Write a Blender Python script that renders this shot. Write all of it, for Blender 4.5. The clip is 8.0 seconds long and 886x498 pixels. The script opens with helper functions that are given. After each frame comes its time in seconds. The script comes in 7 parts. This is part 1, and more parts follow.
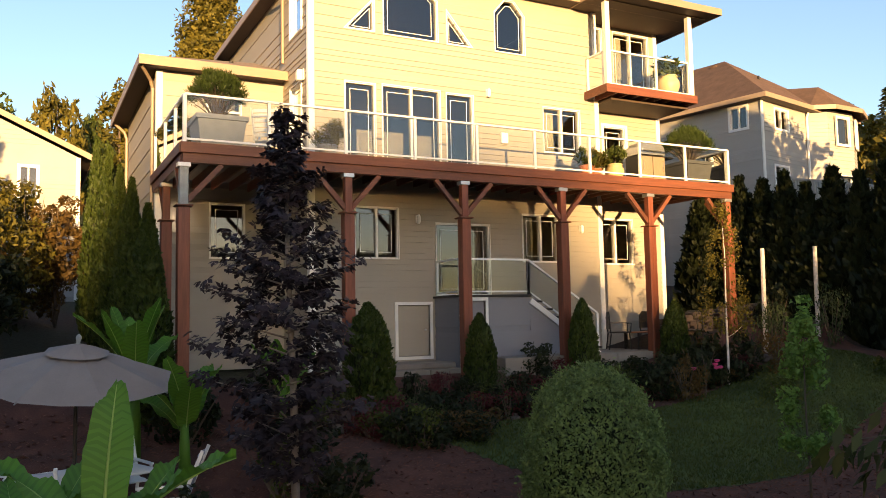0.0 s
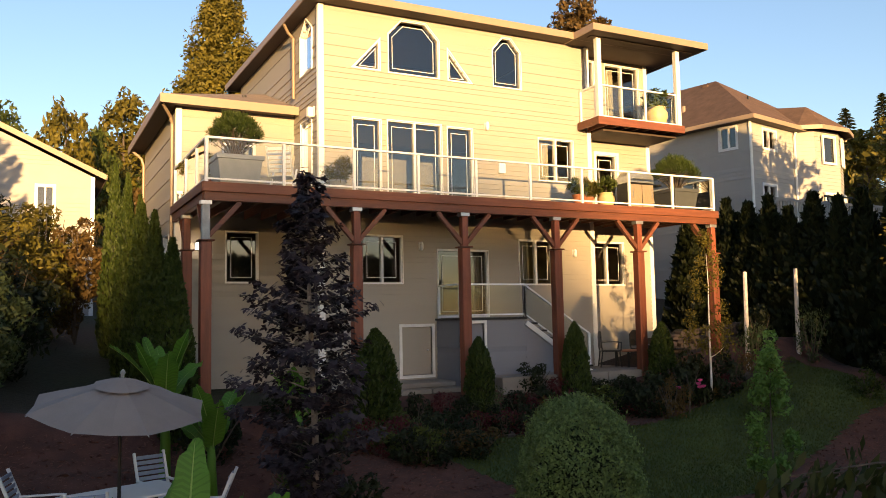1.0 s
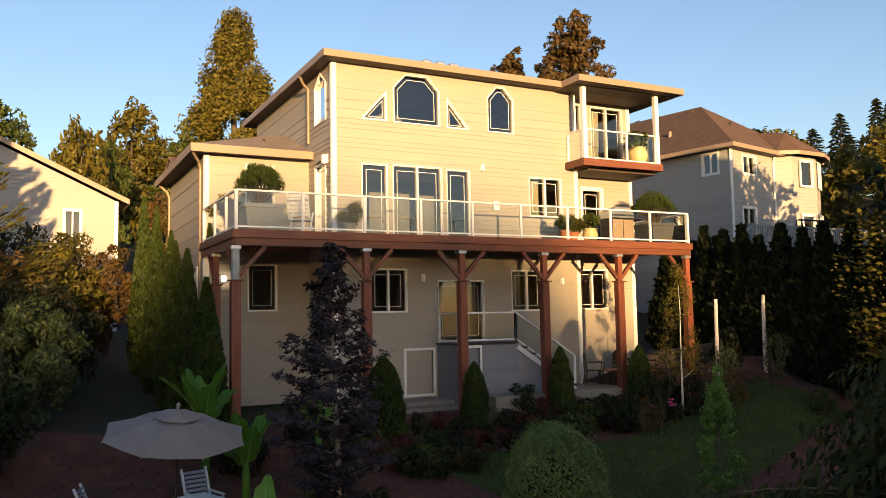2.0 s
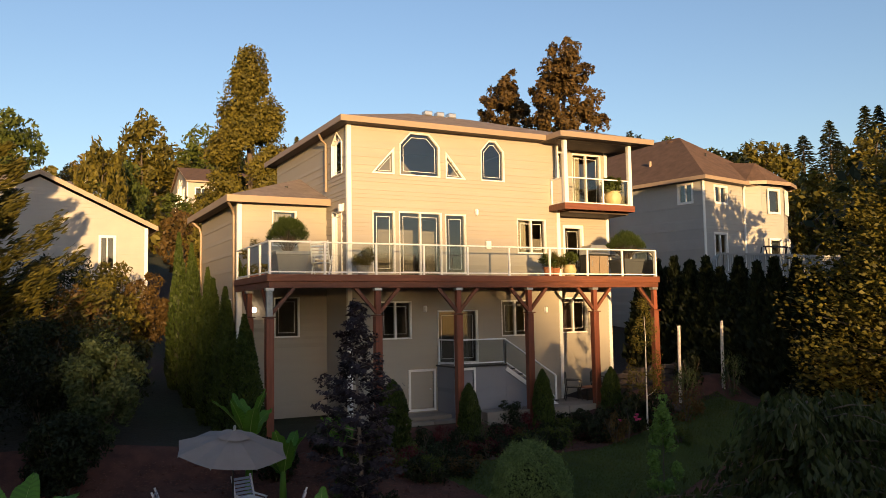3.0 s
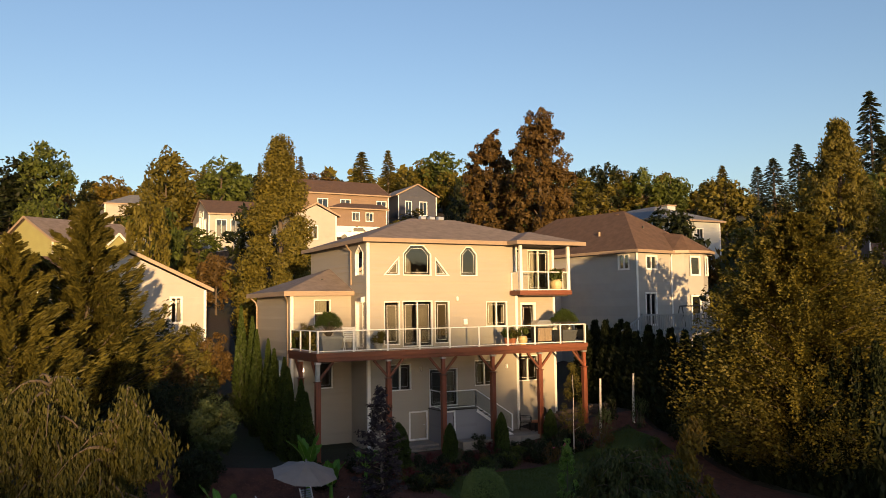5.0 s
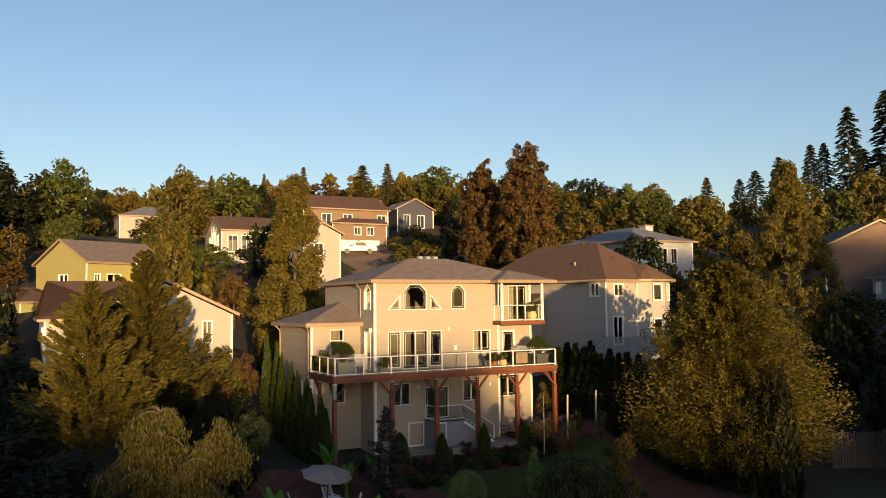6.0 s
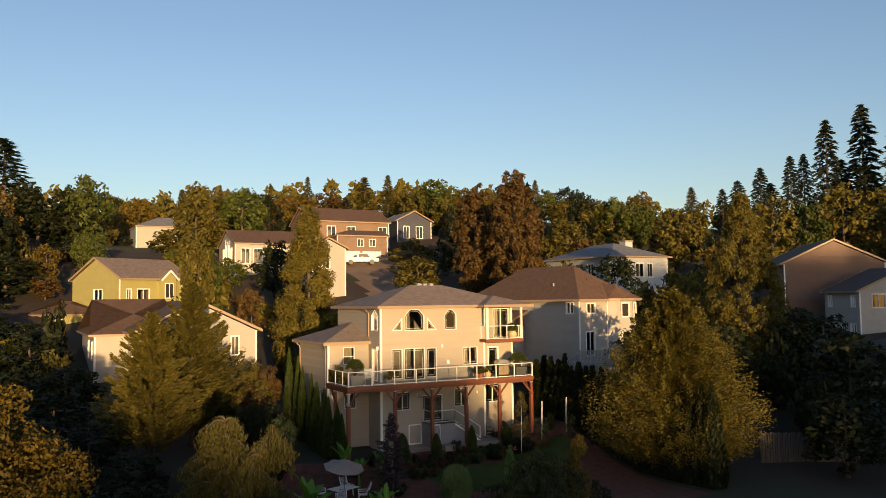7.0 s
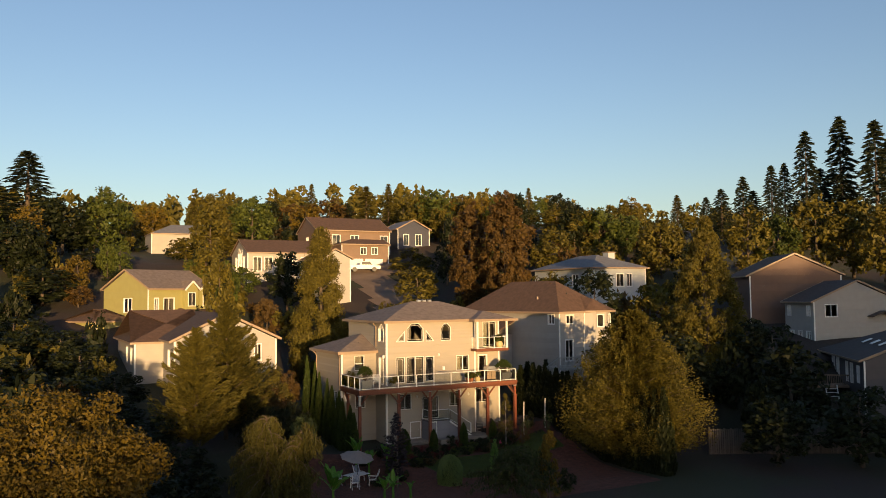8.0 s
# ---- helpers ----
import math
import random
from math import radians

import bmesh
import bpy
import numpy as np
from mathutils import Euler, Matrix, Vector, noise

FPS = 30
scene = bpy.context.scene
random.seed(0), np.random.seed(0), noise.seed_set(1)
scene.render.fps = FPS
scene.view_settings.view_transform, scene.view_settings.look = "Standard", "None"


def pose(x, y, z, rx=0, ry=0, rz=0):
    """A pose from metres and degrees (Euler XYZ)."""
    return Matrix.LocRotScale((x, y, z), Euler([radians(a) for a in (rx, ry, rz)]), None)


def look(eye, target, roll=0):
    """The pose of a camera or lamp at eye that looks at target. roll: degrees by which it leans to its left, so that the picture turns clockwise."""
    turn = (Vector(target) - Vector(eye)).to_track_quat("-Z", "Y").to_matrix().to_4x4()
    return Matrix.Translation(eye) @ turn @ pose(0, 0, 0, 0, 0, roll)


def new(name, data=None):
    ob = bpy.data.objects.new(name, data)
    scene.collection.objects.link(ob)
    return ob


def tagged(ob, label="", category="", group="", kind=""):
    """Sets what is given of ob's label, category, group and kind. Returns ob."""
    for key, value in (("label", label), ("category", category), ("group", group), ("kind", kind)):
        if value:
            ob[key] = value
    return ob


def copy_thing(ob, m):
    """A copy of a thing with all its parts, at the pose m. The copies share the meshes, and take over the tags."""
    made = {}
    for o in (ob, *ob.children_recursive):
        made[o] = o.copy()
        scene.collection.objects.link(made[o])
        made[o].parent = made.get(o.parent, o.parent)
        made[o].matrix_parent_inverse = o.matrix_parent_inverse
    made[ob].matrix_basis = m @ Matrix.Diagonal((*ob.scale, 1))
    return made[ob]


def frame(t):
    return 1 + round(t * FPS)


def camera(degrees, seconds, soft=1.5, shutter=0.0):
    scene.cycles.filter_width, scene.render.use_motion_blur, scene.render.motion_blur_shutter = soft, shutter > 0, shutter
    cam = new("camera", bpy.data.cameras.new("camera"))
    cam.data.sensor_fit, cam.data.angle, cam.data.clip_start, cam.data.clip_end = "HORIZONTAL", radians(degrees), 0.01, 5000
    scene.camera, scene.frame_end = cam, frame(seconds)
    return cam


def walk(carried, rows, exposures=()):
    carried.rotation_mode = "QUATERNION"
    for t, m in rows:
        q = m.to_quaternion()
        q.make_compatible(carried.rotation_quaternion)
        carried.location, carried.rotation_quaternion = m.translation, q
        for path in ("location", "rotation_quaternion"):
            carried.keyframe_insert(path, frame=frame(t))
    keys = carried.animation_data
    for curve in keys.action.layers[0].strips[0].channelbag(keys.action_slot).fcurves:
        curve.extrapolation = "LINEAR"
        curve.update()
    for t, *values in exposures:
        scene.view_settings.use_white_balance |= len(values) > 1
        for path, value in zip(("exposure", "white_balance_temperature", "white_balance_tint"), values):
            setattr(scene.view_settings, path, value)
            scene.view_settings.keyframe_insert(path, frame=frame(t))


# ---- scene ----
cam = camera(57.5, 8.0, soft=0.8)
PATH = [
    (0, (-0.763, -0.675, 1.307), (0.153, 1.096, 1.472), -1.1),
    (0.5, (-1.007, -1.117, 1.504), (-0.091, 0.653, 1.67), -1.1),
    (1, (-1.371, -1.77, 1.781), (-0.454, -0.001, 1.949), -1.1),
    (1.5, (-1.82, -2.668, 2.127), (-0.904, -0.898, 2.294), -1.1),
    (3, (-4.07, -7.026, 3.384), (-3.15, -5.257, 3.54), -1.0),
    (3.5, (-5.13, -9.087, 4.01), (-4.206, -7.319, 4.165), -0.9),
    (4, (-6.266, -11.485, 4.699), (-5.341, -9.718, 4.85), -0.9),
    (4.5, (-7.523, -14.137, 5.421), (-6.596, -12.371, 5.569), -0.9),
    (6, (-12.343, -23.994, 7.947), (-11.408, -22.232, 8.084), -0.7),
    (6.5, (-14.219, -27.926, 8.812), (-13.282, -26.164, 8.945), -0.7),
    (7, (-16.232, -31.989, 9.63), (-15.294, -30.227, 9.757), -0.7),
    (7.5, (-18.4, -36.158, 10.43), (-17.46, -34.397, 10.55), -0.6),
    (8, (-20.439, -40.196, 11.19), (-19.497, -38.436, 11.305), -0.6),
]
walk(cam, [(t, look(eye, target, roll)) for t, eye, target, roll in PATH],
     exposures=[(0, 2.05, 7300, 23), (1.0, 1.85, 7200, 23), (2.0, 1.6, 7000, 23), (3.0, 1.35, 6900, 23), (4.5, 1.25, 6850, 23), (8.0, 1.05, 6950, 23)])

# ---- light ----
SUN_EL, SUN_AZ = radians(2.0), radians(-12.0)   # the sun stands low before the house front; az is its lean towards +x
sun_dir = Vector((math.sin(SUN_AZ) * math.cos(SUN_EL), -math.cos(SUN_AZ) * math.cos(SUN_EL), math.sin(SUN_EL)))
world = bpy.data.worlds.new("evening_sky")
scene.world = world
world.use_nodes = True
wn = world.node_tree.nodes
sky = wn.new("ShaderNodeTexSky")
sky.sky_type = "NISHITA"
sky.sun_disc = False
sky.sun_elevation = radians(5)
sky.sun_rotation = math.atan2(sun_dir.x, sun_dir.y)
sky.air_density, sky.dust_density, sky.ozone_density = 1.0, 0.6, 2.3
world.node_tree.links.new(sky.outputs[0], wn["Background"].inputs[0])
wn["Background"].inputs[1].default_value = 0.12
lamp = bpy.data.lights.new("sun", "SUN")
lamp.energy, lamp.angle, lamp.color = 3.5, radians(0.6), (1.0, 0.69, 0.30)
sun = new("sun", lamp)
sun.matrix_world = look(sun_dir * 100, (0, 0, 0))

# ---- materials ----
def nodes_of(m):
    m.use_nodes = True
    return m.node_tree.nodes, m.node_tree.links


def mat(name, col, rough=0.6, metal=0.0, vary=0.15, scale=6.0, bump=0.15, stretch=(1, 1, 1), fine=60.0, rand=0.0, spec=0.5, courses=0.0):
    """A surface with stains at a large scale and grain at a small one."""
    m = bpy.data.materials.new(name)
    n, l = nodes_of(m)
    b = n["Principled BSDF"]
    tc = n.new("ShaderNodeTexCoord")
    mp = n.new("ShaderNodeMapping")
    mp.inputs["Scale"].default_value = stretch
    l.new(tc.outputs["Object"], mp.inputs[0])
    n1 = n.new("ShaderNodeTexNoise")
    n1.inputs["Scale"].default_value, n1.inputs["Detail"].default_value = scale, 5
    n2 = n.new("ShaderNodeTexNoise")
    n2.inputs["Scale"].default_value, n2.inputs["Detail"].default_value = fine, 3
    for q in (n1, n2):
        l.new(mp.outputs[0], q.inputs["Vector"])
    add = n.new("ShaderNodeMath")
    add.operation = "MULTIPLY_ADD"
    add.inputs[1].default_value = 0.4
    l.new(n2.outputs["Fac"], add.inputs[0])
    l.new(n1.outputs["Fac"], add.inputs[2])
    last = add.outputs[0]
    if rand:
        oi = n.new("ShaderNodeObjectInfo")
        ra = n.new("ShaderNodeMath")
        ra.operation = "MULTIPLY_ADD"
        ra.inputs[1].default_value = rand
        l.new(oi.outputs["Random"], ra.inputs[0])
        l.new(last, ra.inputs[2])
        last = ra.outputs[0]
    mr = n.new("ShaderNodeMapRange")
    mr.inputs["From Min"].default_value, mr.inputs["From Max"].default_value = 0.4, 1.0 + rand
    mr.inputs["To Min"].default_value, mr.inputs["To Max"].default_value = 1 - vary, 1 + vary
    l.new(last, mr.inputs["Value"])
    hs = n.new("ShaderNodeHueSaturation")
    hs.inputs["Color"].default_value = (*col, 1)
    l.new(mr.outputs[0], hs.inputs["Value"])
    l.new(hs.outputs[0], b.inputs["Base Color"])
    b.inputs["Roughness"].default_value, b.inputs["Metallic"].default_value = rough, metal
    b.inputs["Specular IOR Level"].default_value = spec
    if bump:
        bp = n.new("ShaderNodeBump")
        bp.inputs["Strength"].default_value, bp.inputs["Distance"].default_value = bump, 0.01
        l.new(n2.outputs["Fac"], bp.inputs["Height"])
        if courses:   # overlapping rows that follow the height
            wv = n.new("ShaderNodeTexWave")
            wv.wave_type, wv.bands_direction, wv.wave_profile = "BANDS", "Z", "SAW"
            wv.inputs["Scale"].default_value, wv.inputs["Distortion"].default_value = 0.314 / courses, 0.4
            l.new(tc.outputs["Object"], wv.inputs["Vector"])
            b2 = n.new("ShaderNodeBump")
            b2.inputs["Strength"].default_value, b2.inputs["Distance"].default_value = 0.8, 0.02
            l.new(wv.outputs["Fac"], b2.inputs["Height"])
            l.new(b2.outputs[0], bp.inputs["Normal"])
        l.new(bp.outputs[0], b.inputs["Normal"])
    return m


def leaf_mat(name, col, col2, gloss=0.25, trans=0.35):
    """Leaves, each a little different from the next, that let some light through."""
    m = bpy.data.materials.new(name)
    n, l = nodes_of(m)
    b = n["Principled BSDF"]
    geo = n.new("ShaderNodeNewGeometry")
    oi = n.new("ShaderNodeObjectInfo")
    tc = n.new("ShaderNodeTexCoord")
    no = n.new("ShaderNodeTexNoise")
    no.inputs["Scale"].default_value, no.inputs["Detail"].default_value = 0.7, 3
    l.new(tc.outputs["Object"], no.inputs["Vector"])
    s = n.new("ShaderNodeMath")
    s.operation = "MULTIPLY_ADD"
    s.inputs[1].default_value = 0.55
    l.new(geo.outputs["Random Per Island"], s.inputs[0])
    l.new(no.outputs["Fac"], s.inputs[2])
    s2 = n.new("ShaderNodeMath")
    s2.operation = "MULTIPLY_ADD"
    s2.inputs[1].default_value = 0.25
    l.new(oi.outputs["Random"], s2.inputs[0])
    l.new(s.outputs[0], s2.inputs[2])
    ramp = n.new("ShaderNodeMapRange")
    ramp.inputs["From Min"].default_value, ramp.inputs["From Max"].default_value = 0.3, 1.3
    l.new(s2.outputs[0], ramp.inputs["Value"])
    mx = n.new("ShaderNodeMixRGB")
    mx.inputs[1].default_value, mx.inputs[2].default_value = (*col, 1), (*col2, 1)
    l.new(ramp.outputs[0], mx.inputs[0])
    l.new(mx.outputs[0], b.inputs["Base Color"])
    b.inputs["Roughness"].default_value = 0.55
    b.inputs["Specular IOR Level"].default_value = gloss
    tr = n.new("ShaderNodeBsdfTranslucent")
    l.new(mx.outputs[0], tr.inputs[0])
    ms = n.new("ShaderNodeMixShader")
    ms.inputs[0].default_value = trans
    l.new(b.outputs[0], ms.inputs[1])
    l.new(tr.outputs[0], ms.inputs[2])
    l.new(ms.outputs[0], n["Material Output"].inputs[0])
    return m


def glass_mat(name, tint=(0.9, 0.95, 0.95), clear=0.85, lift=0.0):
    m = bpy.data.materials.new(name)
    n, l = nodes_of(m)
    n.remove(n["Principled BSDF"])
    tr = n.new("ShaderNodeBsdfTransparent")
    tr.inputs[0].default_value = (*[c * clear for c in tint], 1)
    gl = n.new("ShaderNodeBsdfGlossy")
    gl.inputs["Roughness"].default_value = 0.02
    fr = n.new("ShaderNodeFresnel")
    fr.inputs["IOR"].default_value = 1.55
    ad = n.new("ShaderNodeMath")
    ad.operation = "ADD"
    ad.inputs[1].default_value = lift
    l.new(fr.outputs[0], ad.inputs[0])
    ms = n.new("ShaderNodeMixShader")
    l.new(ad.outputs[0], ms.inputs[0])
    l.new(tr.outputs[0], ms.inputs[1])
    l.new(gl.outputs[0], ms.inputs[2])
    l.new(ms.outputs[0], n["Material Output"].inputs[0])
    return m


SIDING = mat("cream_siding_paint", (0.35, 0.312, 0.255), 0.6, vary=0.06, scale=1.5, bump=0.12, stretch=(0.25, 0.25, 2), rand=0.12)
SIDING_GREY = mat("grey_siding_paint", (0.20, 0.20, 0.22), 0.6, vary=0.07, scale=1.5, bump=0.12, stretch=(0.25, 0.25, 2), rand=0.3)
WALLIN = mat("plaster", (0.35, 0.31, 0.26), 0.9, vary=0.05, bump=0)
WHITE = mat("white_trim_paint", (0.78, 0.76, 0.72), 0.45, vary=0.05, bump=0.05)
FASCIA = mat("tan_fascia_paint", (0.30, 0.215, 0.145), 0.5, vary=0.06, bump=0.05)
SOFFIT = mat("brown_soffit", (0.065, 0.04, 0.028), 0.7, vary=0.1)
REDWOOD = mat("red_stained_wood", (0.150, 0.046, 0.021), 0.5, vary=0.5, scale=2.2, bump=0.4, stretch=(0.6, 7, 7), fine=14, rand=0.3)
REDPOST = mat("red_stained_post_wood", (0.20, 0.052, 0.024), 0.5, vary=0.5, scale=2.2, bump=0.4, stretch=(7, 7, 0.6), fine=14, rand=0.3)
DECKING = mat("deck_boards", (0.30, 0.24, 0.20), 0.7, vary=0.2, scale=3, bump=0.2, rand=0.3)
GREYWOOD = mat("weathered_grey_wood", (0.34, 0.35, 0.33), 0.7, vary=0.25, bump=0.3)
METALW = mat("white_powder_coat", (0.80, 0.80, 0.78), 0.35, vary=0.03, bump=0)
GREYBOARD = mat("grey_fence_boards", (0.10, 0.082, 0.07), 0.85, vary=0.35, scale=4, bump=0.4, rand=0.4)
STEEL = mat("galvanised_steel", (0.55, 0.55, 0.55), 0.35, metal=0.8, vary=0.1)
ROOF = mat("asphalt_shingle", (0.19, 0.15, 0.13), 0.9, vary=0.3, scale=2.5, bump=0.6, fine=14, courses=0.045)
ROOFB = mat("brown_shingle", (0.105, 0.060, 0.040), 0.9, vary=0.3, scale=2.5, bump=0.6, fine=14, courses=0.08)
ROOFG = mat("grey_shingle", (0.16, 0.165, 0.18), 0.9, vary=0.25, scale=2.5, bump=0.6, fine=25)
ROOFD = mat("dark_shingle", (0.065, 0.052, 0.047), 0.9, vary=0.3, scale=2.5, bump=0.6, fine=25)
GLASS = glass_mat("window_glass", clear=0.5, lift=0.07)
RAILGLASS = glass_mat("rail_glass", clear=0.93, lift=0.0)
DARKLINE = mat("dark_gasket", (0.03, 0.03, 0.03), 0.5, vary=0.05)
CURTAIN = mat("pale_curtain", (0.55, 0.50, 0.38), 0.9, vary=0.1, stretch=(8, 8, 0.3))
CONCRETE = mat("concrete", (0.22, 0.19, 0.16), 0.85, vary=0.2, scale=2, bump=0.3)
STONE = mat("garden_stone", (0.09, 0.068, 0.055), 0.85, vary=0.35, scale=4, bump=0.6, rand=0.5)
BARK = mat("bark", (0.10, 0.075, 0.055), 0.9, vary=0.35, scale=8, bump=0.8, stretch=(1, 1, 0.3))
GREYBARK = mat("grey_bark", (0.22, 0.185, 0.16), 0.85, vary=0.4, scale=8, bump=0.6)
BLOCK = mat("brown_wall_block", (0.085, 0.06, 0.048), 0.9, vary=0.3, scale=5, bump=0.5, rand=0.4)
PALEBARK = mat("pale_bark", (0.55, 0.50, 0.46), 0.8, vary=0.35, scale=8, bump=0.5)
TERRA = mat("terracotta", (0.38, 0.13, 0.06), 0.7, vary=0.15)
POTGREY = mat("grey_glazed_pot", (0.25, 0.26, 0.28), 0.4, vary=0.1)
POTDARK = mat("dark_grey_planter", (0.075, 0.078, 0.085), 0.5, vary=0.12)
MULCHSOIL = mat("potting_soil", (0.04, 0.028, 0.02), 0.95, vary=0.3)
POTTAN = mat("tan_clay_pot", (0.55, 0.42, 0.22), 0.5, vary=0.12)
CANVAS = mat("taupe_canvas", (0.245, 0.205, 0.185), 0.85, vary=0.1, scale=3)
BLUEGREY = mat("blue_grey_plastic", (0.28, 0.33, 0.42), 0.4, vary=0.05)
BLACKM = mat("dark_metal", (0.03, 0.028, 0.025), 0.4, metal=0.3, vary=0.1)
YELLOWP = mat("yellow_siding_paint", (0.32, 0.30, 0.115), 0.6, vary=0.07, scale=1.5, bump=0.1)
BROWNP = mat("brown_siding_paint", (0.19, 0.125, 0.085), 0.6, vary=0.08, scale=1.5)
REDBROWN = mat("red_brown_siding_paint", (0.15, 0.085, 0.06), 0.6, vary=0.08, scale=1.5)
WHITEP = mat("white_siding_paint", (0.36, 0.34, 0.31), 0.6, vary=0.06, scale=1.5)
GREYP = mat("dark_grey_siding_paint", (0.085, 0.075, 0.078), 0.6, vary=0.08, scale=1.5)
NAVYP = mat("navy_siding_paint", (0.045, 0.05, 0.075), 0.6, vary=0.08, scale=1.5)
BLUEP = mat("pale_blue_siding_paint", (0.40, 0.43, 0.45), 0.6, vary=0.06, scale=1.5)
L_OLIVE = leaf_mat("olive_leaves", (0.020, 0.022, 0.005), (0.185, 0.152, 0.024))
L_GREEN = leaf_mat("green_leaves", (0.016, 0.030, 0.006), (0.115, 0.14, 0.026))
# dark green lowered further: shade on these plants is put into the colour
L_DARK = leaf_mat("dark_shaded_leaves", (0.005, 0.010, 0.004), (0.030, 0.038, 0.012))
L_GOLD = leaf_mat("autumn_leaves", (0.045, 0.034, 0.006), (0.19, 0.128, 0.016))
L_RUST = leaf_mat("rust_leaves", (0.05, 0.032, 0.012), (0.15, 0.09, 0.025))
L_PURPLE = leaf_mat("purple_leaves", (0.015, 0.010, 0.013), (0.05, 0.035, 0.042), trans=0.15)
L_RED = leaf_mat("red_leaves", (0.06, 0.012, 0.015), (0.14, 0.03, 0.03))
L_ARB = leaf_mat("arborvitae_leaves", (0.014, 0.032, 0.007), (0.075, 0.105, 0.019))
L_NEEDLE = leaf_mat("conifer_needles", (0.016, 0.020, 0.005), (0.16, 0.135, 0.026))
L_NEEDLED = leaf_mat("dark_conifer_needles", (0.010, 0.018, 0.010), (0.035, 0.045, 0.02))
L_WEEP = leaf_mat("weeping_needles", (0.028, 0.033, 0.008), (0.105, 0.095, 0.02))
L_CHERRY = leaf_mat("cherry_leaves", (0.018, 0.030, 0.008), (0.065, 0.075, 0.02))
L_BANANA_DARK = leaf_mat("banana_leaf_veins", (0.04, 0.13, 0.010), (0.09, 0.23, 0.024), gloss=0.4)
L_BANANA = leaf_mat("banana_leaves", (0.05, 0.16, 0.012), (0.11, 0.28, 0.03), gloss=0.4)
L_BUSH = leaf_mat("light_bush_leaves", (0.025, 0.058, 0.015), (0.23, 0.32, 0.10))
L_SAPLING = leaf_mat("sapling_leaves", (0.05, 0.12, 0.018), (0.20, 0.34, 0.07))
L_SILVER = leaf_mat("pale_leaves", (0.028, 0.050, 0.018), (0.11, 0.14, 0.055))
GRASS = leaf_mat("grass_blades", (0.035, 0.06, 0.010), (0.10, 0.12, 0.025))


# ---- mesh building ----
class B:
    """Collects faces and makes one mesh of them."""
    def __init__(self):
        self.v, self.f = [], []

    def add(self, vs, fs):
        k = len(self.v)
        self.v.extend(vs)
        self.f.extend([tuple(i + k for i in f) for f in fs])
        return self

    def box(self, x0, x1, y0, y1, z0, z1, c=0.0):
        if x1 < x0: x0, x1 = x1, x0
        if y1 < y0: y0, y1 = y1, y0
        if not c:
            return self.add([(x, y, z) for x in (x0, x1) for y in (y0, y1) for z in (z0, z1)],
                            [(0, 1, 3, 2), (4, 6, 7, 5), (0, 4, 5, 1), (2, 3, 7, 6), (0, 2, 6, 4), (1, 5, 7, 3)])
        vs, idx = [], {}
        lo, hi = (x0, y0, z0), (x1, y1, z1)
        for a in (0, 1):
            for b in (0, 1):
                for d in (0, 1):
                    s = (a, b, d)
                    for ax in range(3):
                        p = [(lo[i] + (0 if i == ax else c)) if s[i] == 0 else (hi[i] - (0 if i == ax else c)) for i in range(3)]
                        idx[s, ax] = len(vs)
                        vs.append(tuple(p))
        fs = []
        for ax in range(3):
            o = [i for i in range(3) if i != ax]
            for side in (0, 1):
                q = []
                for a, b in ((0, 0), (1, 0), (1, 1), (0, 1)):
                    s = [0, 0, 0]
                    s[ax], s[o[0]], s[o[1]] = side, a, b
                    q.append(idx[tuple(s), ax])
                fs.append(tuple(q))
            for a in (0, 1):
                for b in (0, 1):
                    s0, s1 = [0, 0, 0], [0, 0, 0]
                    s0[ax], s1[ax] = 0, 1
                    s0[o[0]] = s1[o[0]] = a
                    s0[o[1]] = s1[o[1]] = b
                    fs.append((idx[tuple(s0), o[0]], idx[tuple(s1), o[0]], idx[tuple(s1), o[1]], idx[tuple(s0), o[1]]))
        for s in {k[0] for k in idx}:
            fs.append(tuple(idx[s, i] for i in range(3)))
        return self.add(vs, fs)

    def beam(self, p, q, w, h, up=(0, 0, 1)):
        """A square bar from p to q."""
        p, q = Vector(p), Vector(q)
        d = (q - p).normalized()
        s = d.cross(Vector(up))
        s = s.normalized() if s.length > 1e-4 else Vector((1, 0, 0))
        u = s.cross(d).normalized()
        vs = [tuple(e + s * a * w / 2 + u * b * h / 2) for e in (p, q) for a, b in ((-1, -1), (1, -1), (1, 1), (-1, 1))]
        return self.add(vs, [(3, 2, 1, 0), (4, 5, 6, 7), (0, 1, 5, 4), (1, 2, 6, 5), (2, 3, 7, 6), (3, 0, 4, 7)])

    def tube(self, pts, radii, n=7):
        pts = [Vector(p) for p in pts]
        rings = []
        for i, p in enumerate(pts):
            d = (pts[min(i + 1, len(pts) - 1)] - pts[max(i - 1, 0)])
            d = d.normalized() if d.length else Vector((0, 0, 1))
            s = d.cross(Vector((0.13, 0.97, 0.2))).normalized()
            u = s.cross(d)
            rings.append([tuple(p + (s * math.cos(6.2832 * k / n) + u * math.sin(6.2832 * k / n)) * radii[i]) for k in range(n)])
        vs = [v for r in rings for v in r]
        fs = [(i * n + k, i * n + (k + 1) % n, (i + 1) * n + (k + 1) % n, (i + 1) * n + k) for i in range(len(pts) - 1) for k in range(n)]
        fs += [tuple(reversed(range(n))), tuple((len(pts) - 1) * n + k for k in range(n))]
        return self.add(vs, fs)

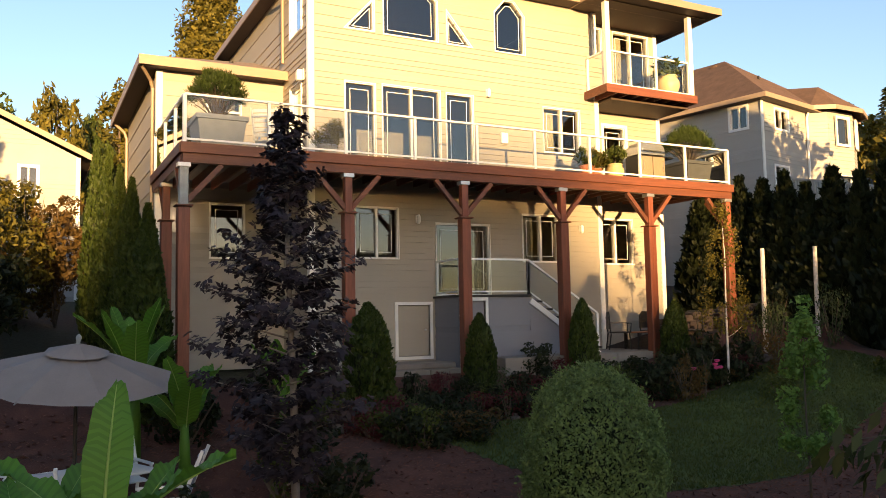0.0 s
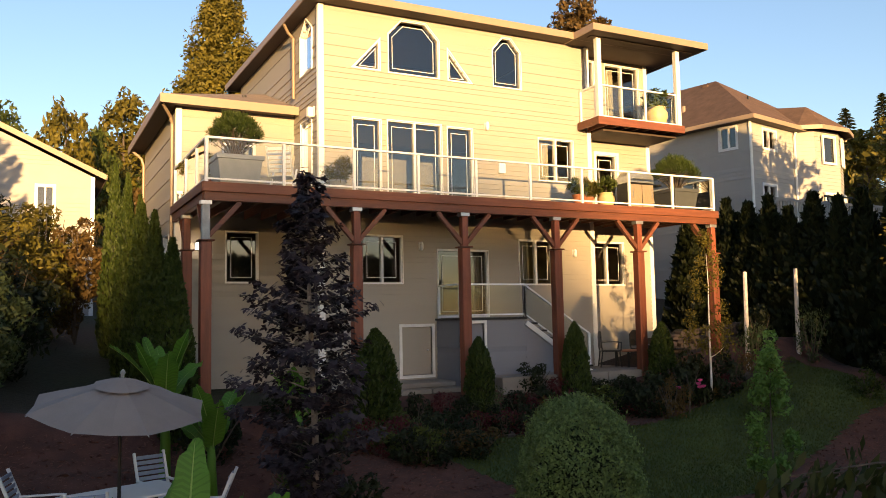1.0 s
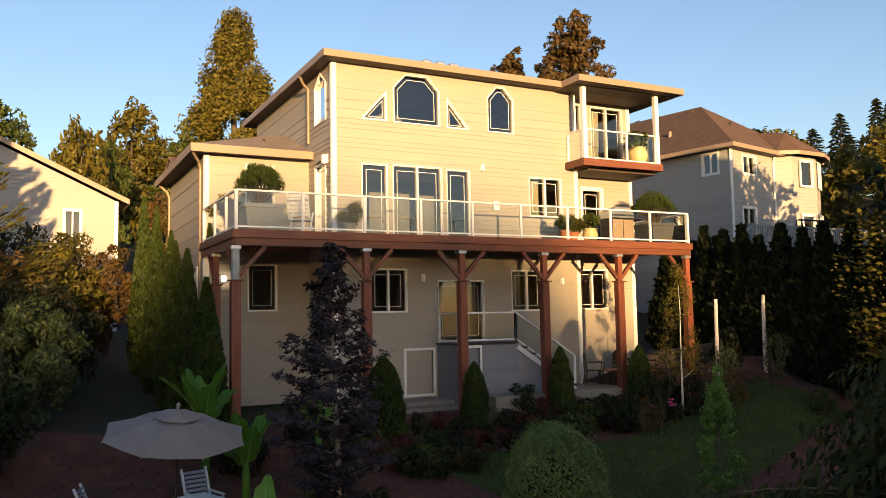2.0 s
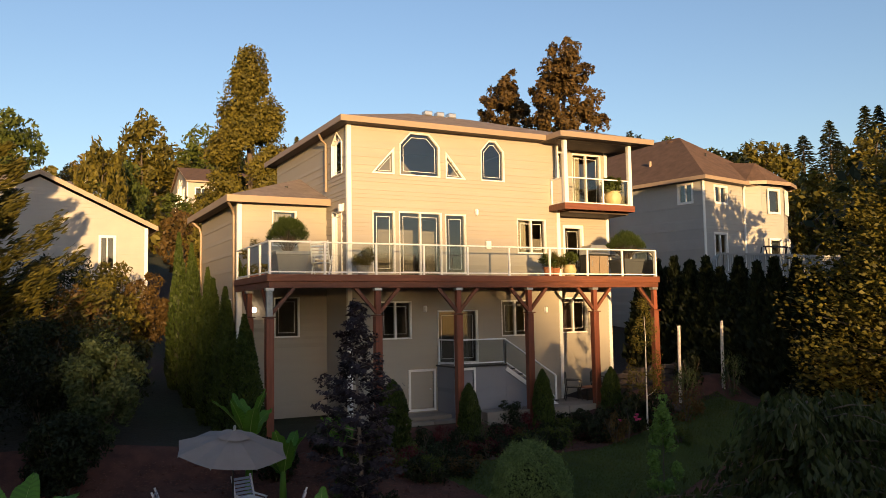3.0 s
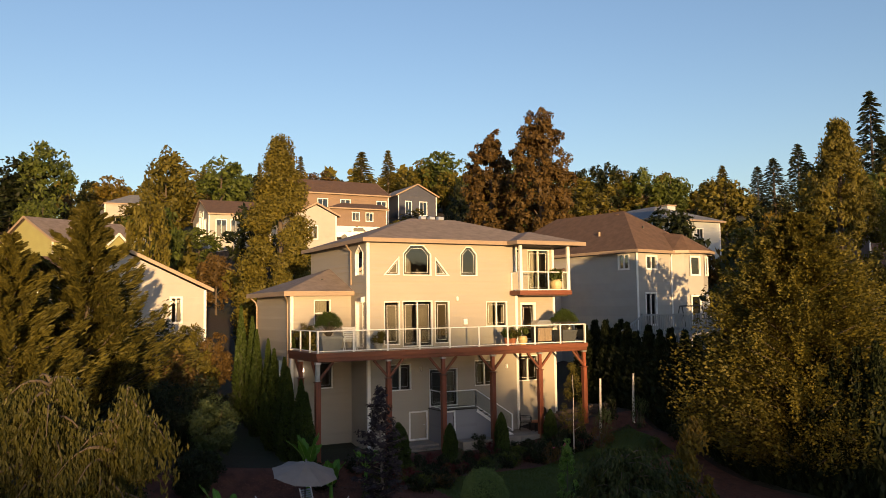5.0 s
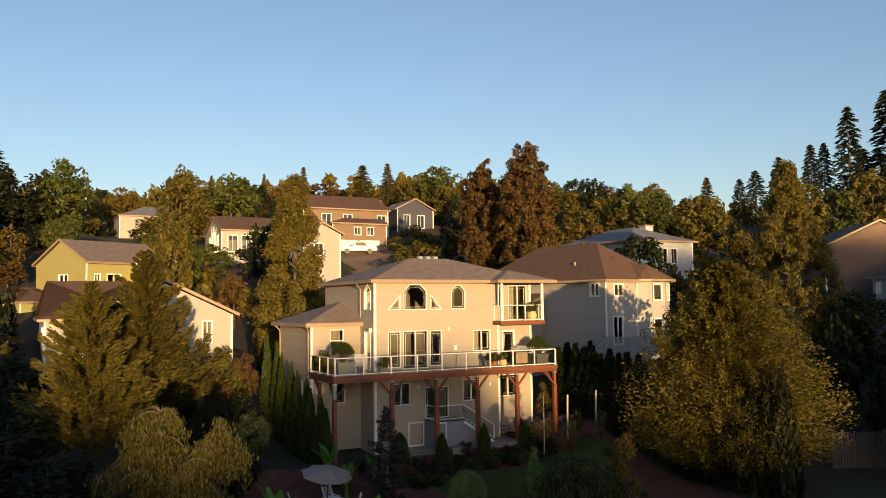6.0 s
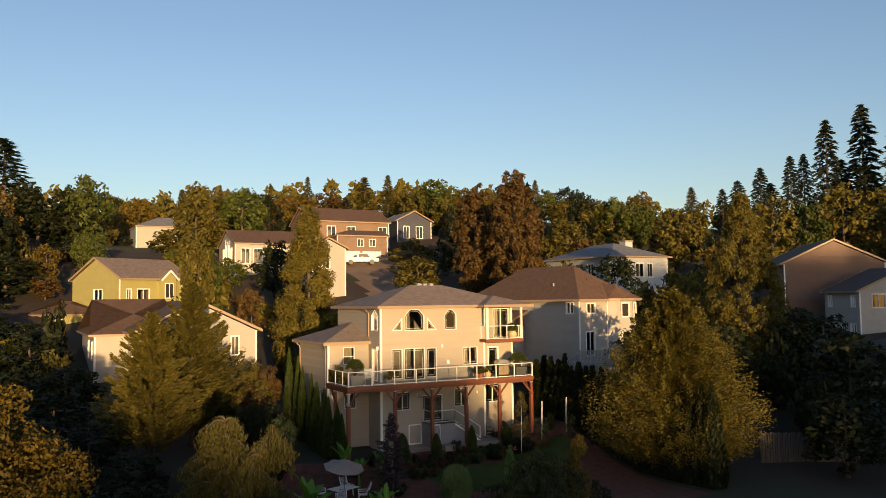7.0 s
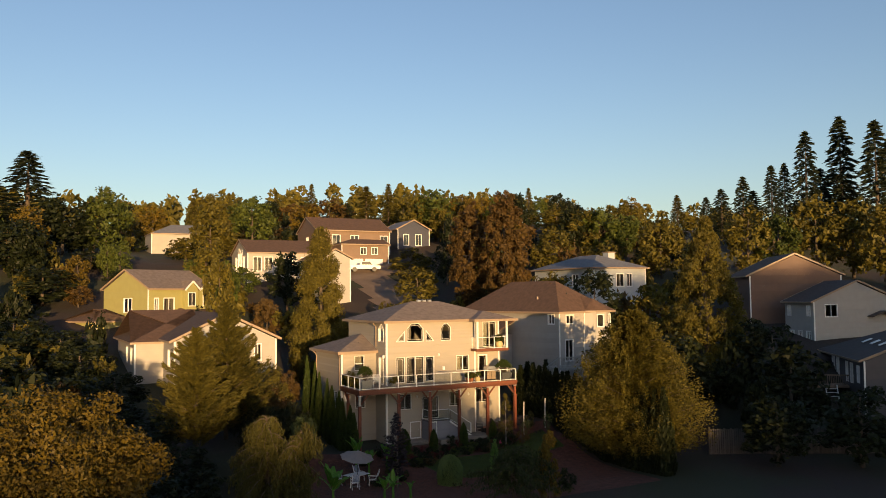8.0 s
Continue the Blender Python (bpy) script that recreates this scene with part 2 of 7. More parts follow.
    def lathe(self, profile, cx=0, cy=0, n=20):
        vs = [(cx + r * math.cos(6.2832 * k / n), cy + r * math.sin(6.2832 * k / n), z) for r, z in profile for k in range(n)]
        fs = [(i * n + k, i * n + (k + 1) % n, (i + 1) * n + (k + 1) % n, (i + 1) * n + k) for i in range(len(profile) - 1) for k in range(n)]
        return self.add(vs, fs)

    def prism(self, poly, y0, y1):
        """A polygon in x and z, thick along y."""
        n = len(poly)
        vs = [(x, y0, z) for x, z in poly] + [(x, y1, z) for x, z in poly]
        return self.add(vs, [tuple(range(n)), tuple(range(2 * n - 1, n - 1, -1))] + [(i, i + n, (i + 1) % n + n, (i + 1) % n) for i in range(n)])

    def slab(self, quad, t):
        """A sheet through three or four points, t thick downwards."""
        n = len(quad)
        vs = [tuple(p) for p in quad] + [(p[0], p[1], p[2] - t) for p in quad]
        return self.add(vs, [tuple(range(n)), tuple(range(2 * n - 1, n - 1, -1))] + [(i, i + n, (i + 1) % n + n, (i + 1) % n) for i in range(n)])

    def mesh(self, name, m, smooth=False):
        me = bpy.data.meshes.new(name)
        me.from_pydata(self.v, [], self.f)
        me.materials.append(m)
        if smooth:
            me.polygons.foreach_set("use_smooth", [True] * len(me.polygons))
        return me


def part(name, b, m, parent, label="", smooth=False, kind=""):
    me = b if isinstance(b, bpy.types.Mesh) else b.mesh(name, m, smooth)
    ob = new(name, me)
    ob.parent = parent
    return tagged(ob, label, kind=kind)


def thing(name, label, category, group="", kind="", at=None):
    ob = new(name)
    ob.empty_display_size = 0.2
    if at is not None:
        ob.matrix_basis = at
    return tagged(ob, label, category, group, kind)


def cards(name, c, d, w, u, m):
    """Leaves: centres c, long half axes d and side half axes w, bent a little by u. Numpy arrays (n, 3)."""
    n = len(c)
    v = np.empty((n, 4, 3))
    v[:, 0], v[:, 1], v[:, 2], v[:, 3] = c - d, c + w + u, c + d, c - w + u
    me = bpy.data.meshes.new(name)
    me.vertices.add(4 * n)
    me.vertices.foreach_set("co", v.ravel())
    me.loops.add(4 * n)
    me.loops.foreach_set("vertex_index", np.arange(4 * n))
    me.polygons.add(n)
    me.polygons.foreach_set("loop_start", np.arange(n) * 4)
    me.materials.append(m)
    me.update(calc_edges=True)
    return me


def unit(a):
    return a / np.maximum(np.linalg.norm(a, axis=1, keepdims=True), 1e-6)


def leaf_cards(name, c, out, size, rng, m, droop=0.3, slim=0.45, jitter=0.6):
    """Leaves at c, roughly facing along out and hanging by droop."""
    n = len(c)
    nrm = unit(out + rng.normal(0, jitter, (n, 3)))
    d = unit(np.cross(nrm, rng.normal(0, 1, (n, 3))))
    d[:, 2] -= droop
    d = unit(d)
    w = unit(np.cross(nrm, d))
    s = size * rng.uniform(0.6, 1.35, (n, 1))
    return cards(name, c, d * s, w * s * slim, -nrm * s * 0.12, m)


# ---- the lie of the land ----
def smooth(a, b, x):
    t = min(max((x - a) / (b - a), 0), 1)
    return t * t * (3 - 2 * t)


def ground_z(x, y):
    z = -1.25 + 0.6 * smooth(8.2 + 2.5 * smooth(4, 1.5, x), 12.3 + 0.4 * smooth(4, 1.5, x), y) + 0.75 * smooth(12.6, 14.3, y) + 0.9 * smooth(10, 17, x) * smooth(6, 13, y)
    z += 0.12 * max(min(y, 225) - 17.5, 0) + 0.0012 * max(min(y, 95) - 17.5, 0) ** 2
    z += 0.115 * max(min(x, 75) - 20, 0) * smooth(-2, 18, y)
    z += 0.5 * smooth(0.5, -3, x) * smooth(11, 17, y)
    z -= 0.05 * max(-2 - y, 0) * 0.4
    return z + 0.05 * noise.noise(Vector((x * 0.3, y * 0.3, 0)))


# ---- walls, windows, roofs ----
def front(plane):
    """Wall running along x that faces -y: (along, out, up) to the world."""
    return lambda a, o, z: (a, plane - o, z)


def leftside(plane):
    return lambda a, o, z: (plane - o, a, z)


def rightside(plane):
    return lambda a, o, z: (plane + o, a, z)


def back(plane):
    return lambda a, o, z: (a, plane + o, z)


def fit_part(name, b, m, parent, label="", smooth=False, kind=""):
    """A part given in world places, under a thing that stands anywhere."""
    ob = part(name, b, m, parent, label, smooth, kind)
    if parent is not None and parent.type == "EMPTY":
        ob.matrix_parent_inverse = parent.matrix_basis.inverted()
    return ob


def spans(a0, a1, z, polys):
    """What is left of a0..a1 at height z outside the openings."""
    cuts = []
    for p in polys:
        xs = []
        for i in range(len(p)):
            (xa, za), (xb, zb) = p[i], p[(i + 1) % len(p)]
            if (za > z) != (zb > z):
                xs.append(xa + (xb - xa) * (z - za) / (zb - za))
        if xs:
            cuts.append((min(xs), max(xs)))
    out, at = [], a0
    for lo, hi in sorted(cuts):
        if lo > at:
            out.append((at, min(lo, a1)))
        at = max(at, hi)
    if at < a1:
        out.append((at, a1))
    return [(lo, hi) for lo, hi in out if hi - lo > 0.01]


def wall(house, to, a0, a1, z0, z1, polys, m, single=False, step=0.127, thick=0.16, top=None):
    """A lapped board wall with openings through it. top(a): a gable's outline. Returns the wall."""
    rows = sorted({round(z0 + i * step, 4) for i in range(int((z1 - z0) / step) + 1)} | {z1} | {z for p in polys for _, z in p if z0 < z < z1})
    slabs, boards, lone = B(), B(), []
    box_f = [(0, 1, 3, 2), (4, 6, 7, 5), (0, 4, 5, 1), (2, 3, 7, 6), (0, 2, 6, 4), (1, 5, 7, 3)]
    for lo, hi in zip(rows[:-1], rows[1:]):
        if hi - lo < 0.004:
            continue
        b0, b1 = a0, a1
        if top:
            mid, half, rise, base = top
            if hi > base:
                k = max(0.0, 1 - (hi - base) / rise) * half
                b0, b1 = max(a0, mid - k), min(a1, mid + k)
        for s0, s1 in spans(b0, b1, (lo + hi) / 2, polys):
            slabs.add([to(a, o, z) for a in (s0, s1) for o in (-thick, 0) for z in (lo, hi)], box_f)
            f0 = (lo - z0) % step / step
            f1 = f0 + (hi - lo) / step
            vs = [to(a, o, z) for a in (s0, s1) for o, z in ((-0.002, lo), (0.026 - 0.02 * f0, lo), (0.026 - 0.02 * min(f1, 1), hi), (-0.002, hi))]
            fs = [(0, 1, 2, 3), (7, 6, 5, 4), (0, 4, 5, 1), (1, 5, 6, 2), (2, 6, 7, 3)]
            if single:
                lone.append((vs, fs))
            else:
                boards.add(vs, fs)
    w = fit_part("wall", slabs, m, house)
    if single:
        for vs, fs in lone:
            part("siding_board", B().add(vs, fs), m, w)
    else:
        part("siding", boards, m, w)
    return w


def rect(a0, a1, z0, z1):
    return [(a0, z0), (a1, z0), (a1, z1), (a0, z1)]


def inset(poly, d):
    """The polygon drawn in by d (corners moved along their bisector)."""
    n, out = len(poly), []
    area = sum(poly[i][0] * poly[(i + 1) % n][1] - poly[(i + 1) % n][0] * poly[i][1] for i in range(n))
    s = 1 if area > 0 else -1
    for i in range(n):
        p, q, r = Vector(poly[i - 1]), Vector(poly[i]), Vector(poly[(i + 1) % n])
        e, f = (q - p).normalized(), (r - q).normalized()
        ne, nf = Vector((-e.y, e.x)) * s, Vector((-f.y, f.x)) * s
        v = (ne + nf) / max(1 + ne.dot(nf), 0.2)
        out.append(tuple(q + v * d))
    return out


def ring(b, to, poly, inner, o0, o1):
    """A frame between two outlines, from o0 to o1 out of the wall."""
    n = len(poly)
    vs = [to(a, o, z) for o in (o0, o1) for ps in (poly, inner) for a, z in ps]
    fs = []
    for i in range(n):
        j = (i + 1) % n
        fs += [(2 * n + i, 2 * n + j, 3 * n + j, 3 * n + i), (i, n + i, n + j, j), (i, j, 2 * n + j, 2 * n + i), (n + j, n + i, 3 * n + i, 3 * n + j)]
    return b.add(vs, fs)


def window(house, to, poly, mullions=(), rails=(), grid=0.11, trim=0.022, curtain=None, name="window", gridmat=None, deep=0.12):
    """A framed window: trim proud of the boards, sash, glass, thin grid lines near its edges, perhaps a curtain behind."""
    b = B()
    inner = inset(poly, 0.0)
    outer = inset(poly, -trim)
    ring(b, to, outer, inner, -0.02, 0.045)
    sash = inset(poly, 0.022)
    ring(b, to, inner, sash, -deep, 0.012)
    zs, xs = [z for _, z in poly], [a for a, _ in poly]
    for a in mullions:
        b.add([to(a + s, o, z) for s in (-0.028, 0.028) for o in (-deep + 0.01, 0.014) for z in (min(zs), max(zs))],
              [(0, 1, 3, 2), (4, 6, 7, 5), (0, 4, 5, 1), (2, 3, 7, 6), (0, 2, 6, 4), (1, 5, 7, 3)])
    for z in rails:
        b.add([to(a, o, z + s) for a in (min(xs), max(xs)) for o in (-deep + 0.01, 0.012) for s in (-0.025, 0.025)],
              [(0, 1, 3, 2), (4, 6, 7, 5), (0, 4, 5, 1), (2, 3, 7, 6), (0, 2, 6, 4), (1, 5, 7, 3)])
    w = fit_part(name, b, WHITE, house)
    pane = part("pane", B().add([to(a, -0.05, z) for a, z in sash], [tuple(range(len(sash)))]), GLASS, w)
    pane.visible_shadow = False
    if grid:
        g1, g2 = inset(sash, grid), inset(sash, grid + 0.014)
        part("window_grid", ring(B(), to, g1, g2, -0.046, -0.036), gridmat or WHITE, w)
    if curtain:
        c0, c1 = curtain
        n = int((c1 - c0) / 0.05) + 2
        vs = [to(c0 + (c1 - c0) * i / (n - 1), -0.30 - 0.035 * (i % 2), z) for i in range(n) for z in (min(zs) + 0.02, max(zs) - 0.02)]
        part("curtain", B().add(vs, [(2 * i, 2 * i + 2, 2 * i + 3, 2 * i + 1) for i in range(n - 1)]), CURTAIN, w)
    return w


def hip_roof(house, x0, x1, y0, y1, z, slope, m, ridge_y=False, t=0.10, gable=""):
    """A hip roof over the eave rectangle, with fascia boards and a soffit."""
    w, d = x1 - x0, y1 - y0
    b = B()
    if not ridge_y:
        h = d / 2
        r0, r1 = (x0 + h if "l" not in gable else x0, (y0 + y1) / 2, z + h * slope), (x1 - h if "r" not in gable else x1, (y0 + y1) / 2, z + h * slope)
        b.slab([(x0, y0, z), (x1, y0, z), r1, r0], t)
        b.slab([(x1, y1, z), (x0, y1, z), r0, r1], t)
        if "l" not in gable: b.slab([(x0, y1, z), (x0, y0, z), r0], t)
        if "r" not in gable: b.slab([(x1, y0, z), (x1, y1, z), r1], t)
    else:
        h = w / 2
        r0, r1 = ((x0 + x1) / 2, y0 + (h if "f" not in gable else 0), z + h * slope), ((x0 + x1) / 2, y1 - (h if "b" not in gable else 0), z + h * slope)
        b.slab([(x0, y1, z), (x0, y0, z), r0, r1], t)
        b.slab([(x1, y0, z), (x1, y1, z), r1, r0], t)
        if "f" not in gable: b.slab([(x0, y0, z), (x1, y0, z), r0], t)
        if "b" not in gable: b.slab([(x1, y1, z), (x0, y1, z), r1], t)
    roof = fit_part("roof", b, m, house)
    f = B()
    flat = gable == ""
    f.box(x0 - 0.03, x1 + 0.03, y0 - 0.03, y0 - 0.002, z - 0.17, z + 0.01) if ("f" not in gable) else None
    f.box(x0 - 0.03, x0 - 0.002, y0, y1, z - 0.17, z + 0.01) if ("l" not in gable) else None
    f.box(x1 + 0.002, x1 + 0.03, y0, y1, z - 0.17, z + 0.01) if ("r" not in gable) else None
    f.box(x0 - 0.03, x1 + 0.03, y1 + 0.002, y1 + 0.03, z - 0.17, z + 0.01) if ("b" not in gable) else None
    if gable:   # rake boards
        if ridge_y:
            for e in ("f" in gable) * [y0 - 0.02] + ("b" in gable) * [y1 + 0.02]:
                f.beam((x0, e, z - 0.07), ((x0 + x1) / 2, e, z + h * slope - 0.07), 0.035, 0.2)
                f.beam((x1, e, z - 0.07), ((x0 + x1) / 2, e, z + h * slope - 0.07), 0.035, 0.2)
        else:
            for e in ("l" in gable) * [x0 - 0.02] + ("r" in gable) * [x1 + 0.02]:
                f.beam((e, y0, z - 0.07), (e, (y0 + y1) / 2, z + h * slope - 0.07), 0.035, 0.2)
                f.beam((e, y1, z - 0.07), (e, (y0 + y1) / 2, z + h * slope - 0.07), 0.035, 0.2)
    part("fascia", f, FASCIA, roof)
    if flat:
        part("soffit", B().box(x0, x1, y0, y1, z - 0.16, z - 0.13), SOFFIT, roof)
    return roof


def downpipe(house, pts):
    fit_part("downpipe", B().tube(pts, [0.04] * len(pts), 6), FASCIA, house)


# ---- the ground ----
def build_ground():
    xs = np.unique(np.concatenate([np.linspace(-400, -40, 25), np.linspace(-40, 80, 121), np.linspace(80, 500, 28), np.linspace(-6, 22, 85)]))
    ys = np.unique(np.concatenate([np.linspace(-300, -45, 18), np.linspace(-45, 120, 110), np.linspace(120, 600, 30), np.linspace(4, 17, 53)]))
    v = [(x, y, ground_z(x, y)) for y in ys for x in xs]
    n = len(xs)
    f = [(j * n + i, j * n + i + 1, (j + 1) * n + i + 1, (j + 1) * n + i) for j in range(len(ys) - 1) for i in range(n - 1)]
    m = bpy.data.materials.new("lawn_and_mulch")
    nd, l = nodes_of(m)
    b = nd["Principled BSDF"]
    tc = nd.new("ShaderNodeTexCoord")
    big = nd.new("ShaderNodeTexNoise")
    big.inputs["Scale"].default_value, big.inputs["Detail"].default_value = 0.08, 6
    fine = nd.new("ShaderNodeTexNoise")
    fine.inputs["Scale"].default_value, fine.inputs["Detail"].default_value = 9, 6
    for q in (big, fine):
        l.new(tc.outputs["Object"], q.inputs["Vector"])
    r1 = nd.new("ShaderNodeValToRGB")
    r1.color_ramp.elements[0].position, r1.color_ramp.elements[0].color = 0.42, (0.035, 0.021, 0.015, 1)
    r1.color_ramp.elements[1].position, r1.color_ramp.elements[1].color = 0.58, (0.026, 0.032, 0.011, 1)
    l.new(big.outputs["Fac"], r1.inputs[0])
    mx = nd.new("ShaderNodeMixRGB")
    mx.blend_type = "MULTIPLY"
    mx.inputs[0].default_value = 0.8
    r2 = nd.new("ShaderNodeMapRange")
    r2.inputs["To Min"].default_value, r2.inputs["To Max"].default_value = 0.35, 1.5
    l.new(fine.outputs["Fac"], r2.inputs["Value"])
    l.new(r1.outputs[0], mx.inputs[1])
    l.new(r2.outputs[0], mx.inputs[2])
    l.new(mx.outputs[0], b.inputs["Base Color"])
    b.inputs["Roughness"].default_value = 0.95
    bp = nd.new("ShaderNodeBump")
    bp.inputs["Strength"].default_value, bp.inputs["Distance"].default_value = 0.8, 0.04
    l.new(fine.outputs["Fac"], bp.inputs["Height"])
    l.new(bp.outputs[0], b.inputs["Normal"])
    bb = B()
    bb.v, bb.f = v, f
    tagged(new("ground", bb.mesh("ground", m, True)), "dark bark mulch and dry grass on a gentle hillside", "ground", kind="structure")


build_ground()


# ---- the main house ----
FY, HX0, HX1, RY, HXR, BY = 15.75, 4.57, 12.3, 16.4, 14.95, 23.4
BASE, TOP = 0.05, 9.18
WX0, WY, WTOP = 1.73, 17.7, 6.9


def octo(a0, a1, z0, zs, zt, c):
    """A window with a flat top and cut corners."""
    return [(a0, z0), (a1, z0), (a1, zs), (a1 - c, zt), (a0 + c, zt), (a0, zs)]


def build_house():
    house = thing("house", "three-storey cream lap-sided house with hip roof and rear deck", "house", at=pose(8, 18, BASE))
    F, R, S = front(FY), front(RY), leftside(HX0)
    arch = octo(6.31, 7.68, 7.70, 8.66, 9.04, 0.36)
    small = octo(9.25, 10.10, 7.70, 8.68, 9.02, 0.30)
    tri_l, tri_r = [(5.40, 7.72), (6.07, 7.72), (6.07, 8.46)], [(7.94, 7.70), (8.58, 7.70), (7.94, 8.46)]
    w1, sl, w3, w4 = rect(5.37, 6.08, 4.62, 6.50), rect(6.26, 7.71, 4.52, 6.52), rect(7.88, 8.59, 4.62, 6.50), rect(10.60, 11.71, 5.32, 6.45)
    b2, bd, b4 = rect(5.58, 6.60, 2.60, 3.72), rect(7.55, 8.96, 1.78, 3.42), rect(9.91, 10.95, 2.58, 3.72)
    hatch = rect(6.56, 7.35, 0.42, 1.56)
    wall(house, F, HX0, HX1, BASE, TOP, [arch, small, tri_l, tri_r, w1, sl, w3, w4, b2, bd, b4, hatch], SIDING, single=True)
    window(house, F, arch, grid=0.10)
    window(house, F, small, grid=0.09)
    window(house, F, tri_l, grid=0.05, trim=0.03)
    window(house, F, tri_r, grid=0.05, trim=0.03)
    window(house, F, w1)
    window(house, F, sl, mullions=(6.985,), name="sliding_door")
    window(house, F, w3)
    window(house, F, w4, mullions=(11.155,), curtain=(10.66, 11.12))
    window(house, F, b2, mullions=(6.09,))
    window(house, F, bd, mullions=(8.25,), name="sliding_door", curtain=(8.3, 8.9))
    window(house, F, b4, mullions=(10.43,), curtain=(9.95, 10.4))
    # low service hatch
    d = fit_part("hatch_door", B().box(6.57, 7.34, FY + 0.01, FY + 0.05, 0.43, 1.55), SIDING, house, "grey painted low service door")
    part("door_frame", ring(B(), F, inset(hatch, -0.07), hatch, -0.06, 0.05), WHITE, d)
    part("door_knob", B().lathe([(0.0, 0), (0.03, 0.01), (0.035, 0.03), (0.0, 0.05)], 7.24, FY - 0.02, 8), STEEL, d).location.z = 0.98
    # recessed wall by the balcony
    u1, us, md, b5 = rect(12.52, 13.02, 7.05, 9.02), rect(13.42, 14.66, 7.02, 9.0), rect(13.0, 13.72, 4.5, 6.32), rect(12.70, 13.86, 2.6, 3.8)
    wall(house, R, HX1 - 0.16, HXR, BASE, TOP, [u1, us, md, b5], SIDING)
    window(house, R, u1)
    window(house, R, us, mullions=(14.04,), name="sliding_door", curtain=(13.5, 14.0))
    window(house, R, md, name="glass_door", trim=0.09)
    window(house, R, b5, mullions=(13.28,))
    # other walls
    wall(house, rightside(HX1), FY + 0.16, RY, BASE, TOP, [], SIDING)
    sw, sd = [(16.22, 7.72), (17.1, 7.72), (17.1, 8.72), (16.66, 9.05), (16.22, 8.72)], rect(16.25, 17.08, 4.5, 6.55)
    wall(house, S, FY + 0.0, BY, BASE, TOP, [sw, sd], SIDING)
    window(house, S, sw, grid=0.08)
    window(house, S, sd, name="side_door", grid=0.12, curtain=(16.3, 17.0))
    wall(house, rightside(HXR), RY, BY, BASE, TOP, [], SIDING)
    wall(house, back(BY), HX0, HXR, BASE, TOP, [], SIDING)
    for z in (1.7, 4.35, 6.85):   # floors inside
        fit_part("floor_slab", B().box(HX0 + 0.17, HX1 - 0.17, FY + 0.17, BY - 0.17, z - 0.1, z), WALLIN, house)
        fit_part("floor_slab", B().box(HX1 - 0.15, HXR - 0.17, RY + 0.17, BY - 0.17, z - 0.1, z), WALLIN, house)
        fit_part("inner_wall", B().box(HX0 + 0.17, HXR - 0.17, 19.4, 19.5, z, z + 2.4), WALLIN, house)
    # corner boards
    for x, y, z0 in ((HX0, FY, BASE), (HX1, FY, BASE), (HXR, RY, BASE)):
        fit_part("corner_board", B().box(x - 0.035 if x < 12 else x - 0.1, x + 0.1 if x < 12 else x + 0.035, y - 0.04, y - 0.0, z0, TOP - 0.05, 0.005), WHITE, house)
        if x < 12:
            fit_part("corner_board", B().box(x - 0.04, x - 0.0, y, y + 0.1, z0, TOP - 0.05, 0.005), WHITE, house)
    hip_roof(house, HX0 - 0.36, HXR + 0.4, FY - 0.45, BY + 0.45, 9.30, 0.335, ROOF)
    hip_roof(house, 11.55, 15.5, 14.45, 20.5, 9.29, 0.32, ROOF, ridge_y=True)
    # low wing
    W, WS = front(WY), leftside(WX0)
    ww, wb = rect(2.80, 3.55, 5.55, 6.63), rect(2.87, 3.63, 2.7, 3.92)
    wall(house, W, WX0, HX0, 0.2, WTOP, [ww, wb], SIDING)
    window(house, W, ww, rails=(6.05,), grid=0, curtain=(2.85, 3.5))
    window(house, W, wb, grid=0.1)
    sw2 = rect(18.6, 19.4, 2.7, 3.9)
    wall(house, WS, WY, BY, 0.2, WTOP, [sw2], SIDING)
    window(house, WS, sw2, grid=0.1)
    wall(house, back(BY), WX0, HX0, 0.2, WTOP, [], SIDING)
    fit_part("floor_slab", B().box(WX0 + 0.17, HX0, WY + 0.17, BY - 0.17, 4.3, 4.4), WALLIN, house)
    fit_part("inner_wall", B().box(WX0 + 0.17, HX0, 20.4, 20.5, 0.3, 6.8), WALLIN, house)
    for bx in (B().box(WX0 - 0.035, WX0 + 0.1, WY - 0.04, WY, 0.2, WTOP - 0.05, 0.005), B().box(WX0 - 0.04, WX0, WY, WY + 0.1, 0.2, WTOP - 0.05, 0.005)):
        fit_part("corner_board", bx, WHITE, house)
    # hip roof of the wing, leaning on the main wall
    e, z, s = 0.42, 7.02, 0.36
    x0, y0, x1, y1 = WX0 - e, WY - e, HX0 - 0.02, BY + e
    k = x1 - x0
    b = B()
    b.slab([(x0, y0, z), (x1, y0, z), (x1, y0 + k, z + k * s)], 0.1)
    b.slab([(x0, y1, z), (x0, y0, z), (x1, y0 + k, z + k * s), (x1, y1 - k + 0.3, z + k * s)], 0.1)
    b.slab([(x1, y1, z), (x0, y1, z), (x1, y1 - k + 0.3, z + k * s)], 0.1)
    roof = fit_part("roof", b, ROOF, house)
    part("fascia", B().box(x0 - 0.03, x1, y0 - 0.03, y0 - 0.002, z - 0.2, z + 0.01).box(x0 - 0.03, x0 - 0.002, y0, y1, z - 0.2, z + 0.01), FASCIA, roof)
    part("soffit", B().box(x0, x1, y0, y1, z - 0.16, z - 0.13), SOFFIT, roof)
    part("roof_vent", B().lathe([(0.06, 0), (0.06, 0.18), (0.0, 0.2)], 3.6, 18.9, 8), BLACKM, roof).location.z = 7.45
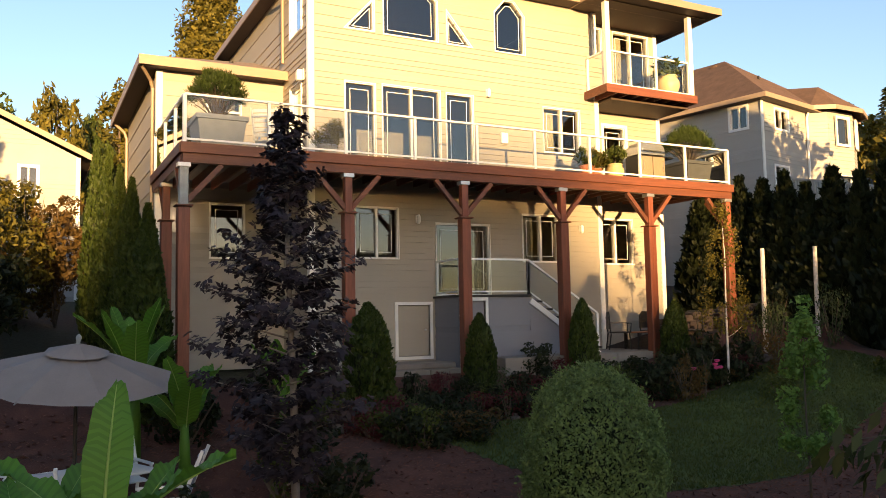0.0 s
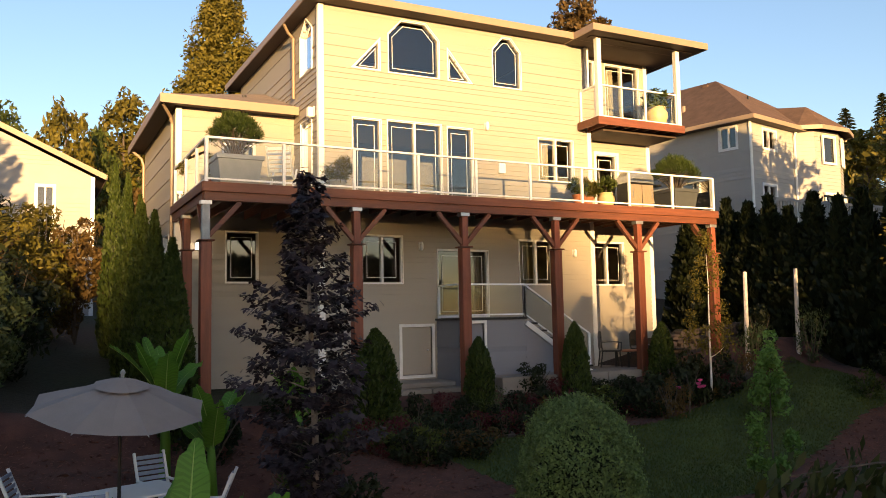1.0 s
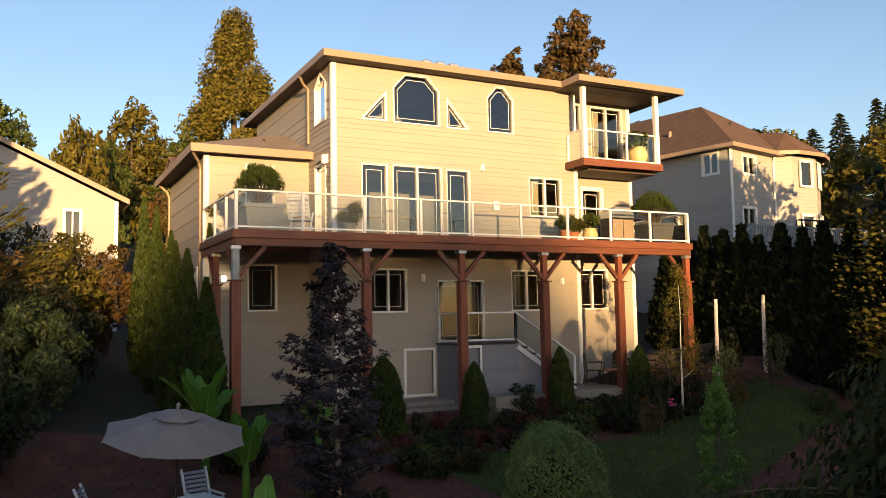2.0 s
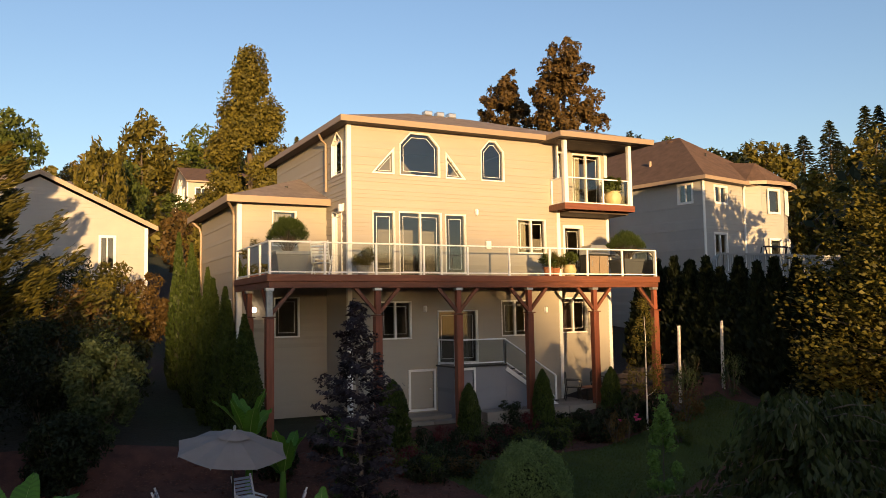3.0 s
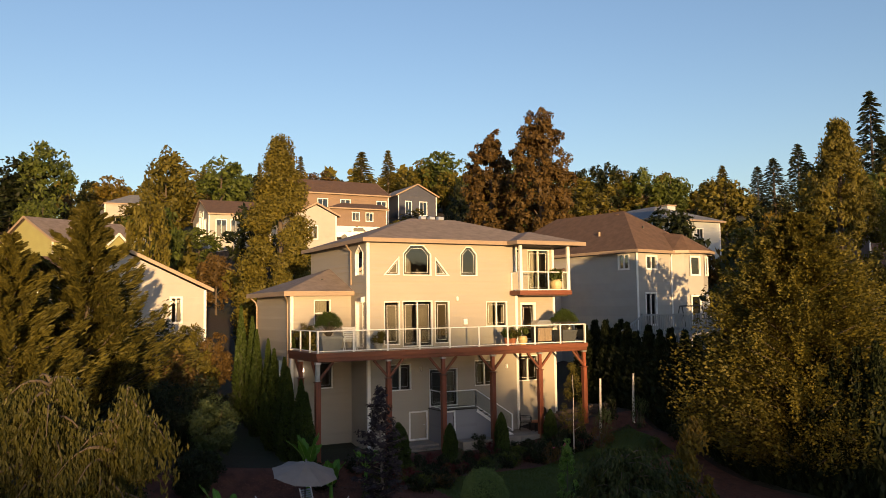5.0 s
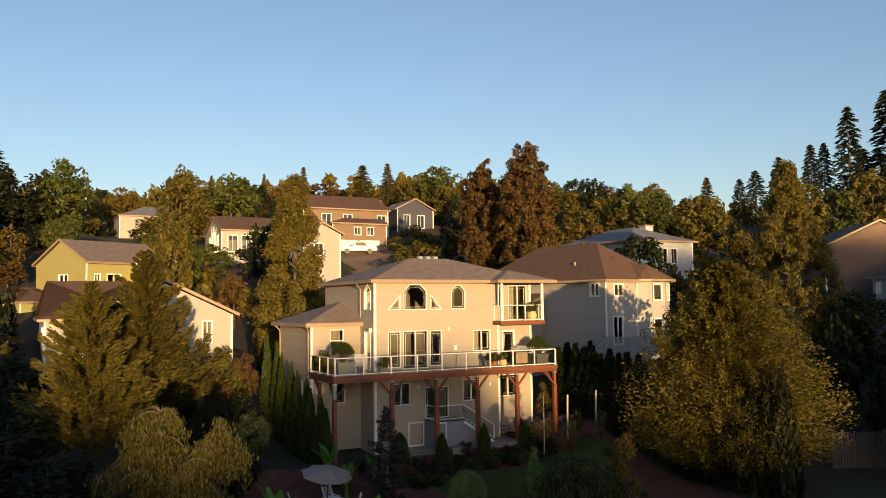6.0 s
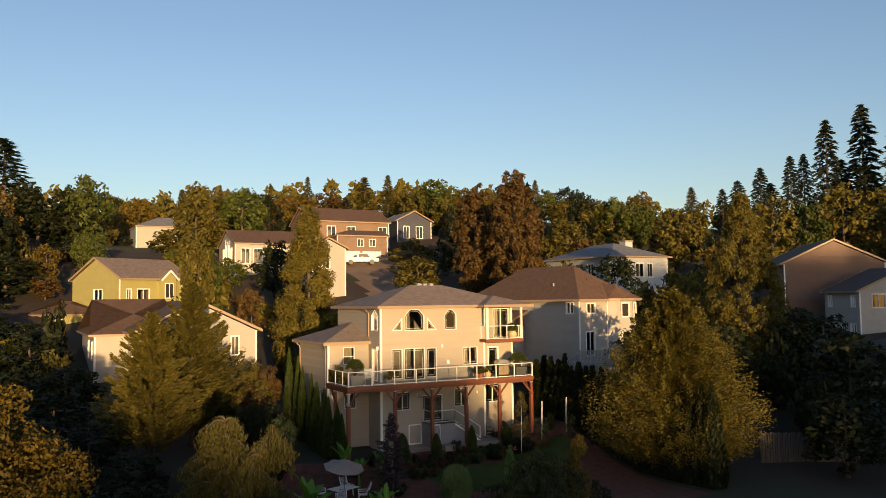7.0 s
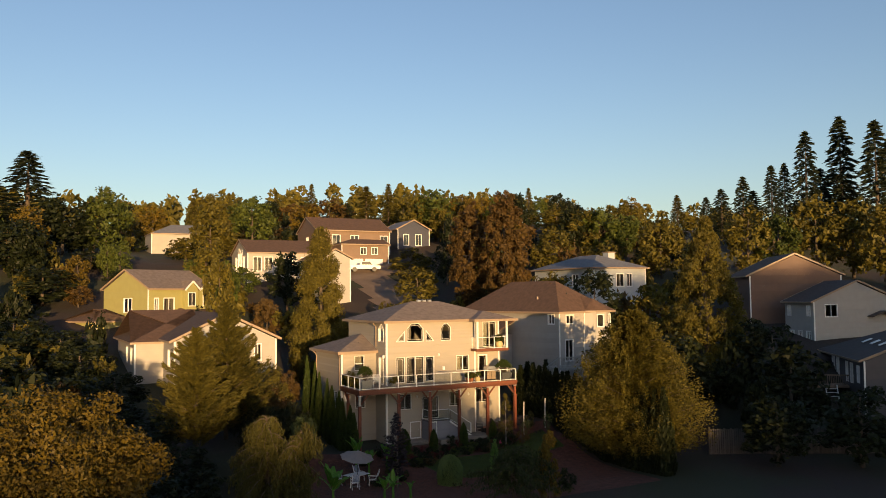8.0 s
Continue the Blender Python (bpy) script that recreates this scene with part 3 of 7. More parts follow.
    for x in (9.0, 9.5, 10.0):
        fit_part("roof_vent", B().box(x, x + 0.32, 19.35, 19.67, 10.68, 10.86, 0.03), STEEL, house)
    # pipes down the walls
    downpipe(house, [(4.2, 17.35, 9.13), (4.35, 17.5, 8.97), (4.50, 17.55, 8.85), (4.50, 17.55, 7.3)])
    downpipe(house, [(1.35, 17.45, 6.85), (1.60, 17.9, 6.65), (1.66, 18.0, 6.5), (1.66, 18.0, 0.5)])
    downpipe(house, [(1.35, 23.3, 6.85), (1.6, 23.2, 6.6), (1.66, 23.2, 6.4), (1.66, 23.2, 1.5)])
    # wall lamps
    for x, z in ((9.0, 6.62), (7.08, 3.5), (11.62, 3.42)):
        l = fit_part("wall_lamp", B().box(x - 0.05, x + 0.05, FY - 0.05, FY - 0.026, z - 0.09, z + 0.09, 0.01), WHITE, house, "small white lantern")
        part("lamp_glass", B().lathe([(0.03, -0.11), (0.05, -0.06), (0.05, 0.05), (0.02, 0.1)], x, FY - 0.1, 8), METALW, l).location.z = z
    l = fit_part("wall_lamp", B().box(HX0 - 0.06, HX0 - 0.027, 16.0, 16.1, 6.5, 6.75, 0.01), WHITE, house, "small white lantern")
    part("lamp_glass", B().box(HX0 - 0.2, HX0 - 0.07, 15.98, 16.12, 6.48, 6.72, 0.02), METALW, l)
    fit_part("wall_panel", B().box(9.33, 9.52, FY - 0.1, FY - 0.026, 5.42, 5.68, 0.01), METALW, house, "small white utility cover")
    return house


build_house()


# ---- deck, balcony and stair ----
def glass_rail(owner, pts, z0, z1, every=None, posts=True):
    """White metal guard rail with glass panels along a line of posts."""
    for i, (p, q) in enumerate(zip(pts[:-1], pts[1:])):
        p, q = Vector(p), Vector(q)
        fit_part("top_rail", B().beam((p.x, p.y, z1 - 0.02 + p.z), (q.x, q.y, z1 - 0.02 + q.z), 0.06, 0.04), METALW, owner)
        fit_part("bottom_rail", B().beam((p.x, p.y, z0 + 0.07 + p.z), (q.x, q.y, z0 + 0.07 + q.z), 0.04, 0.035), METALW, owner)
        d = (q - p).normalized() * 0.04
        g = B().add([(p.x + d.x, p.y + d.y, z0 + 0.09 + p.z), (q.x - d.x, q.y - d.y, z0 + 0.09 + q.z), (q.x - d.x, q.y - d.y, z1 - 0.04 + q.z), (p.x + d.x, p.y + d.y, z1 - 0.04 + p.z)], [(0, 1, 2, 3)])
        gp = fit_part("glass_panel", g, RAILGLASS, owner)
        gp.visible_shadow = False
    for p in pts:
        fit_part("rail_post", B().box(p[0] - 0.03, p[0] + 0.03, p[1] - 0.03, p[1] + 0.03, z0 + p[2] - 0.02, z1 + p[2] - 0.02, 0.006), METALW, owner)


DX0, DX1, DY, DZ = 1.68, 14.98, 13.95, 4.45


def build_deck():
    deck = thing("deck", "raised red-stained timber deck with white glass-panelled railing", "deck", at=pose(8, DY, BASE))
    # rim: fascia above, beam below
    fit_part("fascia_board", B().box(DX0 - 0.08, DX1 + 0.06, DY - 0.10, DY - 0.06, 4.27, 4.46, 0.006), REDWOOD, deck)
    fit_part("beam", B().box(DX0 - 0.04, DX1 + 0.02, DY - 0.055, DY + 0.09, 4.10, 4.30, 0.006), REDWOOD, deck)
    fit_part("fascia_board", B().box(DX0 - 0.10, DX0 - 0.06, DY - 0.06, WY - 0.03, 4.27, 4.46, 0.006), REDWOOD, deck)
    fit_part("beam", B().box(DX0 - 0.055, DX0 + 0.05, DY + 0.09, WY - 0.03, 4.10, 4.30, 0.006), REDWOOD, deck)
    fit_part("fascia_board", B().box(DX1 + 0.02, DX1 + 0.06, DY - 0.06, RY - 0.03, 4.27, 4.46, 0.006), REDWOOD, deck)
    for x in np.arange(DX0 + 0.4, DX1, 0.41):
        y1 = WY - 0.04 if x < HX0 - 0.1 else (FY - 0.04 if x < HX1 + 0.05 else RY - 0.04)
        fit_part("joist", B().box(x - 0.02, x + 0.02, DY + 0.10, y1, 4.22, 4.42), REDWOOD, deck)
    y = DY - 0.055
    while y < WY - 0.1:
        x1 = DX1 + 0.015 if y < FY - 0.17 else (HX0 - 0.05)
        fit_part("deck_board", B().box(DX0 - 0.055, x1, y, y + 0.134, 4.425, 4.45, 0.004), DECKING, deck)
        if FY - 0.17 <= y < RY - 0.17:
            fit_part("deck_board", B().box(HX1 + 0.05, DX1 + 0.015, y, y + 0.134, 4.425, 4.45, 0.004), DECKING, deck)
        y += 0.14
    posts = [(1.67, DY + 0.02), (4.75, DY + 0.02), (7.32, DY + 0.02), (9.81, DY + 0.02), (12.33, DY + 0.02), (14.86, DY + 0.02), (1.72, 16.3)]
    for i, (x, yy) in enumerate(posts):
        up = GREYWOOD if i == 0 else REDPOST
        p = fit_part("post", B().box(x - 0.105, x + 0.105, yy - 0.105, yy + 0.105, -0.3, 3.31, 0.012), REDPOST, deck)
        part("post_cap", B().box(x - 0.15, x + 0.15, yy - 0.15, yy + 0.15, 3.312, 3.345, 0.008), REDWOOD, p)
        part("post_head", B().box(x - 0.075, x + 0.075, yy - 0.075, yy + 0.075, 3.35, 4.045, 0.008), up, p, "grey unstained timber" if i == 0 else "")
        part("bracket", B().box(x - 0.11, x + 0.11, yy - 0.095, yy + 0.095, 4.02, 4.098, 0.006), STEEL, p, "galvanised steel post cap")
        for s in (-1, 1):
            if i == 6 or (i == 0 and s < 0) or (i == 5 and s > 0):
                continue
            part("brace", B().beam((x + s * 0.06, yy, 3.42), (x + s * 0.66, yy, 4.09), 0.09, 0.10, (0, 1, 0)), REDWOOD, p)
        if i in (0, 5, 6):
            part("brace", B().beam((x, yy + 0.06, 3.42), (x, yy + 0.66, 4.09), 0.09, 0.10, (1, 0, 0)), REDWOOD, p)
    xs = [1.68, 4.71, 6.2, 7.65, 9.11, 10.61, 12.08, 13.51, 14.95]
    glass_rail(deck, [(x, DY - 0.01, 0) for x in (1.68, 3.2, *xs[1:])], 4.46, 5.36)
    glass_rail(deck, [(1.68, yy, 0) for yy in (DY + 0.05, 14.95, 16.2, 17.6)], 4.46, 5.36)
    glass_rail(deck, [(14.95, yy, 0) for yy in (DY + 0.05, 15.2, 16.3)], 4.46, 5.36)


build_deck()


def build_balcony():
    bal = thing("balcony", "small roofed upper balcony with white posts and glass railing", "balcony", at=pose(13.4, 15.6, 6.76))
    x0, x1, y0 = 11.93, 14.86, 14.84
    fit_part("rim_board", B().box(x0 - 0.04, x1 + 0.04, y0 - 0.04, y0, 6.76, 6.97, 0.006), REDWOOD, bal)
    fit_part("rim_board", B().box(x0 - 0.04, x0, y0, FY - 0.03, 6.76, 6.97, 0.006), REDWOOD, bal)
    fit_part("rim_board", B().box(x1, x1 + 0.04, y0, RY - 0.03, 6.76, 6.97, 0.006), REDWOOD, bal)
    for i in range(9):
        y = y0 + 0.01 + i * 0.17
        fit_part("floor_board", B().box(x0 + 0.005 if y < FY - 0.2 else HX1 + 0.04, x1 - 0.005, y, y + 0.16, 6.90, 6.94, 0.004), REDWOOD, bal)
    for i in range(8):
        x = x0 + 0.3 + i * 0.36
        fit_part("joist", B().box(x, x + 0.04, y0 + 0.01, (FY if x < HX1 - 0.05 else RY) - 0.03, 6.77, 6.895), REDWOOD, bal)
    fit_part("soffit_panel", B().box(HX1 + 0.04, HXR - 0.02, 15.2, RY - 0.03, 6.70, 6.755), SOFFIT, bal)
    for x in (12.02, 14.78):
        fit_part("roof_post", B().box(x - 0.07, x + 0.07, y0 + 0.01, y0 + 0.15, 6.945, 9.10, 0.01), WHITE, bal)
    fit_part("roof_beam", B().box(11.75, 15.3, y0 - 0.02, y0 + 0.16, 9.102, 9.126), SOFFIT, bal)
    yy = y0 + 0.08
    glass_rail(bal, [(12.1, yy, 0), (13.6, yy, 0), (14.72, yy, 0)], 6.94, 7.87)
    glass_rail(bal, [(12.0, yy + 0.12, 0), (12.0, FY - 0.06, 0)], 6.94, 7.87)
    glass_rail(bal, [(14.78, yy + 0.12, 0), (14.78, RY - 0.06, 0)], 6.94, 7.87)


build_balcony()


def build_stair():
    st = thing("stair_landing", "boarded landing with open stair and white glass railing", "stair", at=pose(9, 15, BASE))
    x0, x1, y0, z1 = 7.5, 9.3, 14.6, 1.75
    F, L = front(y0), leftside(x0)
    wall(st, F, x0, x1, BASE, z1 - 0.05, [rect(7.56, 8.14, 0.2, 1.62)], SIDING_GREY, thick=0.1)
    wall(st, L, y0, FY - 0.03, BASE, z1 - 0.05, [], SIDING_GREY, thick=0.1)
    d = fit_part("panel_door", B().box(7.57, 8.13, y0 + 0.02, y0 + 0.06, 0.22, 1.61), SIDING_GREY, st)
    part("door_frame", ring(B(), F, rect(7.5, 8.2, 0.15, 1.69), rect(7.56, 8.14, 0.2, 1.62), -0.05, 0.05), WHITE, d)
    # boarding under the stair slopes with it
    b = B()
    for i in range(9):
        lo = BASE + i * 0.18
        hi = min(lo + 0.18, z1 - 0.1)
        e = 9.3 + (z1 - 0.06 - (lo + hi) / 2) / 0.66
        if hi > lo:
            b.add([(a, y0 - o, z) for a in (9.3, e) for o, z in ((-0.06, lo), (0.026, lo), (0.006, hi), (-0.06, hi))], [(0, 1, 2, 3), (7, 6, 5, 4), (0, 4, 5, 1), (1, 5, 6, 2), (2, 6, 7, 3)])
    fit_part("stair_boarding", b, SIDING_GREY, st)
    fit_part("platform", B().box(x0 - 0.06, x1 + 0.02, y0 - 0.07, FY - 0.03, z1 - 0.05, z1, 0.005), BLACKM, st)
    n = 7
    for i in range(n):
        xx, z = x1 + 0.03 + i * 0.27, z1 - (i + 1) * 0.18
        fit_part("tread", B().box(xx, xx + 0.29, y0 - 0.06, FY - 0.05, z, z + 0.045, 0.005), BLACKM, st)
    fit_part("stringer", B().beam((x1, y0 - 0.05, z1 - 0.14), (x1 + 0.27 * n, y0 - 0.05, z1 - 0.18 * n - 0.14), 0.04, 0.12), WHITE, st)
    glass_rail(st, [(x0 + 0.03, FY - 0.08, 0), (x0 + 0.03, y0, 0), (x1 - 0.02, y0, 0)], z1, z1 + 0.80)
    glass_rail(st, [(x1 - 0.02, y0, 0), (x1 + 0.95, y0, -0.62), (x1 + 1.88, y0, -1.22)], z1, z1 + 0.80)


build_stair()


# ---- houses round about ----
def simple_house(name, label, x0, x1, y0, y1, z0, z1, paint, roofing, slope, ridge_y=False, gable="", wins=(), group="neighbouring houses"):
    """A boarded house with roof and windows. wins: (side, a0, a1, z0, z1)."""
    h = thing(name, label, "house", group, at=pose((x0 + x1) / 2, (y0 + y1) / 2, z0))
    sides = {"f": (front(y0), x0, x1), "b": (back(y1), x0, x1), "l": (leftside(x0), y0, y1), "r": (rightside(x1), y0, y1)}
    e = 0.45
    for s, (to, a0, a1) in sides.items():
        op = [rect(*w[1:5]) for w in wins if w[0] == s]
        g = s in gable
        mid, half = (a0 + a1) / 2, (a1 - a0) / 2
        wall(h, to, a0, a1, z0, z1 + half * slope if g else z1, op, paint, step=0.16, top=(mid, half, half * slope, z1) if g else None)
        if g:
            tri = [(a0, z1), (a1, z1), (mid, z1 + half * slope)]
            fit_part("gable_board", B().add([to(a, o, z) for o in (-0.10, 0.004) for a, z in tri], [(0, 1, 2), (5, 4, 3), (0, 3, 4, 1), (1, 4, 5, 2), (2, 5, 3, 0)]), paint, h)
        for o in op:
            window(h, to, o, mullions=((o[0][0] + o[1][0]) / 2,), grid=0, trim=0.09)
    fit_part("inner_floor", B().box(x0 + 0.2, x1 - 0.2, y0 + 0.2, y1 - 0.2, (z0 + z1) / 2, (z0 + z1) / 2 + 0.1), WALLIN, h)
    fit_part("inner_wall", B().box(x0 + 0.2, x1 - 0.2, (y0 + y1) / 2, (y0 + y1) / 2 + 0.1, z0, z1), WALLIN, h)
    fit_part("inner_wall", B().box((x0 + x1) / 2, (x0 + x1) / 2 + 0.1, y0 + 0.2, y1 - 0.2, z0, z1), WALLIN, h)
    ex = 0.2 if gable else e
    if ridge_y:
        hip_roof(h, x0 - e, x1 + e, y0 - ex, y1 + ex, z1 + 0.12 - e * slope * 0.3, slope, roofing, True, gable=gable)
    else:
        hip_roof(h, x0 - ex, x1 + ex, y0 - e, y1 + e, z1 + 0.12 - e * slope * 0.3, slope, roofing, False, gable=gable)
    for x, y in ((x0, y0), (x1, y0)):
        fit_part("corner_board", B().box(x - 0.05 if x == x0 else x - 0.1, x + 0.1 if x == x0 else x + 0.05, y - 0.045, y, z0, z1), WHITE, h)
    return h


def turned(h, pivot, angle):
    """Turns a finished house about an upright line."""
    px, py = pivot
    h.matrix_basis = pose(px, py, 0, 0, 0, angle) @ pose(-px, -py, 0) @ h.matrix_basis


def build_right_neighbour():
    h = simple_house("neighbour_house", "two-storey pale sided house with brown hip roof", 24.45, 31.55, 20.85, 34.0, 2.0, 9.55, WHITEP, ROOFB, 0.74, True,
                     wins=(("l", 21.45, 22.15, 8.45, 9.3), ("f", 25.45, 26.45, 8.45, 9.2), ("f", 25.3, 26.3, 5.0, 6.9)))
    # bay with its own roof
    pts = [(28.0, 20.85), (28.62, 20.23), (30.2, 19.95), (31.25, 20.29), (31.55, 20.9)]
    for (xa, ya), (xb, yb) in zip(pts[:-1], pts[1:]):
        b = B().add([(xa, ya, 2.0), (xb, yb, 2.0), (xb, yb, 9.5), (xa, ya, 9.5), (xa, ya + 0.2, 2.0), (xb, yb + 0.2, 2.0), (xb, yb + 0.2, 9.5), (xa, ya + 0.2, 9.5)],
              [(0, 1, 2, 3), (7, 6, 5, 4), (0, 3, 7, 4), (1, 5, 6, 2), (3, 2, 6, 7)])
        fit_part("bay_wall", b, WHITEP, h)
        rows = B()
        d = Vector((yb - ya, xa - xb)).normalized()
        for i in range(int(7.4 / 0.16)):
            z = 2.0 + i * 0.16
            rows.add([(x + d.x * o, y + d.y * o, q) for x, y in ((xa, ya), (xb, yb)) for o, q in ((-0.002, z), (0.026, z), (0.006, z + 0.16), (-0.002, z + 0.16))],
                     [(0, 1, 2, 3), (7, 6, 5, 4), (0, 4, 5, 1), (1, 5, 6, 2)])
        fit_part("siding", rows, WHITEP, h)
    for (xa, ya), (xb, yb), k in ((pts[1], pts[2], 0.46), (pts[2], pts[3], 0.42)):
        for z0, z1 in ((8.1, 9.2), (5.0, 6.7)):
            p, q = Vector((xa, ya)), Vector((xb, yb))
            c, d = (p + q) / 2, (q - p) * k / 2
            t = d.normalized()
            nn = Vector((q.y - p.y, p.x - q.x)).normalized()

            def bay(a, o, z):
                return (c.x + t.x * a + nn.x * (o + 0.09), c.y + t.y * a + nn.y * (o + 0.09), z)
            window(h, bay, rect(-d.length, d.length, z0, z1), grid=0, trim=0.09, deep=0.03, name="bay_window")
            fit_part("blind", B().add([bay(a, -0.058, z) for a, z in rect(-d.length, d.length, z0, z1)], [(0, 1, 2, 3)]), DARKLINE, h)
    ap = (29.4, 20.9, 10.75)
    eave = [(27.7, 20.5, 9.6), (28.45, 19.78, 9.6), (30.2, 19.48, 9.6), (31.6, 19.9, 9.6), (32.0, 20.8, 9.6)]
    r = B()
    for p, q in zip(eave[:-1], eave[1:]):
        r.slab([p, q, ap], 0.12)
    r.slab([eave[0], ap, (29.0, 24, 11.2)], 0.1).slab([ap, eave[-1], (29.0, 24, 11.2)], 0.1)
    fit_part("bay_roof", r, ROOFB, h)
    f = B()
    for p, q in zip(eave[:-1], eave[1:]):
        f.beam((p[0], p[1], 9.53), (q[0], q[1], 9.53), 0.04, 0.18)
    fit_part("fascia", f, FASCIA, h)
    fit_part("vent_pipe", B().tube([(25.6, 24.6, 10.2), (25.6, 24.6, 11.0)], [0.08, 0.08], 8), FASCIA, h)
    fit_part("vent_pipe", B().tube([(27.6, 22.6, 10.6), (27.6, 22.6, 11.35)], [0.05, 0.05], 8), BLACKM, h)
    for k in range(3):
        fit_part("roof_vent", B().box(27.6 + 0.4 * k, 27.9 + 0.4 * k, 24.6, 24.9, 12.1, 12.35, 0.02), ROOFB, h)
    fit_part("downpipe", B().tube([(27.95, 20.7, 9.4), (27.95, 20.78, 9.2), (27.95, 20.78, 4.8)], [0.05] * 3, 6), WHITE, h)
    # low roofed part behind the hedge
    fit_part("side_wall", B().box(21.4, 24.4, 27, 33, 2.5, 7.3), WHITEP, h)
    fit_part("side_roof", B().slab([(21.0, 26.6, 7.3), (24.43, 26.6, 8.7), (24.43, 33.4, 8.7), (21.0, 33.4, 7.3)], 0.12), ROOFB, h)
    turned(h, (24.1, 20.5), 12)
    # deck
    d = thing("neighbour_deck", "white railed timber deck behind the tall hedge", "deck", at=pose(24.5, 18.8, 2.0))
    fit_part("platform", B().box(21.8, 29.5, 17.6, 19.95, 4.55, 4.75), GREYWOOD, d)
    fit_part("top_rail", B().box(21.8, 29.5, 17.6, 17.66, 5.6, 5.68).box(21.8, 29.5, 17.6, 17.64, 4.85, 4.9), WHITEP, d)
    for i in range(58):
        x = 21.82 + i * 0.134
        fit_part("baluster", B().box(x, x + 0.05, 17.61, 17.65, 4.76, 5.6), WHITEP, d)
    for x in (21.85, 24.4, 27.0, 29.4):
        fit_part("post", B().box(x - 0.07, x + 0.07, 17.62, 17.76, 1.5, 5.72), WHITEP, d)
    fit_part("stair_rail", B().beam((21.8, 17.63, 5.6), (19.6, 17.63, 4.4), 0.06, 0.08), GREYWOOD, d)
    for i in range(14):
        x = 21.7 - i * 0.15
        fit_part("baluster", B().box(x, x + 0.04, 17.61, 17.65, 4.7 - i * 0.082, 5.5 - i * 0.082), GREYWOOD, d)
    # garden swing frame on the deck
    s = thing("swing_frame", "dark metal swing frame standing on the deck", "swing", at=pose(26.4, 18.6, 4.75))
    part("canopy_bar", B().tube([(-0.8, 0, 1.35), (0.8, 0, 1.35)], [0.04, 0.04], 6), BLACKM, s)
    for x in (-0.8, 0.8):
        part("leg", B().tube([(x, -0.1, 1.35), (x, -0.4, 0)], [0.03, 0.03], 6), BLACKM, s)
        part("leg", B().tube([(x, 0.1, 1.35), (x, 0.4, 0)], [0.03, 0.03], 6), BLACKM, s)


build_right_neighbour()
simple_house("neighbour_house", "single-storey cream gabled house with brown roof", -8.0, 0.9, 32.0, 46.0, 1.6, 7.45, WHITEP, ROOFB, 0.48, True, "fb",
             wins=(("f", -1.05, -0.5, 5.6, 7.0), ("l", 34, 35, 5.2, 6.6), ("l", 38, 39.2, 5.2, 6.6)))
simple_house("neighbour_house_wing", "low cream wing with brown hip roof", -10.5, -4.0, 37.5, 50.0, 1.6, 7.2, WHITEP, ROOFB, 0.42, False, "", wins=(("l", 39, 40, 5.2, 6.6), ("l", 42, 43.2, 5.2, 6.6)))
yellow = simple_house("yellow_house", "two-storey yellow house with grey-brown gable roof", -11.8, -2.8, 57.5, 66.0, 5.0, 12.3, YELLOWP, ROOF, 0.5, False, "lr",
             wins=(("f", -10.9, -10.4, 9.6, 11.2), ("f", -9.6, -8.2, 9.4, 11.2), ("f", -10.2, -9.0, 6.6, 8.2), ("f", -6.3, -4.9, 6.6, 8.0), ("l", 60.5, 62, 9.6, 11.2), ("l", 60.5, 62, 6.6, 8.2)))
for x in (-6.1, -3.9):   # gabled wall dormers along the front
    fit_part("dormer", B().prism([(x - 0.9, 9.0), (x + 0.9, 9.0), (x + 0.9, 12.35), (x, 13.2), (x - 0.9, 12.35)], 56.9, 59.6), YELLOWP, yellow)
    for s in (-1, 1):
        fit_part("dormer_roof", B().slab([(x, 56.65, 13.32), (x + s * 1.15, 56.65, 12.25), (x + s * 1.15, 60.4, 12.25), (x, 60.4, 13.32)], 0.1), ROOF, yellow)
        fit_part("rake_board", B().beam((x, 56.63, 13.22), (x + s * 1.15, 56.63, 12.15), 0.05, 0.2), WHITE, yellow)
    fit_part("window_frame", B().box(x - 0.55, x + 0.55, 56.84, 56.9, 10.2, 11.9), WHITE, yellow)
    for s in (-0.26, 0.26):
        fit_part("pane", B().box(x + s - 0.2, x + s + 0.2, 56.82, 56.842, 10.3, 11.8), DARKLINE, yellow)
fit_part("porch_roof", B().slab([(-7.6, 54.6, 9.2), (-2.6, 54.6, 9.2), (-2.6, 57.45, 10.0), (-7.6, 57.45, 10.0)], 0.14), ROOFB, yellow)
fit_part("garage_wall", B().box(-7.3, -2.8, 54.9, 57.4, 5.0, 9.15), YELLOWP, yellow)
yellow.matrix_basis = pose(-4.52, 63.86, 5.0, 0, 0, 28)
yw = simple_house("yellow_house_wing", "low yellow wing with lean brown roof", -16.4, -11.85, 59.0, 65.0, 5.0, 8.6, YELLOWP, ROOFB, 0.4, wins=(("f", -13.6, -12.7, 6.6, 7.9),))
yw.matrix_basis = pose(-11.3, 62.75, 5.0, 0, 0, 28)
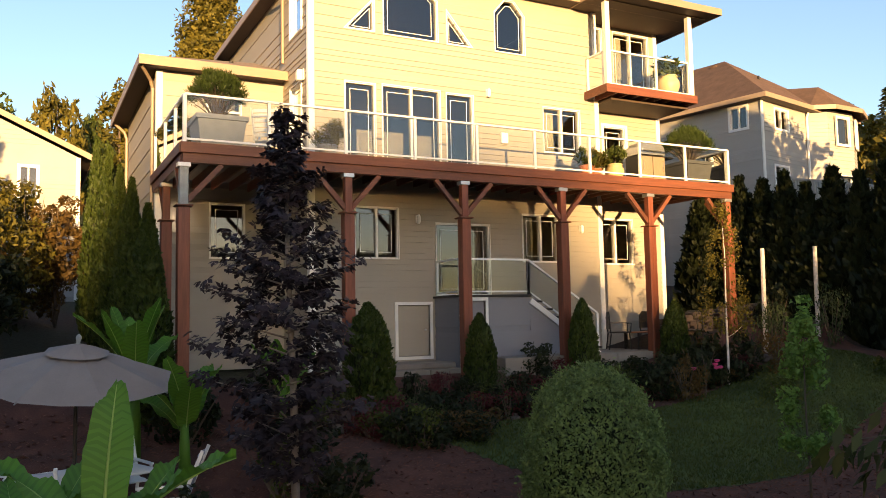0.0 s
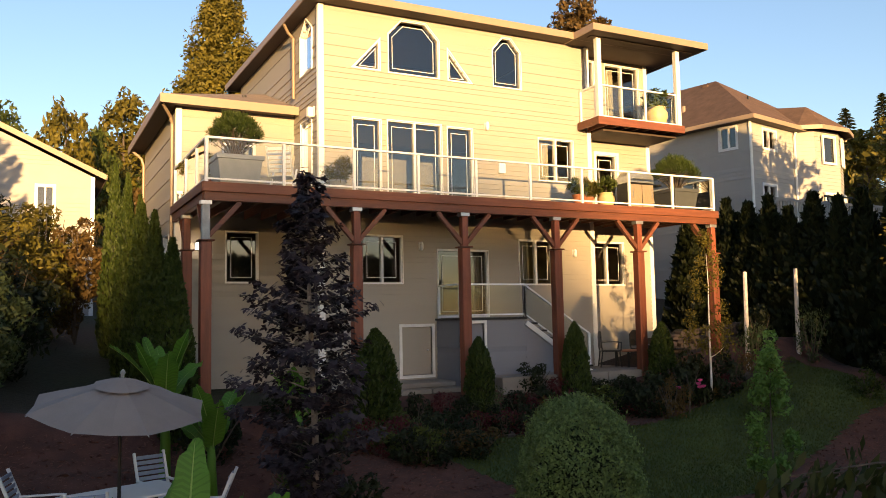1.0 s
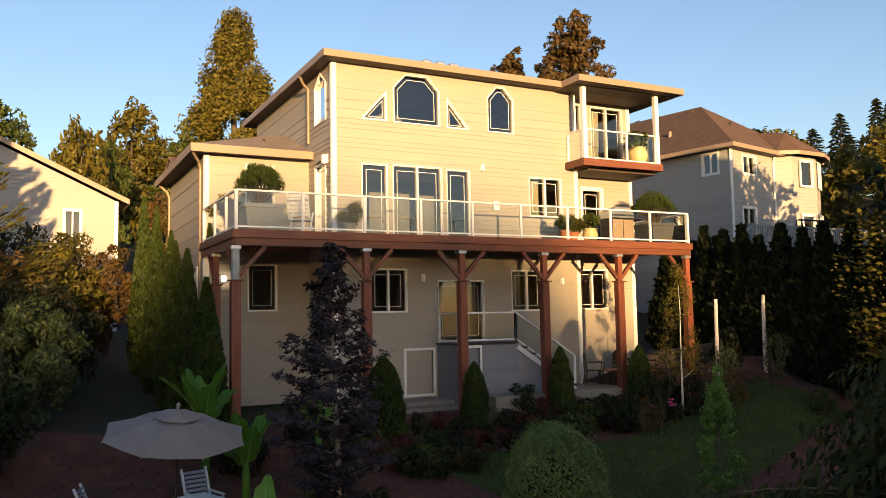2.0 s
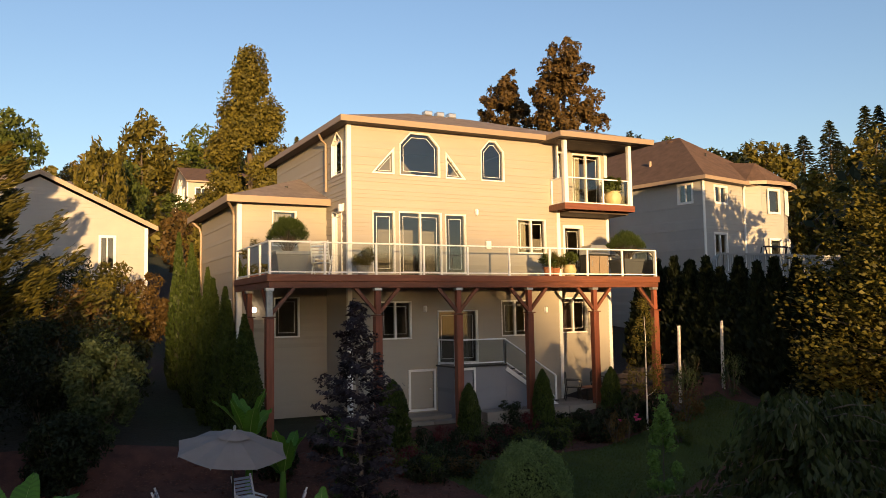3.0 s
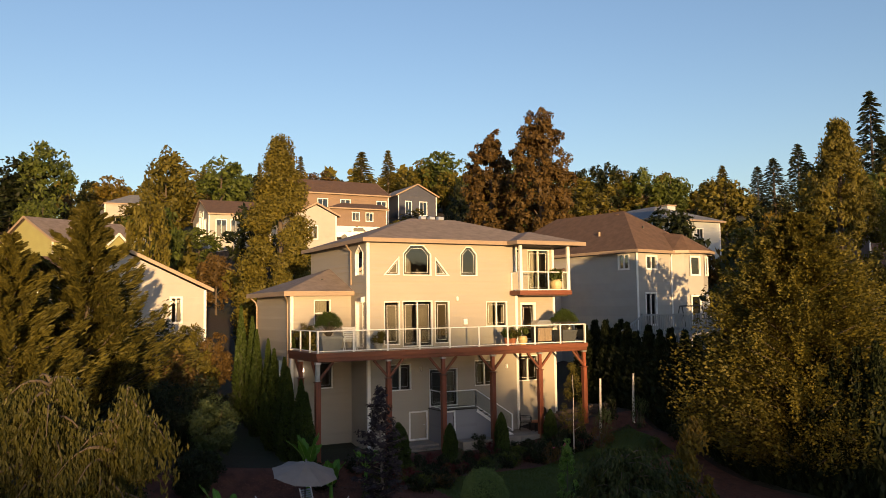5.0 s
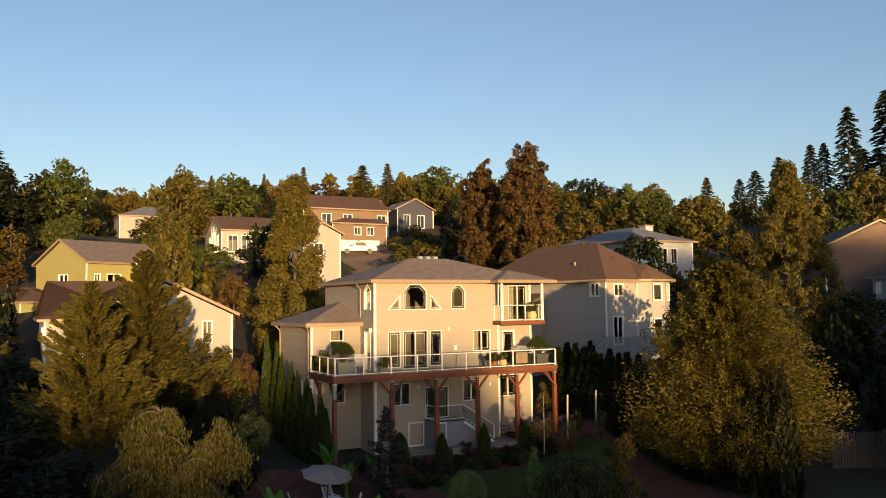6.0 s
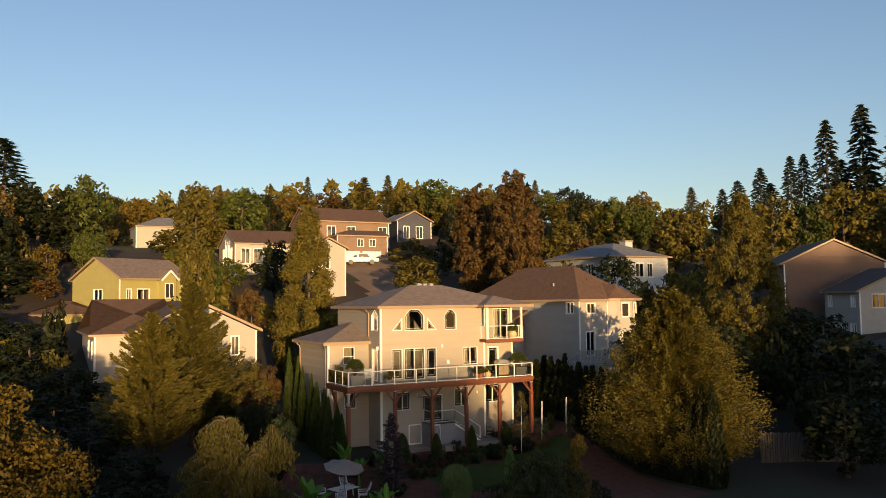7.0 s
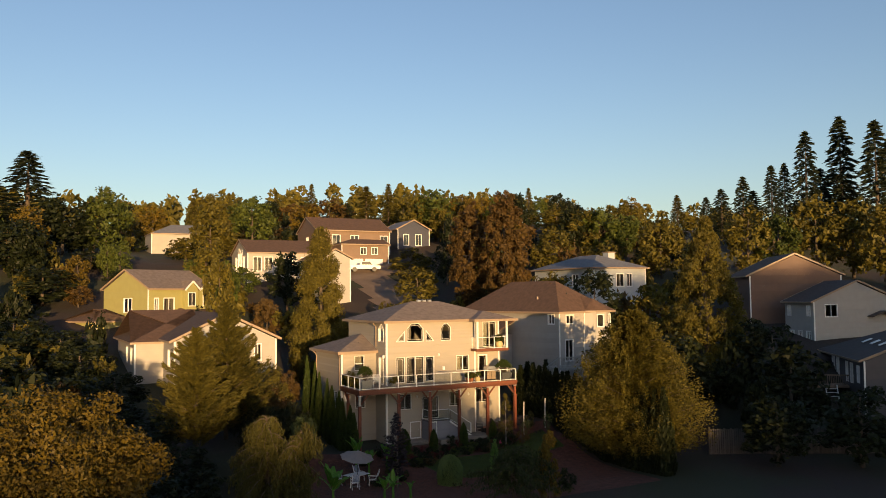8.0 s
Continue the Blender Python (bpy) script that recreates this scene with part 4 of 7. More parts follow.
simple_house("white_house", "white two-storey house with tall gable windows on the hill", 11.5, 23.5, 83.0, 93.0, 11.0, 18.1, WHITEP, ROOFB, 0.42, False, "lr",
             wins=(("l", 84.6, 85.6, 15.2, 17.6), ("l", 86.2, 87.2, 15.2, 18.6), ("l", 87.8, 88.8, 15.2, 18.9), ("l", 89.4, 90.4, 15.2, 17.6), ("f", 12.4, 13.6, 15.3, 17.4), ("f", 14.2, 15.4, 15.3, 17.4), ("f", 17.5, 18.6, 15.0, 17.4), ("f", 20, 21.4, 15.3, 17.4)))
simple_house("white_house_wing", "white gabled wing beside the hill road", 17.8, 22.4, 68.0, 76.0, 10.0, 16.6, WHITEP, ROOFB, 0.5, True, "fb", wins=(("f", 19.2, 20.2, 14.0, 15.4),))
simple_house("brown_house", "large brown two-storey house with white framed windows", 25.3, 39.0, 91.0, 101.0, 14.0, 22.6, BROWNP, ROOFB, 0.48, False, "lr",
             wins=(("f", 28.2, 29.6, 20.0, 21.8), ("f", 31.6, 33.0, 20.0, 21.8), ("f", 37.2, 38.6, 20.0, 21.8), ("l", 95, 96, 20.0, 21.6)))
bh = simple_house("garage_wing", "brown garage wing with two white garage doors", 28.0, 36.5, 86.0, 90.9, 14.0, 19.9, BROWNP, ROOFB, 0.35, False, "r",
             wins=(("f", 31.4, 32.4, 18.3, 19.4), ("f", 33.4, 34.4, 18.3, 19.4)))
for x in (28.6, 32.2):
    fit_part("garage_door", B().box(x, x + 3.2, 85.93, 85.985, 14.6, 17.5, 0.02), WHITE, bh, "white garage door")
simple_house("dark_blue_house", "dark blue gabled house behind the brown one", 42.0, 48.5, 94.0, 102.0, 15.0, 23.4, NAVYP, ROOFG, 0.5, True, "fb", wins=(("f", 43.2, 44.2, 20.5, 22.5), ("f", 45.6, 46.8, 20.5, 22.5)))
simple_house("pale_blue_house", "pale blue two-storey house with grey hip roof", 46.0, 55.0, 43.0, 56.0, 6.5, 14.6, BLUEP, ROOFG, 0.38, True,
             wins=(("f", 50.0, 51.2, 12.2, 13.8), ("f", 51.8, 52.6, 12.2, 13.8), ("f", 50.0, 51.2, 9.0, 10.4), ("l", 46, 47.2, 12.2, 13.8)))
ch = thing("chimney", "tall grey boarded chimney on the roof", "chimney", at=pose(54.6, 50.0, 14.0))
part("shaft", B().box(-0.6, 0.6, -0.6, 0.6, -1, 3.0, 0.03), BLUEP, ch)
part("cap", B().box(-0.7, 0.7, -0.7, 0.7, 3.0, 3.15, 0.03), FASCIA, ch)
tan = simple_house("tan_house", "tan gabled house with brown roof among trees", 60.2, 70.9, 30.1, 42.0, 3.0, 13.2, REDBROWN, ROOFB, 0.47, True, "fb")
turned(tan, (60.2, 30.1), -36)
white = simple_house("white_gable_house", "white two-storey house with grey gable roof", 58.5, 69.1, 19.9, 25.6, 3.0, 10.0, WHITEP, ROOFD, 0.42, True, "fb",
             wins=(("f", 59.9, 61.3, 8.4, 9.7), ("l", 20.6, 21.2, 8.5, 9.6), ("l", 24.4, 25.0, 8.5, 9.6), ("l", 20.6, 21.4, 5.4, 6.7), ("l", 22.2, 22.9, 5.4, 6.7), ("l", 23.8, 24.5, 5.4, 6.7)))
for s in (-1, 1):
    fit_part("porch_roof", B().slab([(66.6, 18.9, 9.0), (66.6 + 1.6 * s, 18.9, 8.4), (66.6 + 1.6 * s, 20.0, 8.4), (66.6, 20.0, 9.0)], 0.12), ROOFD, white)
turned(white, (58.5, 19.9), -20)
grey = simple_house("grey_house", "grey sided house with dark low roof and rear deck", 46.1, 56.5, 5.6, 20.5, -1.6, 5.0, GREYP, ROOFD, 0.42, True, "f",
             wins=(("l", 7.0, 7.7, 3.0, 4.4), ("l", 9.0, 9.8, 2.8, 4.5), ("l", 10.6, 11.3, 2.8, 4.5), ("l", 13.6, 14.5, 2.6, 4.7), ("l", 15.2, 16.1, 2.6, 4.7), ("f", 48.6, 49.8, 2.8, 4.2)))
for y in (8.0, 10.5, 13.0):
    fit_part("skylight", B().slab([(48.2, y, 6.28), (48.2, y + 0.7, 6.28), (49.0, y + 0.7, 6.62), (49.0, y, 6.62)], 0.06), METALW, grey)
turned(grey, (46.1, 5.6), -40)


def build_grey_deck():
    d = thing("timber_deck", "dark timber deck on tall posts behind the grey house", "deck", at=pose(46.1, 5.6, 0))
    fit_part("platform", B().box(42.9, 46.0, 10.0, 19.5, 2.15, 2.4, 0.02), BROWNP, d)
    for y in (10.1, 12.4, 14.7, 17.0, 19.3):
        fit_part("post", B().box(42.95, 43.11, y - 0.08, y + 0.08, -1.6, 3.4, 0.01), GREYWOOD, d)
    fit_part("top_rail", B().box(42.95, 43.05, 10.0, 19.5, 3.3, 3.4), GREYWOOD, d)
    fit_part("top_rail", B().box(42.95, 46.0, 10.0, 10.1, 3.3, 3.4), BROWNP, d)
    for i in range(56):
        y = 10.15 + i * 0.166
        fit_part("baluster", B().box(42.98, 43.02, y, y + 0.04, 2.4, 3.3), BROWNP, d)
    for i in range(18):
        x = 43.15 + i * 0.16
        fit_part("baluster", B().box(x, x + 0.04, 10.03, 10.07, 2.4, 3.3), BROWNP, d)
    for x in (43.9, 44.9):   # steep steps down to the garden
        fit_part("stringer", B().beam((x, 10.0, 2.4), (x, 8.0, -1.4), 0.06, 0.2), METALW, d)
    for i in range(11):
        fit_part("tread", B().box(43.9, 44.9, 9.86 - i * 0.18, 10.06 - i * 0.18, 2.06 - i * 0.33, 2.1 - i * 0.33), METALW, d)
    turned(d, (46.1, 5.6), -40)


def build_fence():
    fence = thing("board_fence", "weathered dark board fence at the edge of the field", "fence", at=pose(29.0, 3.7, -1.3))
    p, q = Vector((26.5, 4.9)), Vector((44.5, -3.6))
    n = 118
    ang = math.degrees(math.atan2(q.y - p.y, q.x - p.x))
    board = B().box(-0.07, 0.07, -0.012, 0.012, 0, 1.95, 0.004).mesh("board", GREYBOARD)
    for i in range(n):
        c = p.lerp(q, (i + 0.5) / n)
        o = part("board", board, GREYBOARD, fence)
        o.matrix_basis = pose(29.0, 3.7, -1.3).inverted() @ pose(c.x, c.y, ground_z(c.x, c.y) - 0.05 + 0.04 * math.sin(i * 2.3), 0, 0, ang)
    for i in range(8):
        c = p.lerp(q, i / 7)
        z = ground_z(c.x, c.y)
        fit_part("fence_post", B().box(c.x - 0.06, c.x + 0.06, c.y + 0.03, c.y + 0.15, z - 0.2, z + 2.05, 0.01), GREYBOARD, fence)


build_grey_deck()
build_fence()
simple_house("far_house", "small pale house with dark grey roof far off", 3.0, 12.0, 121.0, 129.0, 17.0, 23.6, WHITEP, ROOFG, 0.45, False, "r", wins=(("f", 8, 9.5, 20.5, 22.3),))


# ---- plants ----
def trunk_mesh(name, rng, h, r0, limbs, m=BARK, lean=0.04, spread=0.45, start=0.3):
    """A tapered trunk with limbs."""
    b = B()
    lean *= min(h / 10, 1) * 0.6
    pts = [(rng.normal(0, lean) * i, rng.normal(0, lean) * i, h * i / 5) for i in range(6)]
    b.tube(pts, [r0 * (1 - 0.16 * i) for i in range(6)], 8)
    for k in range(limbs):
        t = start + (0.92 - start) * k / max(limbs - 1, 1)
        z, a = h * t, rng.uniform(0, 6.28)
        ln = h * spread * (1.1 - t) * rng.uniform(0.7, 1.2)
        p = [(pts[2][0] + math.cos(a) * ln * s, pts[2][1] + math.sin(a) * ln * s, z + ln * 0.75 * s ** 1.3) for s in (0, 0.4, 0.75, 1)]
        b.tube(p, [r0 * 0.42 * (1 - t * 0.5) * q for q in (1, 0.7, 0.45, 0.2)], 5)
    return b.mesh(name, m, True)


def broad_points(rng, h, r, z0, n, clumps, squash=1.0, clump_r=0.3, taper=0.0, cone=False):
    """Leaf places on many clumps that fill a crown from z0 to h."""
    hz = (h - z0) / 2
    u = unit(rng.normal(0, 1, (clumps, 3)))
    rad = rng.uniform(0.35, 0.9, (clumps, 1)) ** 0.6
    c = u * rad
    k = 1 - taper * np.clip(c[:, 2:3], -1, 1)
    c[:, :2] *= k
    c = c * np.array([[r, r, hz]]) + np.array([[0, 0, z0 + hz]])
    if cone:
        f = rng.uniform(0, 1, clumps) ** 1.25
        a = rng.uniform(0, 6.2832, clumps)
        q = r * np.interp(f, [0, 0.1, 0.3, 0.6, 0.85, 1], [0.8, 0.95, 0.88, 0.58, 0.25, 0.03]) * rng.uniform(0.3, 1, clumps) ** 0.4
        c = np.stack([np.cos(a) * q, np.sin(a) * q, z0 + f * (h - z0) * 0.96], 1)
    i = rng.integers(0, clumps, n)
    v = unit(rng.normal(0, 1, (n, 3)) + np.array([[0, 0, 0.25]]))
    size = (clump_r * r * rng.uniform(0.6, 1.25, clumps))[i][:, None]
    p = c[i] + v * size * rng.uniform(0.55, 1.05, (n, 1)) * np.array([[1, 1, squash]])
    out = unit(v + 0.4 * unit(p - np.array([[0, 0, z0 + hz]])))
    return p, out


def broad_tree(name, label, rng, h, r, n, leaf, m, z0=None, clumps=60, trunk=None, tm=BARK, taper=0.0, clump_r=0.3, droop=0.3, slim=0.5, limbs=9, category="tree", group="", at=None, cone=False):
    t = thing(name, label, category, group, at=at)
    z0 = h * 0.15 if z0 is None else z0
    part("trunk", trunk_mesh("trunk", rng, h * 0.85, trunk or h * 0.022, limbs, tm, spread=min(0.45, 0.7 * r / h)), tm, t)
    p, out = broad_points(rng, h, r, z0, n, clumps, taper=taper, clump_r=clump_r, cone=cone)
    part("crown", leaf_cards("crown", p, out, leaf, rng, m, droop, slim), m, t)
    return t


def conifer(name, label, rng, h, r, n, m, leaf=0.22, droop=0.25, power=0.85, z0=0.06, group="", at=None, up=0.0, slim=0.22, level=None, loose=0.65, fan=None, belly=0.0):
    """Whorls of branches, each clad in sprays."""
    t = thing(name, label, "tree", group, at=at)
    b = B()
    b.tube([(0, 0, 0), (0, 0, h * 0.5), (0, 0, h * 0.98)], [h * 0.018, h * 0.011, 0.01], 7)
    nb = level or int(h * 16)
    cs, ds, ns = [], [], []
    per = max(n // nb, 6)
    for k in range(nb):
        f = z0 + (1 - z0) * (k + rng.uniform()) / nb
        ln = r * (1 - f) ** power * (1 - belly * max(0.0, 1 - f / 0.28)) * rng.uniform(loose, 1.12) + 0.12
        a = k * 2.4 + rng.uniform(-0.4, 0.4)
        s = rng.uniform(0.12, 1, per) ** 0.7
        side = rng.normal(0, fan or (0.09 if up else 0.17), per) * ln * (1.15 - s)
        x = np.cos(a) * ln * s - np.sin(a) * side
        y = np.sin(a) * ln * s + np.cos(a) * side
        z = f * h + ln * (up * s - droop * s ** 2) + rng.normal(0, 0.05, per) * ln
        cs.append(np.stack([x, y, z], 1))
        q = a + np.sign(side) * rng.uniform(0.2, 0.9, per)
        ds.append(np.stack([np.cos(q), np.sin(q), up * 0.8 - 2 * droop * s * 0.5 + rng.normal(0, 0.25, per)], 1))
        if k % 3 == 0:
            b.tube([(0, 0, f * h), (math.cos(a) * ln * 0.8, math.sin(a) * ln * 0.8, f * h + ln * (up * 0.8 - droop * 0.64))], [0.02 + 0.012 * ln, 0.008], 4)
    c, d = np.concatenate(cs), unit(np.concatenate(ds))
    k = len(c)
    w = unit(np.cross(d, rng.normal(0, 1.0, (k, 3)) + np.array([[0, 0, 0.35]])))
    sz = leaf * rng.uniform(0.6, 1.4, (k, 1))
    part("trunk", b, BARK, t, smooth=True)
    part("crown", cards("crown", c, d * sz, w * sz * slim, np.array([[0, 0, 0.1]]) * sz, m), m, t)
    return t


def column(name, label, rng, h, r, n, leaf, m, group="", at=None, category="shrub", blunt=False):
    """A clipped or columnar evergreen: a dense coat of upright sprays round a core coloured dark as inner shade."""
    t = thing(name, label, category, group, at=at)
    prof = [(r * 0.8 * q, h * z) for q, z in ((0.6, 0.0), (0.92, 0.12), (0.8, 0.35), (0.55, 0.6), (0.25, 0.84), (0.02, 0.97))]
    wide = [0.7, 1, 0.88, 0.62, 0.30, 0.02]
    if blunt:
        prof = [(r * 0.85 * q, h * z) for q, z in ((0.7, 0.0), (0.9, 0.12), (0.95, 0.35), (0.85, 0.6), (0.5, 0.84), (0.05, 0.95))]
        wide = [0.8, 0.95, 1, 0.92, 0.60, 0.05]
    # the part called trunk is a solid core, its dark colour standing for shade
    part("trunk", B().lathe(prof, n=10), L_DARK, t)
    f = rng.uniform(0, 1, n) ** 0.9
    a = rng.uniform(0, 6.2832, n)
    rr = r * np.interp(f, [0, 0.12, 0.35, 0.6, 0.84, 1], wide) * (1 + 0.10 * np.sin(a * 3 + f * 9 + rng.uniform(0, 6)) * np.cos(f * 17)) * rng.uniform(0.82, 1.06, n)
    c = np.stack([np.cos(a) * rr, np.sin(a) * rr, f * h], 1)
    out = np.stack([np.cos(a), np.sin(a), np.full(n, 0.35)], 1)
    d = unit(np.stack([np.cos(a) * 0.45, np.sin(a) * 0.45, np.ones(n)], 1) + rng.normal(0, 0.35, (n, 3)))
    w = unit(np.cross(out + rng.normal(0, 0.5, (n, 3)), d))
    s = leaf * rng.uniform(0.6, 1.4, (n, 1))
    part("crown", cards("crown", c, d * s, w * s * 0.4, out * s * 0.1, m), m, t)
    return t


def shrub(name, label, rng, h, r, n, leaf, m, clumps=16, group="", at=None, slim=0.5, droop=0.2, clump_r=0.42, low=0.05):
    t = thing(name, label, "shrub", group, at=at)
    b = B()
    for k in range(7):
        a, ln = rng.uniform(0, 6.28), rng.uniform(0.3, 0.75)
        b.tube([(0, 0, -0.05), (math.cos(a) * r * ln * 0.5, math.sin(a) * r * ln * 0.5, h * 0.4), (math.cos(a) * r * ln, math.sin(a) * r * ln, h * 0.8)], [0.025, 0.015, 0.006], 5)
    part("trunk", b, BARK, t)
    p, out = broad_points(rng, h * 0.97, r * 0.8, low, n, clumps, clump_r=clump_r)
    up = p[:, 2] > 0.0
    p, out = p[up], out[up]
    part("foliage", leaf_cards("foliage", p, out, leaf, rng, m, droop, slim), m, t)
    return t


R = np.random.default_rng(5)


def on_ground(x, y, rz=0.0, sx=1.0, sz=1.0, dz=0.0):
    return Matrix.LocRotScale((x, y, ground_z(x, y) + dz), Euler((0, 0, rz)), (sx, sx, sz))


# first tree added behind the large one to shade the right neighbour's front
FAR_DARK = [(24.6, 11.6, 9.6, 2.8), (-11, 12, 2.0, 2.0), (-13, 9, 1.6, 2.0), (-12.5, 16, 2.6, 2.2), (-11, 7, 1.2, 1.7), (-14.5, 13, 2.4, 2.2), (-16, 18, 3.4, 2.4), (-13, 5, 1.2, 1.8), (-16, 7, 1.8, 2.2), (-18, 13, 3.0, 2.5), (-13, 29, 5.6, 2.4), (-15, 37, 7.4, 2.8), (-17, 25, 6.0, 2.8), (-21, 31, 7.2, 3.2), (-25, 41, 9.0, 3.4), (-19, 45, 8.8, 3.0), (-14, 22, 4.4, 2.3), (-23, 21, 6.4, 3.2), (-28, 33, 8.0, 3.4), (-10, 90, 15.4, 3.4), (-13, 108, 28.7, 4.7), (-16, 48, 7.3, 2.8), (-17, 71, 15.4, 4.2), (-20, 50, 9.6, 3.4), (-20, 84, 22.8, 4.6), (-8, 111, 28.6, 3.9), (34, 12, 5.1, 2.3), (43, 16, 8.8, 2.5), (37, 6, 7.0, 3.2), (41, 11, 8.4, 3.0), (33, -3, 4.6, 3.0), (30, 12, 8.0, 3.0), (38, -6, 4.5, 3.2), (28, 0, 4.0, 2.6), (44, -4, 5.0, 3.0)]
FAR_MIXED = [(110, 58, 29.2, 5.2), (112, 46, 26.4, 4.9), (12, 168, 30.3, 2.8), (28, 58, 15.3, 3.1), (36, 48, 14.3, 3.7), (36, 76, 18.8, 3.6), (38, 41, 14.1, 2.8), (42, 28, 12.4, 2.5), (50, 102, 30.4, 3.5), (56, 121, 33.1, 4.2), (7, 159, 32.0, 3.4)]
FAR_GREEN = [(16.8, 100, 28.9, 3.9), (25, 132, 33.1, 4.9), (3, 60, 16.2, 1.7), (53, 100, 32.4, 4.3), (75, 77, 27.5, 3.7), (9, 76, 15.8, 2.4), (96, 55, 25.1, 3.9), (-6, 110, 30.8, 3.9)]
FAR_OLIVE = [(8.0, 93.0, 27.6, 3.3), (0.7, 54.0, 16.4, 1.9), (10, 96, 23.2, 4.3), (100, 98, 31.1, 3.5), (116, 55, 28.6, 5.2), (19, 141, 34.1, 5.0), (58, 68, 22.2, 3.6), (6, 103, 21.8, 3.4), (72, 79, 26.5, 4.2), (80, 97, 28.9, 4.8), (85, 72, 25.3, 4.2), (91, 57, 25.6, 4.4)]
FAR_RUST = [(-13, 70, 11.1, 1.9), (28, 114, 25.3, 3.4), (38, 142, 33.5, 5.3), (45, 138, 34.2, 5.3), (6, 53, 11.6, 1.7)]
FAR_FIR = [(117, 100, 34.2, 3.7), (13, 133, 32.3, 3.3), (23, 144, 35.1, 2.3), (34, 144, 36.2, 1.9), (43, 145, 38.4, 3.0), (51, 118, 35.4, 3.4), (86, 116, 36.2, 2.7), (45, 116, 34.3, 5.0)]
FAR_FIR_DARK = [(-18, 127, 38.8, 8.5), (-25, 120, 33.9, 7.9), (-30, 110, 30.0, 7.0), (119, 93, 33.0, 3.2), (126, 95, 35.5, 4.2), (131, 93, 38.4, 4.4), (136, 89, 40.8, 4.4), (143, 91, 42.1, 4.0), (143, 85, 48.7, 6.0), (148, 71, 49.0, 7.5), (150, 81, 52.1, 7.2), (155, 67, 50.8, 7.5),
                (152, 88, 41, 6.5), (146, 78, 38, 6.0), (160, 75, 47, 7.0), (139, 97, 36, 5.0)]


PLOTS = [(3, 16, 13, 24), (23, 32, 17, 35), (-10, 1.5, 31, 47), (-17, 4, 54, 71), (11, 24, 82, 94), (17, 23, 67, 77), (25, 40, 85, 102), (45, 56, 42, 57)]
PLOTS += [(57, 76, 27, 38), (54, 67, 16, 24), (46, 59, 3, 14), (3, 13, 120, 130), (41, 49, 93, 103), (20, 36, 60, 86), (-1, 18, 2, 30)]


def build_far_trees():
    def grove(rows, word, m, n=2100, leaf=0.38, k=3):
        protos = [broad_tree("broadleaf_tree", word, R, 12, 4, n, leaf, m, clumps=70, z0=0.5, group="trees on the hill", clump_r=0.26) for _ in range(k)]
        place(rows, protos, 12, 4)

    def firs(rows, word, m, n=3600, k=3, power=0.85):
        protos = [conifer("fir_tree", word, R, 14, 3.2, n, m, leaf=0.34, group="trees on the hill", level=170, power=power, z0=0.02) for _ in range(k)]
        place(rows, protos, 14, 3.2)

    def place(rows, protos, h0, r0):
        for i, (x, y, top, r) in enumerate(rows):
            h = max(top - ground_z(x, y), 3.0)
            m = on_ground(x, y, R.uniform(0, 6.28), r / r0, h / h0, -0.1)
            if i >= len(protos):
                copy_thing(protos[i % len(protos)], m)
        for i, (x, y, top, r) in list(enumerate(rows))[:len(protos)]:
            h = max(top - ground_z(x, y), 3.0)
            protos[i].matrix_basis = on_ground(x, y, i * 1.7, r / r0, h / h0, -0.1)

    grove(FAR_DARK, "dark green broadleaf tree on the hillside, shade in its colour", L_DARK)
    grove(FAR_MIXED, "full olive-green tree between the houses", L_OLIVE)
    grove(FAR_GREEN, "bright green broadleaf tree on the hillside", L_GREEN, k=2)
    grove(FAR_OLIVE, "olive broadleaf tree turning colour on the hillside", L_OLIVE)
    grove(FAR_RUST, "rust red broadleaf tree on the hillside", L_RUST, k=2)
    rows = {0: [], 1: [], 2: [], 3: []}
    while sum(map(len, rows.values())) < 95:
        y = 26 + 150 * R.uniform() ** 0.8
        x = R.uniform(-24 - 0.1 * y, 34 + 0.75 * y)
        if any(a - 3 < x < b + 3 and c - 9 < y < d + 3 for a, b, c, d in PLOTS):
            continue
        h = R.uniform(5, 9.5)
        rows[int(R.integers(0, 4))].append((x, y, ground_z(x, y) + h, h * R.uniform(0.26, 0.4)))
    grove(rows[0], "sunlit olive tree in a hillside garden", L_OLIVE)
    grove(rows[1], "sunlit green tree in a hillside garden", L_GREEN)
    grove(rows[2], "golden autumn tree in a hillside garden", L_GOLD, k=2)
    grove(rows[3], "dark green tree in a hillside garden", L_DARK, k=2)
    firs(FAR_FIR, "green conifer on the ridge", L_NEEDLE)
    firs(FAR_FIR_DARK, "dark fir on the ridge", L_NEEDLED, power=0.65)


build_far_trees()


